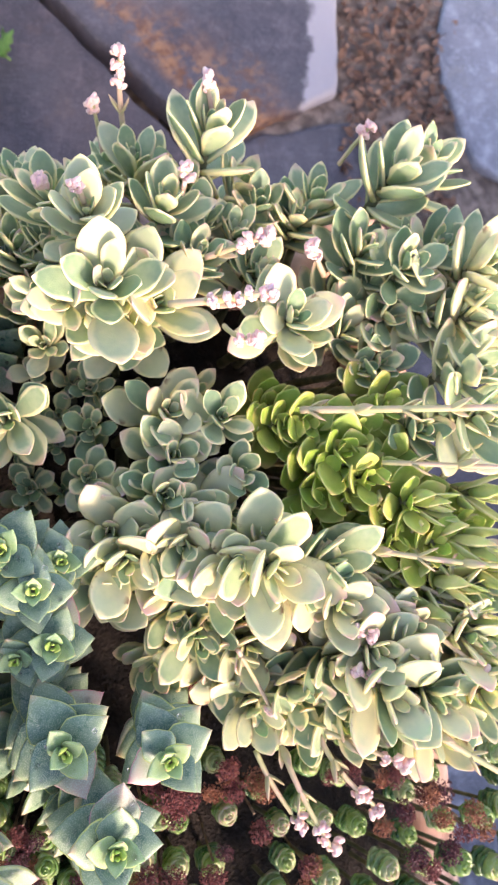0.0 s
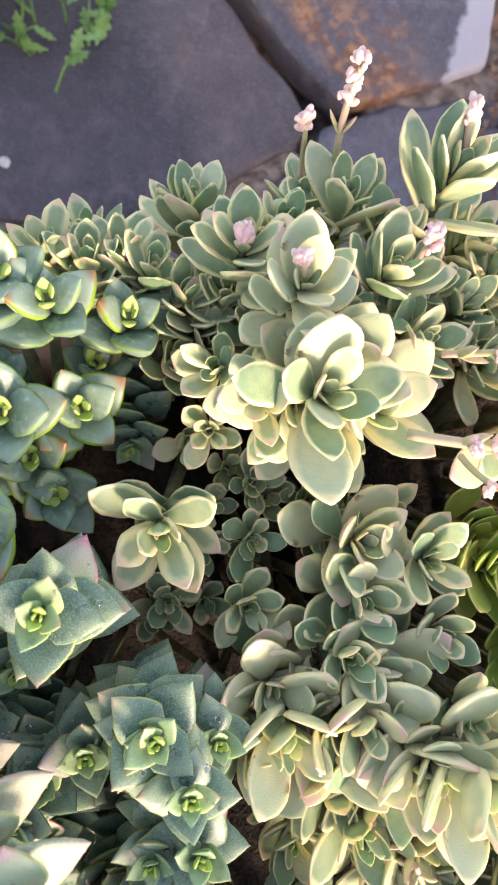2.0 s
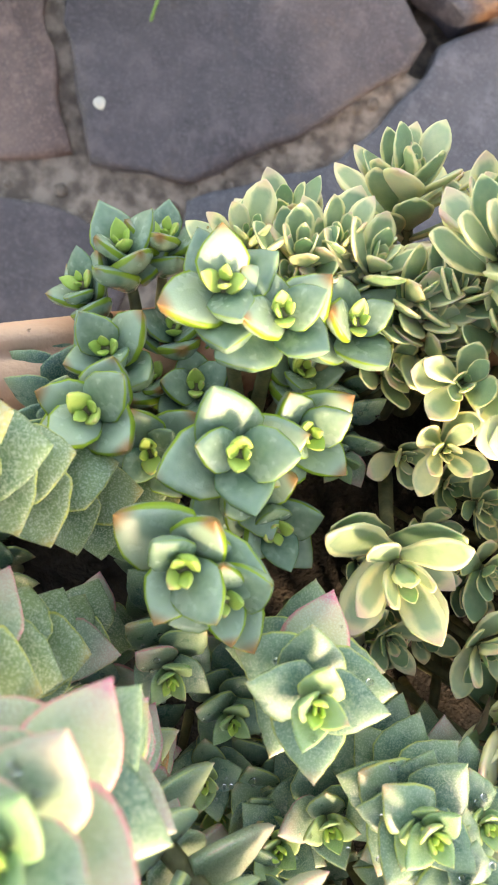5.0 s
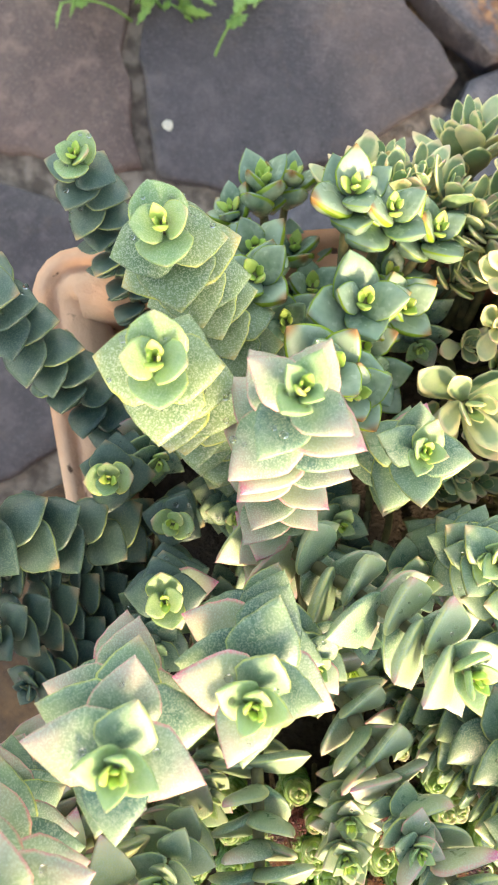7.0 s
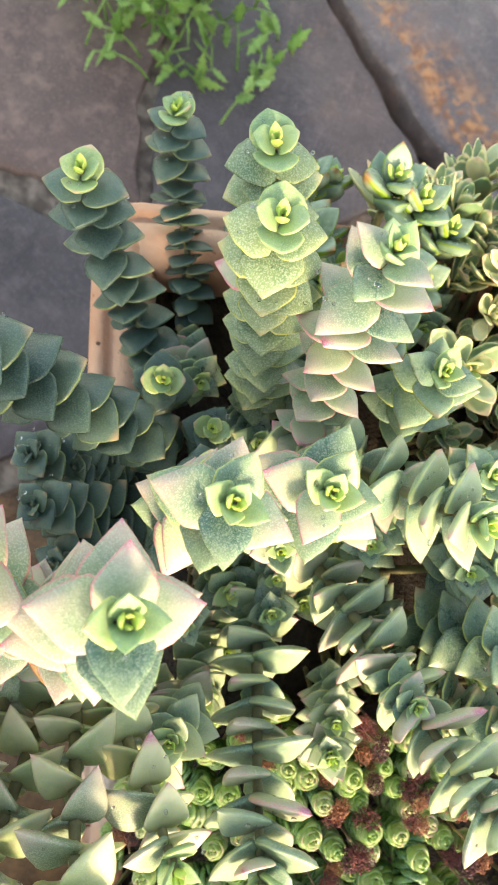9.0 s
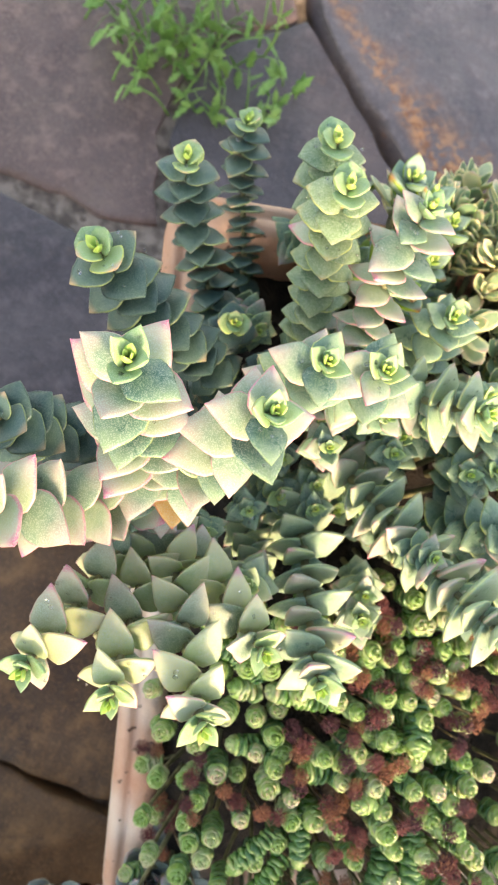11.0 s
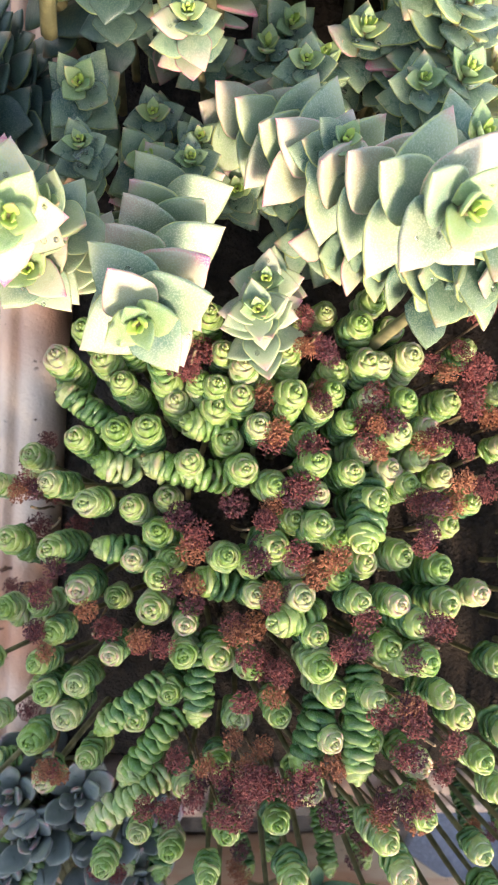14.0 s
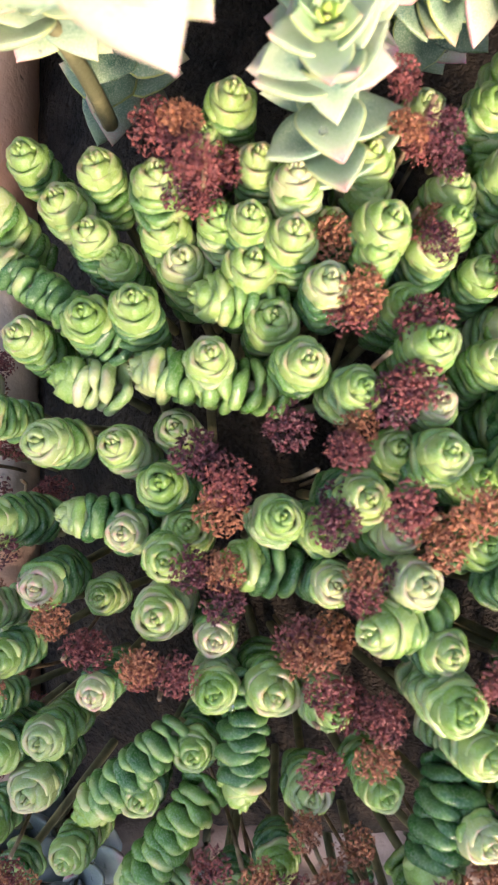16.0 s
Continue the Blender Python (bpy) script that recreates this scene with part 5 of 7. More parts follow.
leafy_rosette((0.170, 0.039, 0.514), (0.150, 0.047, 0.410), 0.95, LIME, 6, 0.5, 144, "lime_succulent", "yellow-green leafy succulent shoot", "lime green succulents", 0.8, 1.6)
leafy_rosette((0.183, 0.027, 0.517), (0.163, 0.035, 0.405), 0.95, LIME, 6, 0.5, 145, "lime_succulent", "yellow-green leafy succulent shoot", "lime green succulents", 0.8, 1.6)
leafy_rosette((0.170, 0.014, 0.515), (0.150, 0.022, 0.402), 0.95, LIME, 6, 0.5, 146, "lime_succulent", "yellow-green leafy succulent shoot", "lime green succulents", 0.8, 1.6)
leafy_rosette((0.182, 0.053, 0.516), (0.162, 0.061, 0.413), 0.95, LIME, 6, 0.5, 147, "lime_succulent", "yellow-green leafy succulent shoot", "lime green succulents", 0.8, 1.6)
leafy_rosette((0.156, 0.020, 0.513), (0.136, 0.028, 0.406), 0.95, LIME, 6, 0.5, 148, "lime_succulent", "yellow-green leafy succulent shoot", "lime green succulents", 0.8, 1.6)
leafy_rosette((0.136, 0.038, 0.509), (0.116, 0.046, 0.413), 0.95, LIME, 6, 0.5, 149, "lime_succulent", "yellow-green leafy succulent shoot", "lime green succulents", 0.8, 1.6)
leafy_rosette((0.201, 0.011, 0.525), (0.127, 0.030, 0.407), 1.00, NARROW, 7, 0.2, 150, "lime_succulent", "pale green trailing succulent shoot with narrow leaves", "lime green succulents", 1.2, 1.7)
leafy_rosette((0.217, -0.002, 0.528), (0.143, 0.017, 0.402), 1.10, NARROW, 7, 0.2, 151, "lime_succulent", "pale green trailing succulent shoot with narrow leaves", "lime green succulents", 1.2, 1.7)
leafy_rosette((0.214, -0.021, 0.527), (0.140, -0.002, 0.396), 1.00, NARROW, 7, 0.2, 152, "lime_succulent", "pale green trailing succulent shoot with narrow leaves", "lime green succulents", 1.2, 1.7)
leafy_rosette((0.230, -0.036, 0.524), (0.156, -0.017, 0.390), 1.10, NARROW, 7, 0.2, 153, "lime_succulent", "pale green trailing succulent shoot with narrow leaves", "lime green succulents", 1.2, 1.7)
leafy_rosette((0.208, -0.032, 0.521), (0.134, -0.013, 0.394), 1.00, NARROW, 7, 0.2, 154, "lime_succulent", "pale green trailing succulent shoot with narrow leaves", "lime green succulents", 1.2, 1.7)
leafy_rosette((0.231, -0.055, 0.519), (0.157, -0.036, 0.384), 1.00, NARROW, 7, 0.2, 155, "lime_succulent", "pale green trailing succulent shoot with narrow leaves", "lime green succulents", 1.2, 1.7)
leafy_rosette((0.228, 0.019, 0.529), (0.154, 0.038, 0.407), 1.00, NARROW, 7, 0.2, 156, "lime_succulent", "pale green trailing succulent shoot with narrow leaves", "lime green succulents", 1.2, 1.7)
leafy_rosette((0.230, -0.014, 0.530), (0.156, 0.005, 0.397), 1.10, NARROW, 7, 0.2, 157, "lime_succulent", "pale green trailing succulent shoot with narrow leaves", "lime green succulents", 1.2, 1.7)
leafy_rosette((0.193, -0.028, 0.519), (0.119, -0.009, 0.397), 0.90, NARROW, 7, 0.2, 158, "lime_succulent", "pale green trailing succulent shoot with narrow leaves", "lime green succulents", 1.2, 1.7)
leafy_rosette((0.178, -0.012, 0.513), (0.104, 0.007, 0.403), 0.90, NARROW, 7, 0.2, 159, "lime_succulent", "pale green trailing succulent shoot with narrow leaves", "lime green succulents", 1.2, 1.7)
leafy_rosette((0.071, -0.010, 0.500), (0.048, -0.018, 0.402), 0.9, DEAD, 2, 0.1, 160, "withered_shoot", "withered brown curled succulent leaves", "withered leaves", 0.5)
leafy_rosette((0.087, -0.006, 0.502), (0.064, -0.014, 0.402), 0.9, DEAD, 2, 0.1, 161, "withered_shoot", "withered brown curled succulent leaves", "withered leaves", 0.5)
leafy_rosette((0.106, -0.003, 0.500), (0.083, -0.011, 0.400), 0.9, DEAD, 2, 0.1, 162, "withered_shoot", "withered brown curled succulent leaves", "withered leaves", 0.5)
leafy_rosette((0.064, -0.022, 0.494), (0.041, -0.030, 0.400), 0.9, DEAD, 2, 0.1, 163, "withered_shoot", "withered brown curled succulent leaves", "withered leaves", 0.5)
leafy_rosette((0.082, -0.015, 0.498), (0.059, -0.023, 0.400), 0.9, DEAD, 2, 0.1, 164, "withered_shoot", "withered brown curled succulent leaves", "withered leaves", 0.5)

# ---- lime-edged succulents ----
leafy_rosette((-0.041, 0.085, 0.514), (-0.021, 0.048, 0.430), 1.00, EDGED, 5, 0.5, 166, "lime_edged_succulent", "dark green succulent rosette with lime and red leaf edges", "lime-edged succulents", 0.76, 1.7, YOUNG)
leafy_rosette((-0.025, 0.082, 0.514), (-0.018, 0.049, 0.430), 1.00, EDGED, 5, 0.5, 167, "lime_edged_succulent", "dark green succulent rosette with lime and red leaf edges", "lime-edged succulents", 0.76, 1.7, YOUNG)
leafy_rosette((-0.002, 0.088, 0.493), (-0.008, 0.053, 0.430), 0.95, EDGED, 5, 0.5, 168, "lime_edged_succulent", "dark green succulent rosette with lime and red leaf edges", "lime-edged succulents", 0.76, 1.7, YOUNG)
leafy_rosette((-0.027, 0.046, 0.520), (-0.026, 0.040, 0.428), 1.05, EDGED, 5, 0.5, 169, "lime_edged_succulent", "dark green succulent rosette with lime and red leaf edges", "lime-edged succulents", 0.76, 1.7, YOUNG)
leafy_rosette((-0.008, 0.054, 0.499), (-0.030, 0.044, 0.430), 0.95, EDGED, 5, 0.5, 170, "lime_edged_succulent", "dark green succulent rosette with lime and red leaf edges", "lime-edged succulents", 0.76, 1.7, YOUNG)
leafy_rosette((-0.066, 0.046, 0.509), (-0.050, 0.037, 0.430), 1.00, EDGED, 5, 0.5, 171, "lime_edged_succulent", "dark green succulent rosette with lime and red leaf edges", "lime-edged succulents", 0.76, 1.7, YOUNG)
leafy_rosette((-0.069, 0.063, 0.484), (-0.047, 0.037, 0.430), 0.90, EDGED, 5, 0.5, 172, "lime_edged_succulent", "dark green succulent rosette with lime and red leaf edges", "lime-edged succulents", 0.76, 1.7, YOUNG)
leafy_rosette((-0.074, 0.096, 0.469), (-0.049, 0.037, 0.430), 1.00, EDGED, 5, 0.5, 173, "lime_edged_succulent", "dark green succulent rosette with lime and red leaf edges", "lime-edged succulents", 0.76, 1.7, YOUNG)
leafy_rosette((-0.084, 0.081, 0.465), (-0.033, 0.043, 0.430), 0.80, EDGED, 5, 0.5, 174, "lime_edged_succulent", "dark green succulent rosette with lime and red leaf edges", "lime-edged succulents", 0.76, 1.7, YOUNG)
leafy_rosette((-0.034, 0.019, 0.534), (-0.018, 0.029, 0.424), 1.00, EDGED, 5, 0.5, 175, "lime_edged_succulent", "dark green succulent rosette with lime and red leaf edges", "lime-edged succulents", 0.76, 1.7, YOUNG)
leafy_rosette((-0.023, 0.013, 0.530), (-0.026, 0.025, 0.423), 0.85, EDGED, 5, 0.5, 176, "lime_edged_succulent", "dark green succulent rosette with lime and red leaf edges", "lime-edged succulents", 0.76, 1.7, YOUNG)
leafy_rosette((-0.063, 0.104, 0.462), (-0.053, 0.035, 0.430), 0.90, EDGED, 5, 0.5, 177, "lime_edged_succulent", "dark green succulent rosette with lime and red leaf edges", "lime-edged succulents", 0.76, 1.7, YOUNG)
leafy_rosette((-0.019, 0.035, 0.497), (-0.033, 0.043, 0.430), 1.00, EDGED, 5, 0.5, 178, "lime_edged_succulent", "dark green succulent rosette with lime and red leaf edges", "lime-edged succulents", 0.76, 1.7, YOUNG)
leafy_rosette((-0.049, 0.037, 0.487), (-0.043, 0.038, 0.430), 0.90, EDGED, 5, 0.5, 179, "lime_edged_succulent", "dark green succulent rosette with lime and red leaf edges", "lime-edged succulents", 0.76, 1.7, YOUNG)
leafy_rosette((-0.009, 0.025, 0.493), (-0.029, 0.032, 0.426), 0.90, EDGED, 5, 0.5, 180, "lime_edged_succulent", "dark green succulent rosette with lime and red leaf edges", "lime-edged succulents", 0.76, 1.7, YOUNG)
leafy_rosette((-0.056, 0.059, 0.458), (-0.043, 0.039, 0.430), 0.90, EDGED, 5, 0.5, 181, "lime_edged_succulent", "dark green succulent rosette with lime and red leaf edges", "lime-edged succulents", 0.76, 1.7, YOUNG)
leafy_rosette((-0.053, 0.076, 0.458), (-0.041, 0.040, 0.430), 0.90, EDGED, 5, 0.5, 182, "lime_edged_succulent", "dark green succulent rosette with lime and red leaf edges", "lime-edged succulents", 0.76, 1.7, YOUNG)
leafy_rosette((-0.010, 0.073, 0.470), (-0.014, 0.050, 0.430), 0.90, EDGED, 5, 0.5, 183, "lime_edged_succulent", "dark green succulent rosette with lime and red leaf edges", "lime-edged succulents", 0.76, 1.7, YOUNG)
leafy_rosette((-0.041, 0.059, 0.466), (-0.035, 0.042, 0.430), 0.90, EDGED, 5, 0.5, 184, "lime_edged_succulent", "dark green succulent rosette with lime and red leaf edges", "lime-edged succulents", 0.76, 1.7, YOUNG)

# ---- stacked succulents ----
stacked_stem((-0.083, 0.000, 0.597), (-0.052, -0.024, 0.455), 1.00, 16, 0.1, 0.45, None, 186, 1.00, bend=0.45, form="round")
stacked_stem((-0.094, 0.037, 0.571), (-0.045, 0.012, 0.445), 1.05, 15, 0.0, 0.60, None, 187, 1.00, bend=0.45, form="round")
stacked_stem((-0.050, 0.002, 0.608), (-0.026, -0.066, 0.460), 0.92, 15, 0.8, 0.45, None, 188, 1.00, bend=0.45)
stacked_stem((-0.139, 0.068, 0.510), (-0.097, 0.011, 0.420), 0.84, 15, 0.0, 0.60, None, 189, 1.00, bend=0.45, form="deep_shaded")
stacked_stem((-0.155, 0.012, 0.538), (-0.098, -0.028, 0.430), 0.98, 12, 0.0, 0.55, None, 190, 1.00, bend=0.45, form="deep_shaded")
stacked_stem((-0.164, -0.069, 0.578), (-0.082, -0.062, 0.450), 1.12, 12, 0.0, 0.30, None, 191, 1.00, bend=0.45, form="deep_shaded")
stacked_stem((-0.097, -0.040, 0.502), (-0.088, -0.023, 0.430), 0.85, 6, 0.0, 0.90, None, 192, 1.00, bend=0.45, form="deep_shaded")
stacked_stem((-0.128, -0.122, 0.643), (-0.096, -0.150, 0.500), 1.12, 13, 0.7, 0.45, None, 193, 1.00, bend=0.45)
stacked_stem((-0.080, -0.115, 0.638), (-0.097, -0.145, 0.520), 1.05, 14, 0.7, 0.35, None, 194, 1.00, bend=0.45)
stacked_stem((-0.066, -0.083, 0.617), (-0.077, -0.095, 0.500), 1.00, 9, 0.5, 0.50, None, 195, 1.00, bend=0.45)
stacked_stem((-0.040, -0.069, 0.603), (-0.032, -0.059, 0.500), 1.00, 9, 0.5, 0.55, None, 196, 1.00, bend=0.45)
stacked_stem((-0.156, -0.181, 0.600), (-0.092, -0.145, 0.500), 1.10, 16, 0.8, 0.10, None, 197, 1.00, bend=0.45)
stacked_stem((-0.167, -0.148, 0.580), (-0.125, -0.129, 0.480), 1.00, 10, 0.1, 0.20, None, 198, 1.00, bend=0.45, form="deep_shaded", bud=False)
stacked_stem((-0.116, -0.228, 0.575), (-0.096, -0.162, 0.490), 1.00, 12, 0.35, 0.05, None, 199, 1.35, bend=0.45, form="fan")
stacked_stem((-0.082, -0.226, 0.575), (-0.088, -0.158, 0.490), 1.00, 12, 0.35, 0.05, None, 200, 1.35, bend=0.45, form="fan")
stacked_stem((-0.048, -0.220, 0.590), (-0.084, -0.153, 0.490), 1.00, 13, 0.35, 0.05, None, 201, 1.35, bend=0.45, form="fan")
stacked_stem((-0.031, -0.188, 0.568), (-0.077, -0.153, 0.480), 1.00, 10, 0.35, 0.10, None, 202, 1.35, bend=0.45, form="fan")
stacked_stem((0.003, -0.193, 0.552), (-0.020, -0.105, 0.460), 1.05, 13, 0.2, 0.20, None, 203, 1.00, bend=0.45)
stacked_stem((0.064, -0.143, 0.582), (-0.011, -0.078, 0.470), 1.02, 13, 0.4, 0.30, None, 204, 1.00, bend=0.45)
stacked_stem((0.031, -0.119, 0.553), (0.005, -0.087, 0.480), 0.62, 5, 0.1, 0.80, None, 205, 1.00, bend=0.45)
stacked_stem((0.018, -0.055, 0.582), (-0.044, -0.040, 0.500), 1.02, 11, 0.3, 0.40, None, 206, 1.00, bend=0.45)
stacked_stem((-0.018, -0.070, 0.562), (-0.026, -0.042, 0.500), 0.60, 5, 0.2, 0.80, None, 207, 1.00, bend=0.45)
stacked_stem((-0.030, -0.087, 0.531), (-0.028, -0.063, 0.460), 0.60, 6, 0.2, 0.60, None, 208, 1.00, bend=0.45)
stacked_stem((0.000, 0.000, 0.546), (0.022, -0.021, 0.432), 1.00, 8, 0.1, 0.80, None, 209, 1.00, bend=0.45)
stacked_stem((0.037, -0.027, 0.539), (0.045, -0.049, 0.447), 0.95, 9, 0.1, 0.60, None, 210, 1.00, bend=0.45)
stacked_stem((-0.049, -0.129, 0.505), (-0.046, -0.110, 0.430), 0.55, 7, 0.0, 0.60, None, 211, 1.00, bend=0.45)
stacked_stem((-0.065, -0.148, 0.507), (-0.063, -0.129, 0.430), 0.55, 6, 0.1, 0.50, None, 212, 1.00, bend=0.45)
stacked_stem((-0.015, -0.112, 0.498), (-0.003, -0.086, 0.430), 0.65, 7, 0.0, 0.70, None, 213, 1.00, bend=0.45)
stacked_stem((0.027, -0.143, 0.502), (0.039, -0.112, 0.430), 0.62, 8, 0.2, 0.40, None, 214, 1.00, bend=0.45)
stacked_stem((0.029, -0.156, 0.506), (0.034, -0.121, 0.430), 0.66, 8, 0.3, 0.30, None, 215, 1.00, bend=0.45)
stacked_stem((0.047, -0.065, 0.527), (0.073, -0.009, 0.430), 0.70, 8, 0.0, 0.50, None, 216, 1.00, bend=0.45, form="pointed")
stacked_stem((0.008, -0.070, 0.516), (0.028, -0.024, 0.430), 0.65, 7, 0.0, 0.50, None, 217, 1.00, bend=0.45, form="pointed")
stacked_stem((0.096, -0.124, 0.535), (0.023, -0.100, 0.440), 0.80, 14, 0.2, 0.10, None, 218, 1.00, bend=0.45, form="pointed")
stacked_stem((0.069, -0.089, 0.545), (0.050, -0.089, 0.437), 1.00, 9, 0.2, 0.40, None, 219, 1.00, bend=0.45, form="pointed")
stacked_stem((0.104, -0.090, 0.545), (0.104, -0.092, 0.445), 0.90, 9, 0.1, 0.30, None, 220, 1.00, bend=0.45, form="pointed")
stacked_stem((0.089, -0.113, 0.559), (0.076, -0.134, 0.452), 0.95, 9, 0.2, 0.40, None, 221, 1.00, bend=0.45, form="pointed")
stacked_stem((0.059, -0.058, 0.532), (0.046, -0.072, 0.436), 0.90, 7, 0.1, 0.60, None, 222, 1.00, bend=0.45, form="pointed")
stacked_stem((0.050, -0.039, 0.541), (0.039, -0.059, 0.435), 0.80, 8, 0.1, 0.40, None, 223, 1.00, bend=0.45, form="pointed")
stacked_stem((0.035, -0.029, 0.534), (0.039, -0.035, 0.435), 0.90, 8, 0.1, 0.50, None, 224, 1.00, bend=0.45, form="pointed")
stacked_stem((0.057, -0.029, 0.526), (0.051, -0.038, 0.436), 0.80, 8, 0.1, 0.30, None, 225, 1.00, bend=0.45, form="pointed")
stacked_stem((0.022, -0.045, 0.515), (0.017, -0.061, 0.431), 0.80, 7, 0.1, 0.50, None, 226, 1.00, bend=0.45, form="pointed")
stacked_stem((-0.010, -0.052, 0.494), (0.017, -0.068, 0.421), 0.70, 6, 0.0, 0.50, None, 228, 1.00, bend=0.45, form="pointed")
stacked_stem((0.012, -0.058, 0.508), (0.027, -0.090, 0.422), 0.90, 7, 0.0, 0.50, None, 229, 1.00, bend=0.45, form="pointed")
stacked_stem((-0.041, -0.165, 0.530), (-0.019, -0.151, 0.440), 0.75, 9, 0.1, 0.30, None, 230, 1.00, bend=0.45)
stacked_stem((0.028, -0.154, 0.505), (0.054, -0.159, 0.430), 0.70, 7, 0.2, 0.40, None, 231, 1.00, bend=0.45)
stacked_stem((-0.065, -0.071, 0.530), (-0.062, -0.072, 0.440), 0.80, 8, 0.1, 0.80, None, 232, 1.00, bend=0.45, form="deep_shaded")
stacked_stem((-0.070, -0.050, 0.500), (-0.067, -0.047, 0.430), 0.70, 6, 0.0, 0.90, None, 233, 1.00, bend=0.45, form="deep_shaded")
stacked_stem((-0.026, -0.156, 0.490), (-0.045, -0.119, 0.430), 0.75, 8, 0.1, 0.40, None, 234, 1.00, bend=0.45)
stacked_stem((-0.038, -0.182, 0.520), (-0.058, -0.143, 0.440), 0.80, 9, 0.5, 0.30, None, 235, 1.00, bend=0.45)
stacked_stem((0.009, -0.057, 0.500), (0.014, -0.012, 0.430), 0.70, 7, 0.0, 0.80, None, 236, 1.00, bend=0.45, form="pointed")
stacked_stem((-0.017, -0.098, 0.490), (-0.018, -0.069, 0.430), 0.60, 6, 0.0, 0.80, None, 237, 1.00, bend=0.45, form="pointed")
stacked_stem((-0.030, -0.063, 0.490), (-0.025, -0.019, 0.420), 0.68, 7, 0.1, 0.60, None, 238, 1.00, bend=0.45, form="pointed")
stacked_stem((-0.000, -0.070, 0.480), (0.009, -0.034, 0.420), 0.68, 7, 0.1, 0.60, None, 239, 1.00, bend=0.45, form="pointed")
stacked_stem((-0.017, -0.098, 0.480), (-0.011, -0.068, 0.420), 0.68, 7, 0.1, 0.60, None, 240, 1.00, bend=0.45, form="pointed")
stacked_stem((0.020, -0.094, 0.475), (0.032, -0.065, 0.420), 0.68, 7, 0.1, 0.60, None, 241, 1.00, bend=0.45, form="pointed")
stacked_stem((-0.039, -0.091, 0.480), (-0.038, -0.059, 0.420), 0.68, 7, 0.1, 0.60, None, 242, 1.00, bend=0.45, form="pointed")
stacked_stem((-0.124, -0.108, 0.500), (-0.079, -0.092, 0.430), 0.90, 12, 0.3, 0.20, None, 243, 1.00, bend=0.45, form="deep_shaded", bud=False)
stacked_stem((-0.107, -0.128, 0.490), (-0.070, -0.098, 0.430), 0.90, 12, 0.4, 0.20, None, 244, 1.00, bend=0.45, form="deep_shaded", bud=False)
stacked_stem((-0.116, -0.086, 0.475), (-0.076, -0.077, 0.420), 0.80, 10, 0.0, 0.30, None, 245, 1.00, bend=0.45, form="deep_shaded", bud=False)
stacked_stem((-0.136, -0.090, 0.490), (-0.092, -0.073, 0.430), 0.85, 12, 0.1, 0.20, None, 246, 1.00, bend=0.45, form="deep_shaded", bud=False)

# ---- necklace succulents ----
necklace_stem((0.033, -0.147, 0.468), (0.041, -0.127, 0.350), 0.80, 8, 0.35, 960)
necklace_stem((0.046, -0.153, 0.474), (0.050, -0.133, 0.350), 0.90, 8, 0.35, 961)
necklace_stem((0.068, -0.130, 0.476), (0.068, -0.110, 0.350), 0.90, 8, 0.35, 962)
necklace_stem((0.070, -0.117, 0.474), (0.066, -0.097, 0.350), 0.85, 8, 0.35, 963)
necklace_stem((0.055, -0.126, 0.462), (0.055, -0.106, 0.350), 0.85, 8, 0.35, 964)
necklace_stem((0.092, -0.132, 0.474), (0.086, -0.112, 0.350), 0.95, 8, 0.35, 965)
necklace_stem((0.043, -0.133, 0.458), (0.047, -0.113, 0.350), 0.80, 8, 0.35, 966)
necklace_stem((0.082, -0.122, 0.468), (0.082, -0.102, 0.350), 0.85, 8, 0.35, 967)
necklace_stem((-0.029, -0.197, 0.440), (0.012, -0.207, 0.438), 0.95, 13, 0.12, 248)
necklace_stem((-0.001, -0.188, 0.449), (0.026, -0.182, 0.356), 0.80, 8, 0.35, 249)
necklace_stem((0.020, -0.175, 0.464), (0.050, -0.197, 0.349), 0.80, 8, 0.35, 250)
necklace_stem((0.024, -0.162, 0.470), (0.042, -0.167, 0.359), 0.81, 7, 0.35, 251)
necklace_stem((0.033, -0.165, 0.475), (0.060, -0.180, 0.353), 0.85, 8, 0.35, 252)
necklace_stem((0.043, -0.141, 0.467), (0.056, -0.166, 0.357), 0.97, 8, 0.35, 253)
necklace_stem((0.049, -0.155, 0.466), (0.052, -0.180, 0.354), 0.91, 7, 0.35, 254)
necklace_stem((0.067, -0.148, 0.468), (0.074, -0.180, 0.351), 0.99, 8, 0.35, 255)
necklace_stem((0.077, -0.142, 0.474), (0.078, -0.157, 0.358), 0.96, 8, 0.35, 256)
necklace_stem((0.082, -0.140, 0.474), (0.068, -0.165, 0.356), 0.94, 8, 0.35, 257)
necklace_stem((0.093, -0.132, 0.470), (0.080, -0.152, 0.359), 0.99, 7, 0.35, 258)
necklace_stem((0.116, -0.139, 0.466), (0.084, -0.161, 0.356), 0.92, 8, 0.35, 259)
necklace_stem((0.055, -0.172, 0.473), (0.069, -0.187, 0.350), 0.80, 7, 0.35, 260)
necklace_stem((0.067, -0.166, 0.472), (0.061, -0.174, 0.355), 0.89, 8, 0.35, 261)
necklace_stem((0.080, -0.165, 0.469), (0.073, -0.194, 0.347), 0.81, 7, 0.35, 262)
necklace_stem((0.097, -0.149, 0.473), (0.085, -0.173, 0.352), 1.00, 7, 0.35, 263)
necklace_stem((0.023, -0.191, 0.457), (0.041, -0.186, 0.453), 1.10, 9, 0.12, 264)
necklace_stem((0.040, -0.191, 0.460), (0.046, -0.184, 0.353), 0.96, 8, 0.35, 265)
necklace_stem((0.063, -0.201, 0.469), (0.044, -0.197, 0.350), 0.86, 7, 0.35, 266)
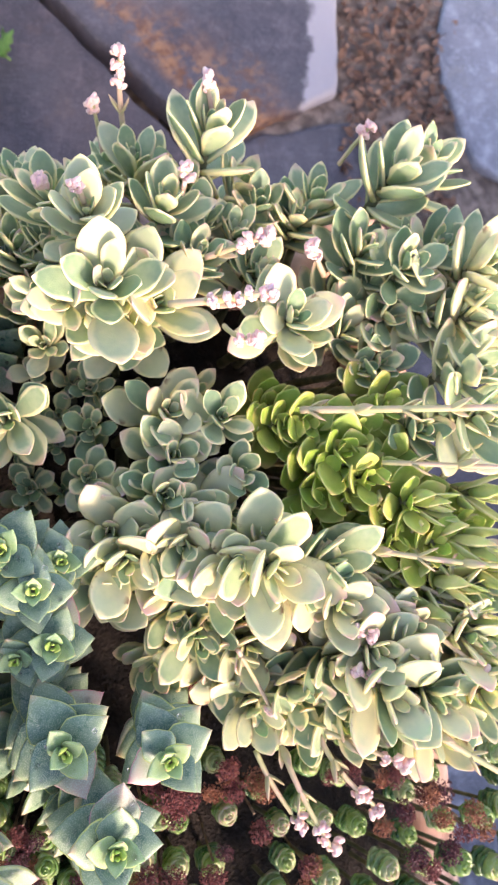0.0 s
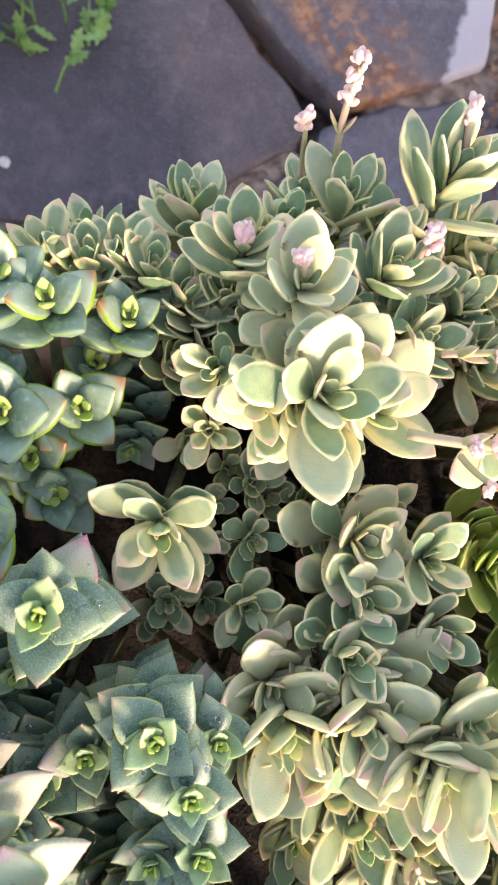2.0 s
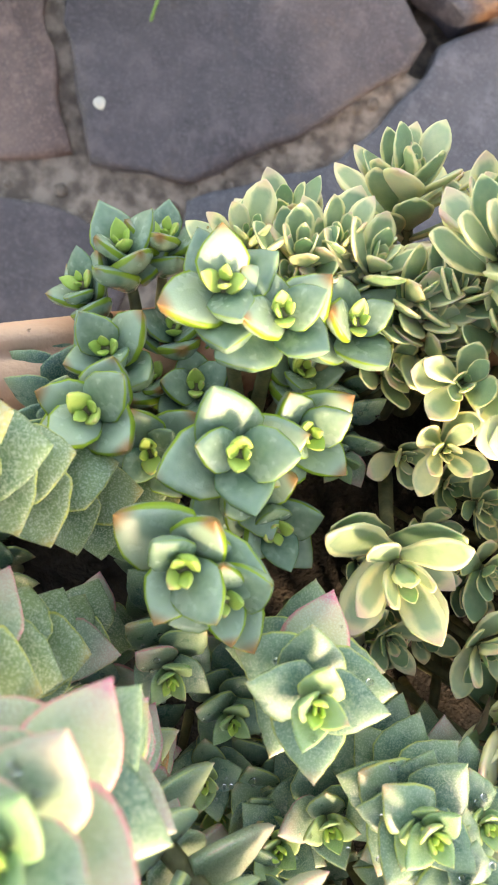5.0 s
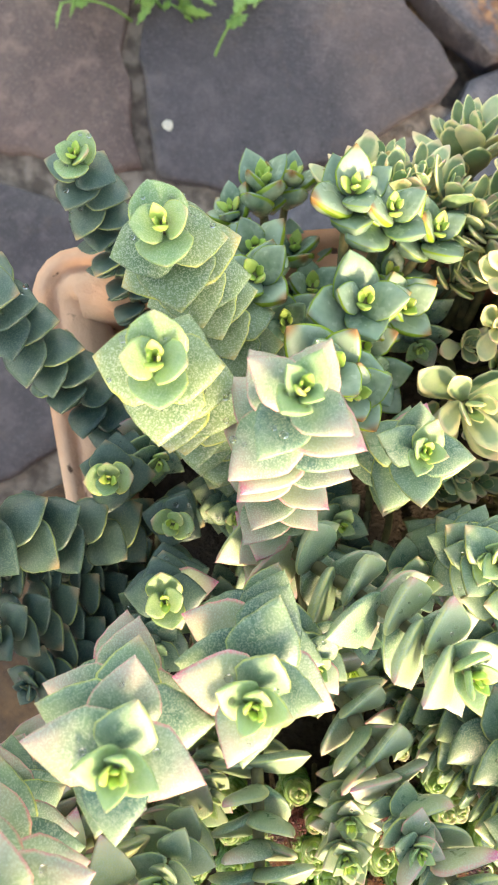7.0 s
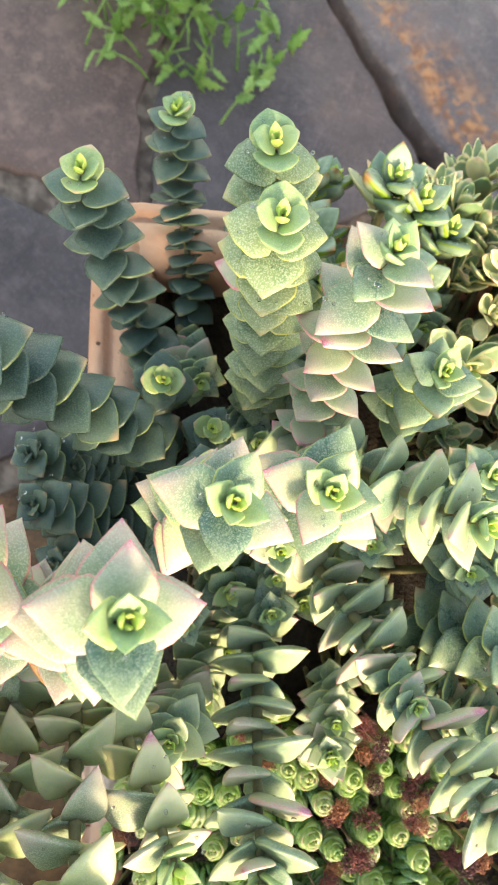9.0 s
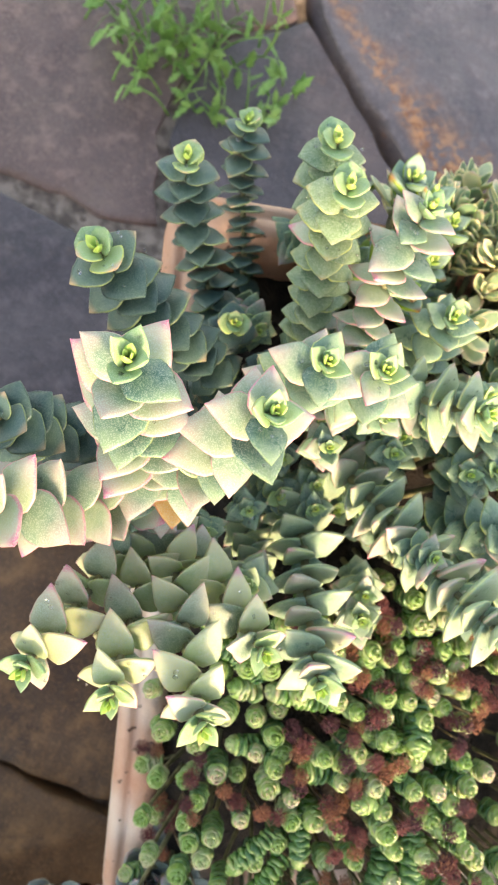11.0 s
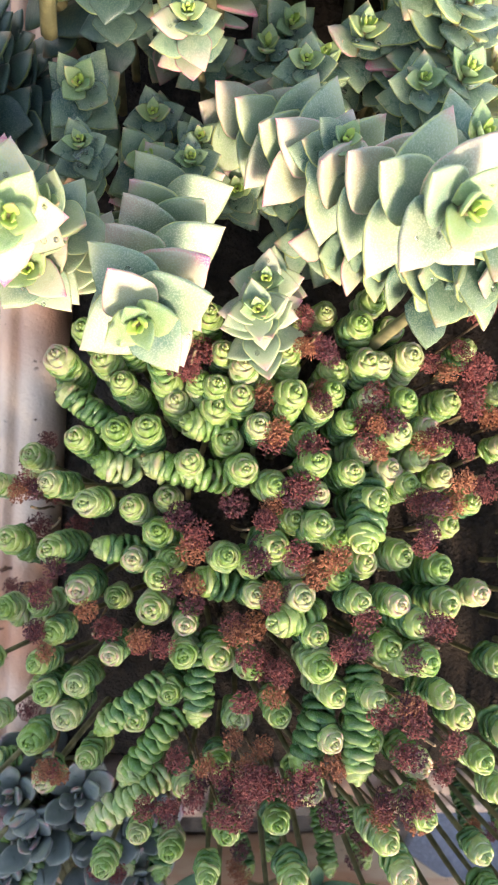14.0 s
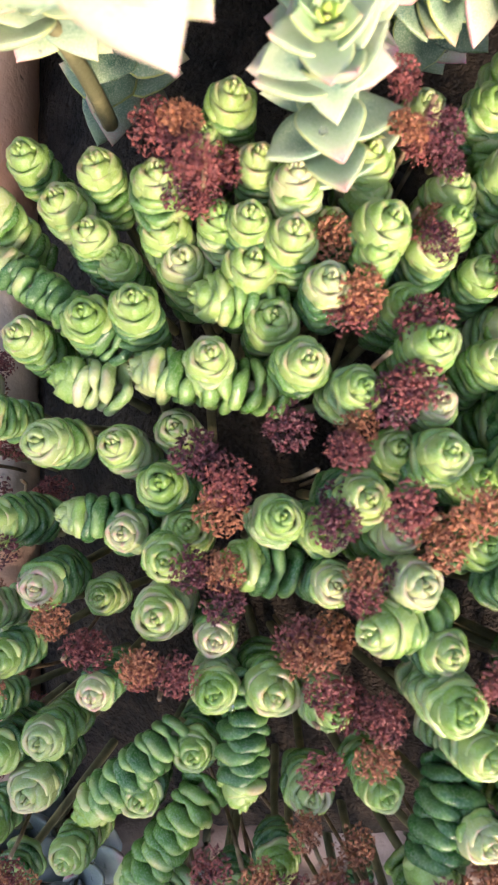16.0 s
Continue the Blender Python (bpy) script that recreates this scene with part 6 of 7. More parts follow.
necklace_stem((0.073, -0.187, 0.474), (0.074, -0.208, 0.343), 0.94, 7, 0.35, 267)
necklace_stem((0.080, -0.197, 0.468), (0.079, -0.198, 0.345), 0.82, 8, 0.35, 268)
necklace_stem((0.088, -0.184, 0.472), (0.084, -0.194, 0.346), 0.87, 8, 0.35, 269)
necklace_stem((0.112, -0.166, 0.467), (0.078, -0.184, 0.350), 0.86, 7, 0.35, 270)
necklace_stem((0.111, -0.179, 0.470), (0.100, -0.201, 0.342), 0.81, 7, 0.35, 271)
necklace_stem((0.070, -0.126, 0.466), (0.079, -0.147, 0.458), 1.00, 10, 0.12, 272)
necklace_stem((-0.003, -0.218, 0.439), (0.013, -0.215, 0.436), 1.10, 8, 0.12, 273)
necklace_stem((-0.001, -0.235, 0.440), (0.034, -0.206, 0.348), 0.91, 7, 0.35, 274)
necklace_stem((0.016, -0.229, 0.442), (0.056, -0.223, 0.341), 0.86, 8, 0.35, 275)
necklace_stem((-0.019, -0.234, 0.435), (0.024, -0.209, 0.348), 0.89, 8, 0.35, 276)
necklace_stem((0.011, -0.249, 0.431), (0.026, -0.244, 0.429), 1.10, 8, 0.12, 277)
necklace_stem((0.030, -0.234, 0.445), (0.058, -0.231, 0.338), 1.00, 8, 0.35, 278)
necklace_stem((0.026, -0.248, 0.437), (0.055, -0.220, 0.342), 0.92, 7, 0.35, 279)
necklace_stem((-0.007, -0.258, 0.427), (0.032, -0.229, 0.342), 1.01, 8, 0.35, 280)
necklace_stem((0.011, -0.268, 0.430), (0.023, -0.247, 0.337), 1.01, 8, 0.35, 281)
necklace_stem((0.038, -0.250, 0.447), (0.040, -0.223, 0.342), 0.88, 8, 0.35, 282)
necklace_stem((0.053, -0.245, 0.446), (0.066, -0.241, 0.441), 1.20, 9, 0.12, 283)
necklace_stem((0.058, -0.232, 0.459), (0.055, -0.239, 0.336), 0.87, 8, 0.35, 284)
necklace_stem((0.069, -0.231, 0.458), (0.054, -0.223, 0.341), 0.89, 7, 0.35, 285)
necklace_stem((0.073, -0.222, 0.464), (0.061, -0.214, 0.343), 1.02, 8, 0.35, 286)
necklace_stem((0.084, -0.225, 0.459), (0.067, -0.238, 0.335), 0.95, 7, 0.35, 287)
necklace_stem((0.075, -0.241, 0.455), (0.071, -0.238, 0.334), 0.85, 7, 0.35, 288)
necklace_stem((0.085, -0.247, 0.461), (0.099, -0.238, 0.451), 1.20, 10, 0.12, 289)
necklace_stem((0.101, -0.246, 0.463), (0.084, -0.233, 0.335), 0.88, 8, 0.35, 290)
necklace_stem((0.100, -0.222, 0.466), (0.101, -0.225, 0.335), 0.78, 8, 0.35, 291)
necklace_stem((0.107, -0.213, 0.466), (0.080, -0.225, 0.337), 1.01, 8, 0.35, 292)
necklace_stem((0.120, -0.205, 0.466), (0.076, -0.205, 0.344), 0.94, 8, 0.35, 293)
necklace_stem((0.109, -0.228, 0.473), (0.087, -0.224, 0.337), 0.79, 7, 0.35, 294)
necklace_stem((0.123, -0.223, 0.473), (0.104, -0.219, 0.336), 0.85, 7, 0.35, 295)
necklace_stem((0.137, -0.203, 0.465), (0.118, -0.214, 0.336), 1.02, 8, 0.35, 296)
necklace_stem((0.133, -0.227, 0.474), (0.084, -0.217, 0.339), 0.92, 8, 0.35, 297)
necklace_stem((0.136, -0.241, 0.467), (0.086, -0.235, 0.334), 0.98, 8, 0.35, 298)
necklace_stem((0.128, -0.239, 0.466), (0.109, -0.230, 0.332), 1.01, 8, 0.35, 299)
necklace_stem((0.140, -0.238, 0.476), (0.106, -0.236, 0.331), 0.90, 8, 0.35, 300)
necklace_stem((0.107, -0.256, 0.464), (0.093, -0.232, 0.334), 1.00, 8, 0.35, 301)
necklace_stem((0.104, -0.280, 0.446), (0.085, -0.252, 0.329), 0.82, 8, 0.35, 302)
necklace_stem((0.076, -0.295, 0.434), (0.067, -0.269, 0.432), 1.05, 12, 0.12, 303)
necklace_stem((0.041, -0.263, 0.439), (0.059, -0.241, 0.335), 1.02, 8, 0.35, 304)
necklace_stem((0.056, -0.263, 0.440), (0.054, -0.234, 0.338), 0.81, 8, 0.35, 305)
necklace_stem((0.060, -0.274, 0.442), (0.064, -0.250, 0.332), 0.89, 8, 0.35, 306)
necklace_stem((0.026, -0.304, 0.420), (0.046, -0.284, 0.324), 0.94, 8, 0.35, 307)
necklace_stem((0.028, -0.319, 0.412), (0.039, -0.284, 0.325), 1.02, 8, 0.35, 308)
necklace_stem((0.016, -0.313, 0.414), (0.036, -0.285, 0.324), 0.94, 8, 0.35, 309)
necklace_stem((0.043, -0.315, 0.421), (0.058, -0.286, 0.424), 1.00, 12, 0.12, 310)
necklace_stem((0.054, -0.306, 0.426), (0.067, -0.284, 0.321), 0.87, 8, 0.35, 311)
necklace_stem((0.043, -0.331, 0.412), (0.072, -0.291, 0.319), 0.83, 8, 0.35, 312)
necklace_stem((0.061, -0.329, 0.419), (0.069, -0.297, 0.423), 1.05, 13, 0.12, 313)
necklace_stem((0.056, -0.350, 0.417), (0.076, -0.321, 0.417), 1.00, 14, 0.12, 314)
necklace_stem((0.125, -0.300, 0.452), (0.083, -0.261, 0.326), 0.95, 7, 0.35, 315)
necklace_stem((0.119, -0.294, 0.448), (0.116, -0.266, 0.446), 1.15, 13, 0.12, 316)
necklace_stem((0.137, -0.287, 0.456), (0.124, -0.249, 0.454), 1.15, 15, 0.12, 317)
necklace_stem((0.156, -0.274, 0.463), (0.103, -0.261, 0.324), 0.92, 7, 0.35, 318)
necklace_stem((0.156, -0.304, 0.460), (0.110, -0.287, 0.315), 0.82, 8, 0.35, 319)
necklace_stem((0.162, -0.289, 0.469), (0.115, -0.277, 0.318), 0.80, 7, 0.35, 320)
necklace_stem((0.154, -0.247, 0.467), (0.115, -0.247, 0.327), 0.84, 8, 0.35, 321)
necklace_stem((0.086, -0.267, 0.448), (0.065, -0.248, 0.332), 0.94, 8, 0.35, 322)
necklace_stem((0.102, -0.208, 0.473), (0.098, -0.183, 0.458), 1.35, 12, 0.12, 323)
necklace_stem((0.016, -0.211, 0.448), (0.048, -0.204, 0.449), 1.15, 13, 0.12, 324)
necklace_stem((0.143, -0.215, 0.468), (0.111, -0.218, 0.336), 1.04, 8, 0.35, 325)
necklace_stem((0.117, -0.263, 0.460), (0.078, -0.245, 0.331), 0.89, 8, 0.35, 326)
necklace_stem((0.062, -0.291, 0.430), (0.076, -0.258, 0.328), 0.96, 8, 0.35, 327)
necklace_stem((0.034, -0.286, 0.433), (0.053, -0.252, 0.332), 0.79, 8, 0.35, 328)
necklace_stem((0.040, -0.241, 0.442), (0.045, -0.246, 0.335), 1.02, 8, 0.35, 329)
necklace_stem((0.090, -0.235, 0.465), (0.069, -0.239, 0.335), 0.91, 8, 0.35, 330)
necklace_stem((0.129, -0.258, 0.470), (0.089, -0.255, 0.327), 0.82, 7, 0.35, 331)
necklace_stem((0.138, -0.274, 0.457), (0.109, -0.236, 0.331), 0.88, 8, 0.35, 332)
necklace_stem((0.123, -0.279, 0.458), (0.100, -0.268, 0.322), 0.85, 8, 0.35, 333)
necklace_stem((0.073, -0.269, 0.443), (0.061, -0.242, 0.334), 1.03, 7, 0.35, 334)
necklace_stem((0.076, -0.209, 0.463), (0.088, -0.218, 0.338), 0.86, 8, 0.35, 335)
necklace_stem((0.101, -0.191, 0.473), (0.076, -0.207, 0.343), 1.03, 8, 0.35, 336)
necklace_stem((0.037, -0.175, 0.470), (0.048, -0.193, 0.350), 0.97, 8, 0.35, 337)
necklace_stem((0.066, -0.178, 0.467), (0.062, -0.181, 0.352), 0.86, 8, 0.35, 338)
necklace_stem((-0.003, -0.281, 0.417), (0.043, -0.258, 0.332), 0.85, 8, 0.35, 339)
necklace_stem((0.008, -0.289, 0.422), (0.041, -0.252, 0.334), 0.82, 7, 0.35, 340)
necklace_stem((0.007, -0.303, 0.416), (0.054, -0.271, 0.327), 0.78, 7, 0.35, 341)
necklace_stem((-0.016, -0.199, 0.441), (0.031, -0.197, 0.351), 0.78, 7, 0.35, 342)
necklace_stem((-0.008, -0.186, 0.453), (0.027, -0.197, 0.352), 0.83, 8, 0.35, 343)
necklace_stem((0.004, -0.173, 0.466), (0.030, -0.198, 0.351), 1.02, 8, 0.35, 344)
necklace_stem((0.010, -0.159, 0.465), (0.042, -0.172, 0.357), 0.83, 8, 0.35, 345)
necklace_stem((0.013, -0.151, 0.471), (0.020, -0.170, 0.360), 0.95, 8, 0.35, 346)
necklace_stem((-0.016, -0.213, 0.442), (0.035, -0.206, 0.348), 0.85, 8, 0.35, 347)
necklace_stem((-0.002, -0.204, 0.449), (0.020, -0.205, 0.350), 1.00, 7, 0.35, 348)
necklace_stem((0.009, -0.199, 0.457), (0.028, -0.215, 0.346), 0.95, 8, 0.35, 349)
necklace_stem((0.015, -0.184, 0.454), (0.041, -0.188, 0.353), 1.03, 7, 0.35, 350)
necklace_stem((0.008, -0.179, 0.456), (0.045, -0.183, 0.354), 1.00, 8, 0.35, 351)
necklace_stem((-0.019, -0.180, 0.449), (0.020, -0.171, 0.360), 0.98, 7, 0.35, 352)
necklace_stem((-0.036, -0.187, 0.447), (0.024, -0.199, 0.352), 0.99, 8, 0.35, 353)
necklace_stem((0.048, -0.183, 0.472), (0.062, -0.181, 0.352), 0.85, 7, 0.35, 354)
necklace_stem((0.050, -0.200, 0.468), (0.037, -0.196, 0.351), 0.96, 7, 0.35, 355)
necklace_stem((0.031, -0.182, 0.463), (0.037, -0.202, 0.349), 0.99, 8, 0.35, 356)
necklace_stem((0.027, -0.175, 0.469), (0.038, -0.186, 0.354), 0.82, 8, 0.35, 357)
necklace_stem((0.030, -0.205, 0.461), (0.043, -0.218, 0.344), 0.86, 8, 0.35, 358)
necklace_stem((-0.013, -0.170, 0.454), (0.030, -0.183, 0.356), 0.86, 7, 0.35, 359)
necklace_stem((0.044, -0.166, 0.465), (0.045, -0.197, 0.349), 0.85, 8, 0.35, 360)
necklace_stem((0.055, -0.167, 0.475), (0.044, -0.186, 0.353), 0.98, 7, 0.35, 361)
necklace_stem((-0.032, -0.172, 0.448), (0.003, -0.168, 0.363), 0.85, 8, 0.35, 362)
necklace_stem((0.069, -0.158, 0.472), (0.061, -0.183, 0.352), 0.86, 7, 0.35, 363)
necklace_stem((0.084, -0.154, 0.472), (0.071, -0.190, 0.349), 0.85, 7, 0.35, 364)
necklace_stem((0.099, -0.163, 0.475), (0.075, -0.172, 0.353), 0.87, 8, 0.35, 365)
necklace_stem((0.110, -0.155, 0.471), (0.089, -0.163, 0.355), 0.91, 7, 0.35, 366)
necklace_stem((0.091, -0.173, 0.466), (0.061, -0.188, 0.351), 0.93, 8, 0.35, 367)
necklace_stem((0.103, -0.176, 0.467), (0.078, -0.197, 0.346), 1.04, 8, 0.35, 368)
necklace_stem((0.084, -0.208, 0.472), (0.069, -0.221, 0.340), 0.96, 8, 0.35, 369)
necklace_stem((0.094, -0.208, 0.465), (0.081, -0.204, 0.343), 1.04, 8, 0.35, 370)

# dried flower heads over them
dry_flower((0.053, -0.146, 0.488), 0.95, 365)
dry_flower((0.015, -0.172, 0.486), 0.9, 366)
dry_flower((0.050, -0.181, 0.469), 1.19, 372)
dry_flower((0.065, -0.193, 0.473), 1.24, 373)
dry_flower((0.088, -0.169, 0.476), 0.91, 374)
dry_flower((0.086, -0.159, 0.476), 1.15, 375)
dry_flower((0.057, -0.141, 0.473), 0.87, 376)
dry_flower((0.060, -0.160, 0.473), 0.87, 377)
dry_flower((0.104, -0.128, 0.476), 0.91, 378)
dry_flower((0.110, -0.130, 0.476), 1.23, 379)
dry_flower((0.043, -0.230, 0.454), 1.22, 380)
dry_flower((0.061, -0.220, 0.463), 1.12, 381)
dry_flower((0.070, -0.213, 0.468), 0.95, 382)
dry_flower((0.087, -0.221, 0.470), 1.22, 383)
dry_flower((0.117, -0.164, 0.476), 1.12, 384)
dry_flower((0.123, -0.192, 0.476), 1.05, 385)
dry_flower((0.074, -0.256, 0.453), 1.19, 386)
dry_flower((0.083, -0.271, 0.451), 1.17, 387)
dry_flower((0.097, -0.269, 0.455), 1.01, 388)
dry_flower((0.114, -0.242, 0.472), 1.09, 389)
dry_flower((0.051, -0.256, 0.448), 1.05, 390)
dry_flower((0.024, -0.281, 0.432), 0.98, 391)
dry_flower((0.049, -0.280, 0.439), 1.02, 392)
dry_flower((0.006, -0.268, 0.429), 1.01, 393)
dry_flower((0.007, -0.296, 0.425), 0.86, 394)
dry_flower((0.030, -0.333, 0.415), 0.92, 396)
dry_flower((0.081, -0.308, 0.438), 0.99, 397)
dry_flower((0.097, -0.300, 0.444), 0.97, 398)
dry_flower((0.080, -0.329, 0.433), 1.00, 399)
dry_flower((0.098, -0.322, 0.440), 1.20, 400)
dry_flower((0.115, -0.306, 0.450), 1.23, 401)
dry_flower((0.137, -0.254, 0.474), 1.12, 402)
dry_flower((0.136, -0.262, 0.471), 1.00, 403)
dry_flower((0.152, -0.264, 0.475), 1.06, 404)
dry_flower((0.149, -0.291, 0.465), 0.89, 405)
dry_flower((0.159, -0.279, 0.471), 0.94, 406)
dry_flower((0.010, -0.166, 0.468), 1.25, 407)
dry_flower((0.009, -0.170, 0.465), 0.92, 408)
dry_flower((0.141, -0.232, 0.476), 1.06, 409)
dry_flower((0.085, -0.235, 0.461), 0.86, 410)
dry_flower((-0.020, -0.245, 0.435), 0.97, 412)
dry_flower((0.122, -0.176, 0.476), 1.13, 413)
dry_flower((0.155, -0.297, 0.464), 0.98, 414)
dry_flower((0.089, -0.316, 0.440), 1.07, 415)
dry_flower((0.103, -0.308, 0.447), 1.23, 416)
dry_flower((0.129, -0.293, 0.459), 1.23, 417)
dry_flower((0.152, -0.125, 0.460), 1.18, 418)
dry_flower((0.132, -0.132, 0.457), 1.18, 419)
dry_flower((0.196, -0.110, 0.467), 0.96, 420)
dry_flower((0.240, -0.119, 0.474), 1.25, 421)
dry_flower((0.255, -0.129, 0.476), 1.12, 422)
dry_flower((0.221, -0.117, 0.471), 1.02, 423)
dry_flower((0.143, -0.159, 0.459), 0.90, 424)
dry_flower((0.244, -0.153, 0.475), 1.14, 425)
dry_flower((0.206, -0.095, 0.468), 1.06, 426)
dry_flower((0.159, -0.137, 0.462), 1.16, 427)
dry_flower((0.121, -0.093, 0.455), 1.22, 428)
dry_flower((0.263, -0.136, 0.477), 1.15, 429)
dry_flower((0.191, -0.163, 0.467), 0.97, 430)
dry_flower((0.226, -0.138, 0.472), 1.02, 431)

# ---- flower stalks ----
flower_stalk(((0.054, 0.162, 0.484), (0.047, 0.173, 0.500), (0.047, 0.180, 0.520)), 0.0020, 2, 4, 433)
flower_stalk(((0.043, 0.160, 0.477), (0.040, 0.166, 0.488), (0.037, 0.170, 0.498)), 0.0016, 1, 2, 434)
flower_stalk(((0.090, 0.167, 0.512), (0.087, 0.173, 0.517), (0.083, 0.176, 0.525)), 0.0018, 0, 2, 435)
flower_stalk(((0.094, 0.099, 0.524), (0.104, 0.100, 0.537), (0.115, 0.104, 0.546)), 0.0018, 1, 4, 436)
flower_stalk(((0.081, 0.069, 0.545), (0.099, 0.069, 0.559), (0.115, 0.074, 0.564)), 0.0022, 1, 6, 437)
flower_stalk(((0.104, 0.069, 0.532), (0.107, 0.062, 0.541), (0.115, 0.060, 0.550)), 0.0016, 1, 3, 438)
flower_stalk(((0.025, 0.116, 0.514), (0.024, 0.117, 0.519), (0.025, 0.116, 0.525)), 0.0016, 0, 2, 439)
flower_stalk(((0.044, 0.106, 0.533), (0.042, 0.108, 0.539), (0.041, 0.108, 0.544)), 0.0016, 0, 2, 440)
flower_stalk(((0.081, 0.127, 0.517), (0.081, 0.130, 0.522), (0.081, 0.132, 0.528)), 0.0016, 0, 2, 441)
flower_stalk(((0.150, 0.163, 0.510), (0.152, 0.166, 0.521), (0.156, 0.171, 0.530)), 0.0016, 1, 2, 442)
flower_stalk(((0.144, 0.101, 0.526), (0.137, 0.103, 0.536), (0.132, 0.105, 0.545)), 0.0018, 1, 3, 443)
flower_stalk(((0.139, 0.041, 0.532), (0.166, 0.042, 0.552), (0.214, 0.049, 0.565)), 0.0022, 3, 2, 444)
flower_stalk(((0.178, 0.026, 0.527), (0.201, 0.027, 0.541), (0.228, 0.029, 0.551)), 0.0016, 2, 1, 445)
flower_stalk(((0.166, -0.009, 0.520), (0.193, -0.012, 0.535), (0.237, -0.010, 0.542)), 0.0018, 3, 1, 446)
flower_stalk(((0.170, -0.015, 0.521), (0.193, -0.034, 0.530), (0.228, -0.052, 0.530)), 0.0018, 3, 1, 447)
flower_stalk(((0.178, -0.016, 0.516), (0.204, -0.022, 0.526), (0.252, -0.038, 0.522)), 0.0016, 3, 1, 448)
flower_stalk(((0.144, -0.096, 0.506), (0.152, -0.110, 0.508), (0.167, -0.124, 0.507)), 0.0016, 2, 2, 449)
flower_stalk(((0.154, -0.093, 0.508), (0.161, -0.109, 0.515), (0.178, -0.129, 0.512)), 0.0018, 3, 3, 450)
flower_stalk(((0.169, -0.087, 0.510), (0.173, -0.098, 0.516), (0.194, -0.112, 0.514)), 0.0017, 2, 3, 451)
flower_stalk(((0.169, -0.084, 0.516), (0.182, -0.087, 0.523), (0.199, -0.092, 0.526)), 0.0015, 2, 3, 452)
flower_stalk(((0.192, -0.069, 0.530), (0.208, -0.079, 0.538), (0.246, -0.094, 0.533)), 0.0020, 2, 2, 453)
flower_stalk(((0.128, -0.055, 0.520), (0.135, -0.063, 0.516), (0.146, -0.077, 0.512)), 0.0014, 1, 1, 454)
flower_stalk(((0.166, -0.040, 0.526), (0.169, -0.042, 0.532), (0.175, -0.043, 0.535)), 0.0014, 0, 2, 455)
flower_stalk(((0.171, -0.056, 0.532), (0.174, -0.057, 0.535), (0.177, -0.059, 0.535)), 0.0014, 0, 2, 456)

# ---- grey succulents in the low trough ----
leafy_rosette((0.039, -0.395, 0.335), (0.098, -0.501, 0.112), 0.90, GREY, 6, 0.5, 458, "grey_succulent", "grey-blue succulent rosette with fleshy pointed leaves", "grey succulents in the low trough", 1.0, 1.3)
leafy_rosette((0.076, -0.394, 0.325), (0.107, -0.498, 0.112), 0.80, GREY, 6, 0.5, 459, "grey_succulent", "grey-blue succulent rosette with fleshy pointed leaves", "grey succulents in the low trough", 1.0, 1.3)
leafy_rosette((0.020, -0.382, 0.335), (0.090, -0.504, 0.112), 0.80, GREY, 6, 0.5, 460, "grey_succulent", "grey-blue succulent rosette with fleshy pointed leaves", "grey succulents in the low trough", 1.0, 1.3)
leafy_rosette((0.051, -0.368, 0.340), (0.099, -0.501, 0.112), 0.80, GREY, 6, 0.5, 461, "grey_succulent", "grey-blue succulent rosette with fleshy pointed leaves", "grey succulents in the low trough", 1.0, 1.3)
leafy_rosette((0.035, -0.423, 0.320), (0.089, -0.505, 0.112), 0.90, GREY, 6, 0.5, 462, "grey_succulent", "grey-blue succulent rosette with fleshy pointed leaves", "grey succulents in the low trough", 1.0, 1.3)
leafy_rosette((-0.022, -0.424, 0.285), (0.034, -0.526, 0.112), 1.00, GREY, 6, 0.5, 463, "grey_succulent", "grey-blue succulent rosette with fleshy pointed leaves", "grey succulents in the low trough", 1.0, 1.3)
leafy_rosette((0.012, -0.419, 0.285), (0.047, -0.521, 0.112), 0.90, GREY, 6, 0.5, 464, "grey_succulent", "grey-blue succulent rosette with fleshy pointed leaves", "grey succulents in the low trough", 1.0, 1.3)
leafy_rosette((0.103, -0.404, 0.315), (0.132, -0.488, 0.112), 0.80, GREY, 6, 0.5, 465, "grey_succulent", "grey-blue succulent rosette with fleshy pointed leaves", "grey succulents in the low trough", 1.0, 1.3)
leafy_rosette((0.029, -0.373, 0.318), (0.096, -0.502, 0.112), 1.20, GREY, 6, 0.5, 466, "grey_succulent", "grey-blue succulent rosette with fleshy pointed leaves", "grey succulents in the low trough", 1.0, 1.3)
leafy_rosette((0.060, -0.384, 0.315), (0.110, -0.497, 0.112), 1.20, GREY, 6, 0.5, 467, "grey_succulent", "grey-blue succulent rosette with fleshy pointed leaves", "grey succulents in the low trough", 1.0, 1.3)
leafy_rosette((0.037, -0.405, 0.312), (0.092, -0.504, 0.112), 1.20, GREY, 6, 0.5, 468, "grey_succulent", "grey-blue succulent rosette with fleshy pointed leaves", "grey succulents in the low trough", 1.0, 1.3)
leafy_rosette((0.082, -0.400, 0.310), (0.119, -0.493, 0.112), 1.10, GREY, 6, 0.5, 469, "grey_succulent", "grey-blue succulent rosette with fleshy pointed leaves", "grey succulents in the low trough", 1.0, 1.3)
leafy_rosette((0.091, -0.378, 0.310), (0.125, -0.491, 0.112), 1.00, GREY, 6, 0.5, 470, "grey_succulent", "grey-blue succulent rosette with fleshy pointed leaves", "grey succulents in the low trough", 1.0, 1.3)
leafy_rosette((0.201, -0.380, 0.310), (0.221, -0.454, 0.112), 0.90, STRAP, 5, 0.5, 471, "strap_leaved_succulent", "dark green succulent with long smooth strap leaves", "grey succulents in the low trough", 1.0, 1.3)
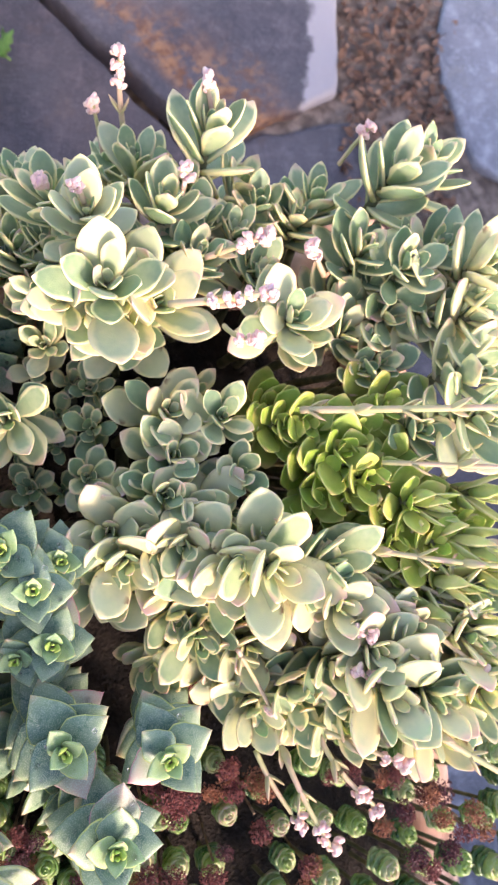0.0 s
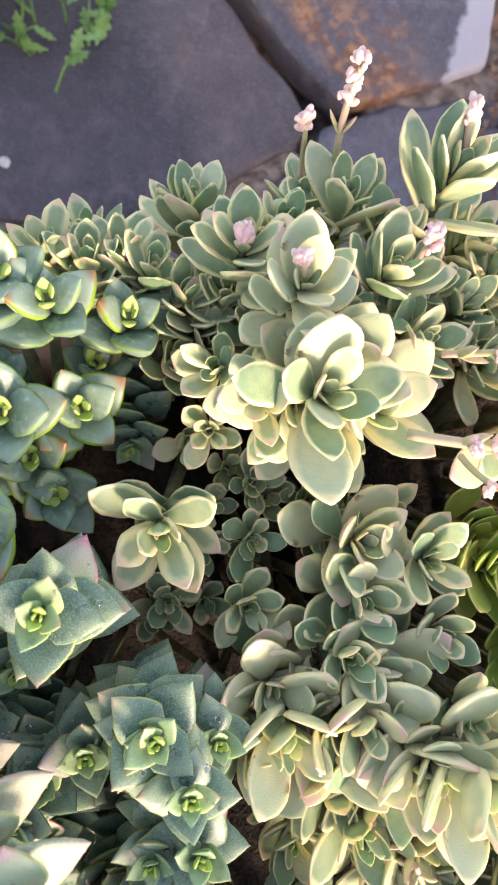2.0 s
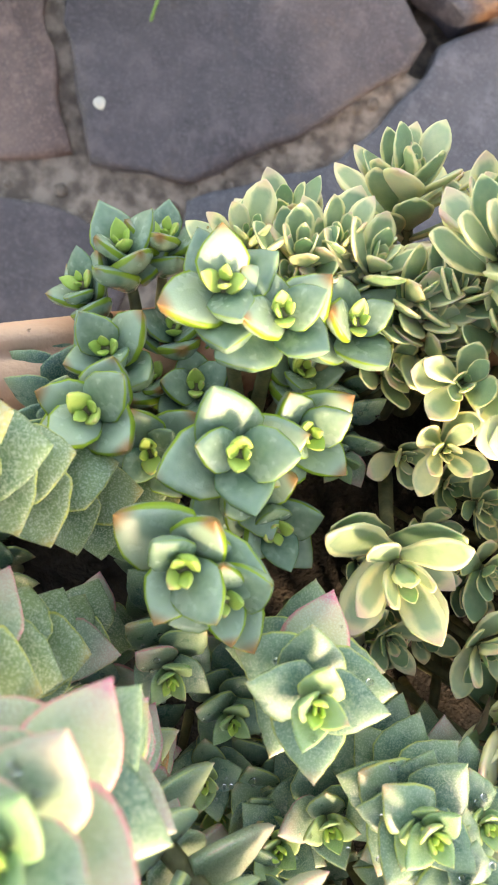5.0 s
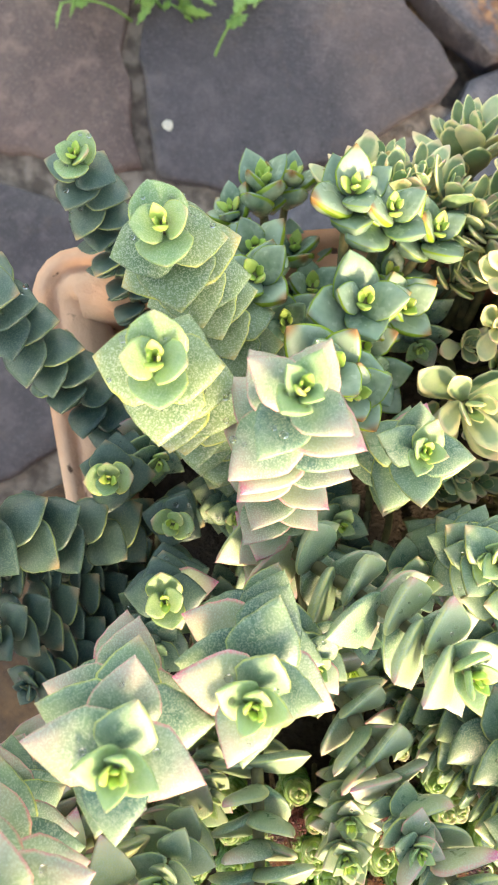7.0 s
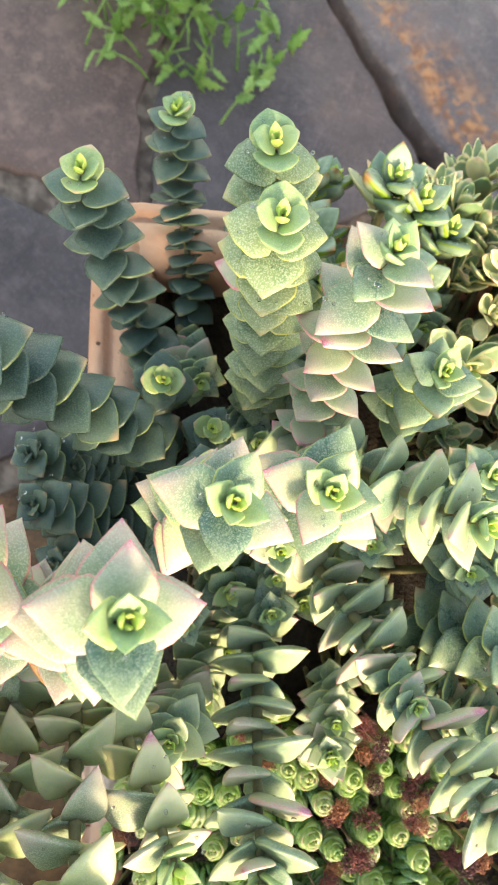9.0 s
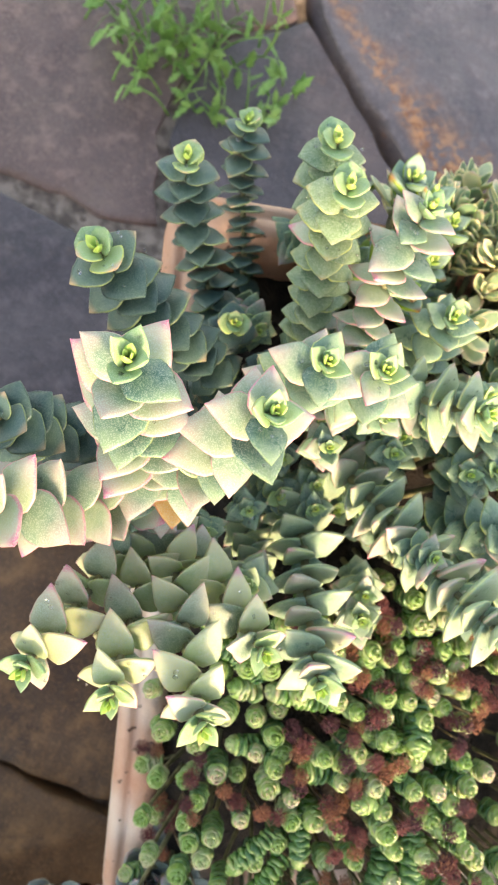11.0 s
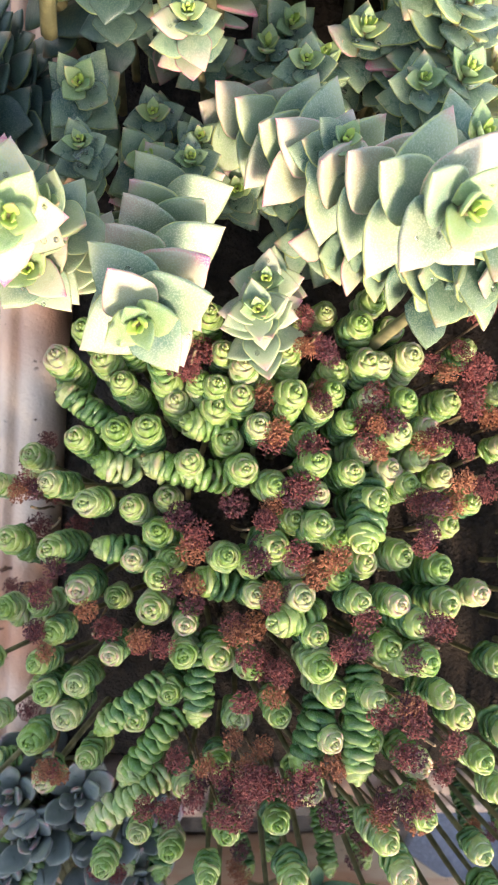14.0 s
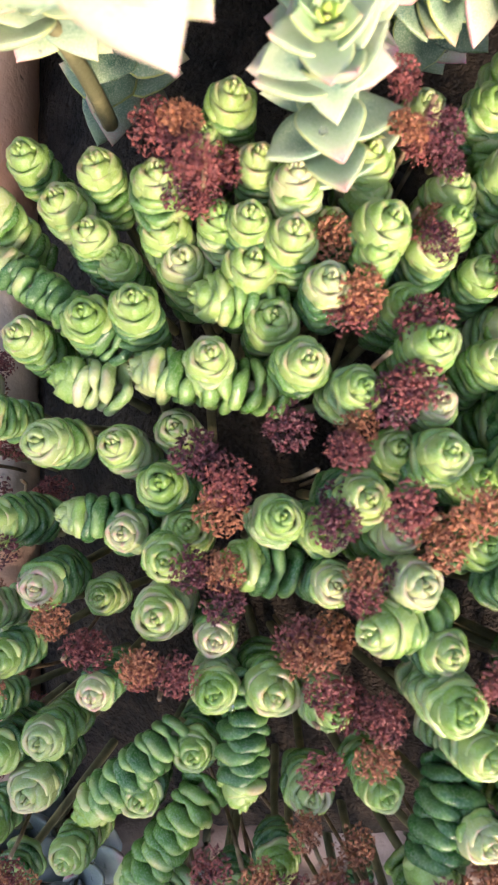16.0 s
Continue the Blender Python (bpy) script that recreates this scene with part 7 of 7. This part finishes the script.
leafy_rosette((0.128, -0.420, 0.300), (0.157, -0.478, 0.112), 0.90, STRAP, 4, 0.5, 472, "strap_leaved_succulent", "dark green succulent with long smooth strap leaves", "grey succulents in the low trough", 1.0, 1.3)

# ---- shoots that fill the gaps lower down ----
def free(p, near):
    return all((p.x - q.x) ** 2 + (p.y - q.y) ** 2 > near * near for q in TIPS)


fill = random.Random(77)
for i in range(1100):
    u, v = fill.uniform(0.008, 0.380), fill.uniform(0.015, 0.492)
    if v < 0.27 and not 0.03 < u < 0.365:
        continue
    p = in_box(u, v)
    if (u > 0.168 and v < 0.215) or (u > 0.10 and v < 0.03):
        if free(p, 0.0235):
            p.z = 0.466 + fill.uniform(-0.012, 0.012)
            b = Vector((p.x + fill.uniform(-0.01, 0.01), p.y + fill.uniform(-0.01, 0.01), soil_height(p.x, p.y)))
            leafy_rosette(p, b, fill.uniform(0.65, 0.9), VARI, 6, 0.5, 500 + i, "variegated_succulent", "small grey-green succulent rosette with cream leaf margins", VG)
    elif 0.09 < u < 0.165 and v < 0.10:
        if free(p, 0.019):
            p.z = 0.475 + fill.uniform(-0.012, 0.010)
            leafy_rosette(p, (p.x, p.y, soil_height(p.x, p.y)), fill.uniform(0.75, 0.95), EDGED, 5, 0.5, 500 + i, "lime_edged_succulent", "dark green succulent rosette with lime and red leaf edges", "lime-edged succulents", 0.76, 1.7, YOUNG)
    elif v < 0.255 and 0.040 < u < 0.20 and v > 0.03 and not (-0.10 < p.x < -0.03 and -0.03 < p.y < 0.03):
        if free(p, 0.0165):
            p.z = 0.478 + fill.uniform(-0.015, 0.020)
            b = p - ALONG * fill.uniform(0.02, 0.05) + ACROSS * fill.uniform(-0.015, 0.015)
            stacked_stem(p, (b.x, b.y, soil_height(b.x, b.y)), fill.uniform(0.72, 0.95), 8, 0.1, 0.3, None, 500 + i, 1.05, form="pointed")
    elif v > 0.17 and free(p, 0.0143):
        p.z = min(0.452 + 0.27 * (p.x - 0.07) + 0.34 * (p.y + 0.23), 0.455) + fill.uniform(-0.010, 0.004)
        lean = (ACROSS * (u - 0.17) * 1.2 + ALONG * (v - 0.33) * 1.4) * 0.20
        b = p - lean
        necklace_stem(p, (b.x, b.y, soil_height(b.x, b.y)), fill.uniform(0.78, 1.02), 5, 0.35, 500 + i)
        if fill.random() < 0.02:
            dry_flower((p.x + 0.008, p.y, p.z + 0.006), fill.uniform(0.8, 1.2), i)

# stems and dried heads that lean on the side rim
for i in range(11):
    v = 0.285 + 0.0175 * i + fill.uniform(-0.004, 0.004)
    p, b = in_box(fill.uniform(0.006, 0.034), v), in_box(0.062, v + fill.uniform(-0.01, 0.01))
    p.z = rim_height(v) + fill.uniform(0.008, 0.030)
    if i % 2:
        necklace_stem(p, (b.x, b.y, soil_height(b.x, b.y)), fill.uniform(0.8, 1.0), 6, 0.25, 950 + i)
    else:
        dry_flower(p + Vector((0.006, 0, 0.006)), fill.uniform(0.9, 1.3), 950 + i)

# stems that trail over the near rim
for i in range(17):
    u, v = 0.015 + 0.0215 * i + fill.uniform(-0.006, 0.006), 0.492 + fill.uniform(-0.014, 0.022)
    p, b = in_box(u, v), in_box(min(max(u, 0.05), 0.34) + fill.uniform(-0.015, 0.015), 0.458)
    p.z = rim_height(v) + fill.uniform(0.008, 0.035)
    necklace_stem(p, (b.x, b.y, soil_height(b.x, b.y)), fill.uniform(0.9, 1.1), 10, 0.15, 900 + i)
    if i % 3 == 0:
        dry_flower((p.x - 0.012, p.y + 0.01, p.z + 0.02), fill.uniform(0.9, 1.2), i)

# ---- around the planter ----
def toothed(s):
    return lance(s) * (0.42 + 0.58 * abs(math.sin(3.6 * math.pi * s)) ** 0.7)


WEED = [leaf_mesh("leaf", M_WEED, 0.058, 0.010, 0.0012, lance, 0.2, 0.20, 1.0, 8, 6, 95), leaf_mesh("leaf", M_WEED, 0.052, 0.026, 0.0012, toothed, 0.15, -0.15, 1.0, 20, 6, 96), leaf_mesh("leaf", M_WEED, 0.044, 0.022, 0.0012, toothed, 0.15, 0.10, 1.0, 20, 6, 97)]


def weed_clump(at, count, spread, seed, high=1.0):
    rng = random.Random(seed)
    ob = thing("weed", at, "green weed with narrow toothed leaves growing from the joint", "weed", "weeds in the paving")
    for i in range(count):
        a = rng.uniform(0, 360)
        p = Vector(at) + Vector((rng.gauss(0, 1) * spread, rng.gauss(0, 1) * spread * 0.7, 0))
        d = Vector((math.cos(radians(a)) * 0.7, math.sin(radians(a)) * 0.7, 0.8)).normalized()
        tip = p + d * rng.uniform(0.04, 0.12) * high
        pts = bezier(p, tip, (d + Vector((0, 0, -0.5))).normalized(), 0.4, 8)
        part("stem", tube("stem", pts, 0.0019, 0.0010, M_WEED, 5), ob)
        for k in range(3):
            q, ax = back_from_tip(pts, 0.003 + 0.016 * k)
            if q is None:
                break
            part("leaf", WEED[0 if rng.random() < 0.22 else 1 + rng.randrange(2)], ob, "", leaf_pose(q, ax, rng.uniform(0, 360), rng.uniform(5, 50), rng.uniform(0.40, 0.85)))
    return ob


weed_clump((-0.285, 0.540, GROUND + 0.004), 46, 0.082, 5)
weed_clump((-0.37, 0.50, GROUND + 0.004), 12, 0.030, 6)
weed_clump((-0.245, 0.475, GROUND + 0.004), 8, 0.022, 7, 0.7)


def pebble(at, size, seed, mat, label):
    rng = random.Random(seed)
    bm = bmesh.new()
    bmesh.ops.create_icosphere(bm, subdivisions=2, radius=size)
    for v in bm.verts:
        v.co *= 1 + 0.25 * noise.noise(v.co * (1.2 / size) + Vector((seed, 0, 0)))
        v.co.z *= 0.6
    me = bpy.data.meshes.new("pebble")
    bm.to_mesh(me)
    bm.free()
    me.materials.append(mat)
    me.polygons.foreach_set("use_smooth", [True] * len(me.polygons))
    ob = new("pebble", me)
    ob.matrix_basis = pose(at[0], at[1], at[2] + size * 0.45, 0, 0, rng.uniform(0, 360))
    return tagged(ob, label, "pebble", "pebbles on the paving")


pebble((-0.215, 0.327, GROUND + 0.008), 0.007, 1, M_PEBBLE, "small white pebble on the slate")
grit = random.Random(21)
for i in range(32):
    x = -0.33 + 0.43 * (i + grit.random()) / 32
    y = 0.222 + grit.uniform(-0.02, 0.02) if x < -0.13 else 0.232 + (x + 0.13) * 0.93 + grit.uniform(-0.012, 0.012)
    pebble((x, y, GROUND - 0.006), grit.uniform(0.0025, 0.008), 40 + i, M_SAND, "small sandy pebble in the joint")


def litter():
    """Dead leaves and chips strewn over the bare patch."""
    rng = random.Random(8)
    verts, faces = [], []
    for _ in range(1600):
        x, y = rng.uniform(0.315, 0.50), rng.uniform(0.36, 1.0)
        k, o = rng.uniform(0.003, 0.011), len(verts)
        m = Matrix.Translation((x + 0.10 * (0.7 - y), y, GROUND + rng.uniform(-0.004, 0.010))) @ pose(0, 0, 0, rng.uniform(-35, 35), rng.uniform(-35, 35), rng.uniform(0, 360))
        for q in ((-1, 0, 0), (-0.3, -0.5, 0.15), (0.5, -0.4, 0.1), (1, 0, 0.1), (0.4, 0.45, 0.12), (-0.4, 0.4, 0.2), (0, 0, -0.1)):
            verts.append(tuple(m @ (Vector(q) * k)))
        for f in ((0, 1, 6), (1, 2, 6), (2, 3, 6), (3, 4, 6), (4, 5, 6), (5, 0, 6)):
            faces.append(tuple(o + a for a in f))
    return mesh_of("leaf_litter", verts, faces, M_LITTER, False)


tagged(new("leaf_litter", litter()), "brown dead leaves and bark chips on bare soil", "leaf litter", kind="stuff")
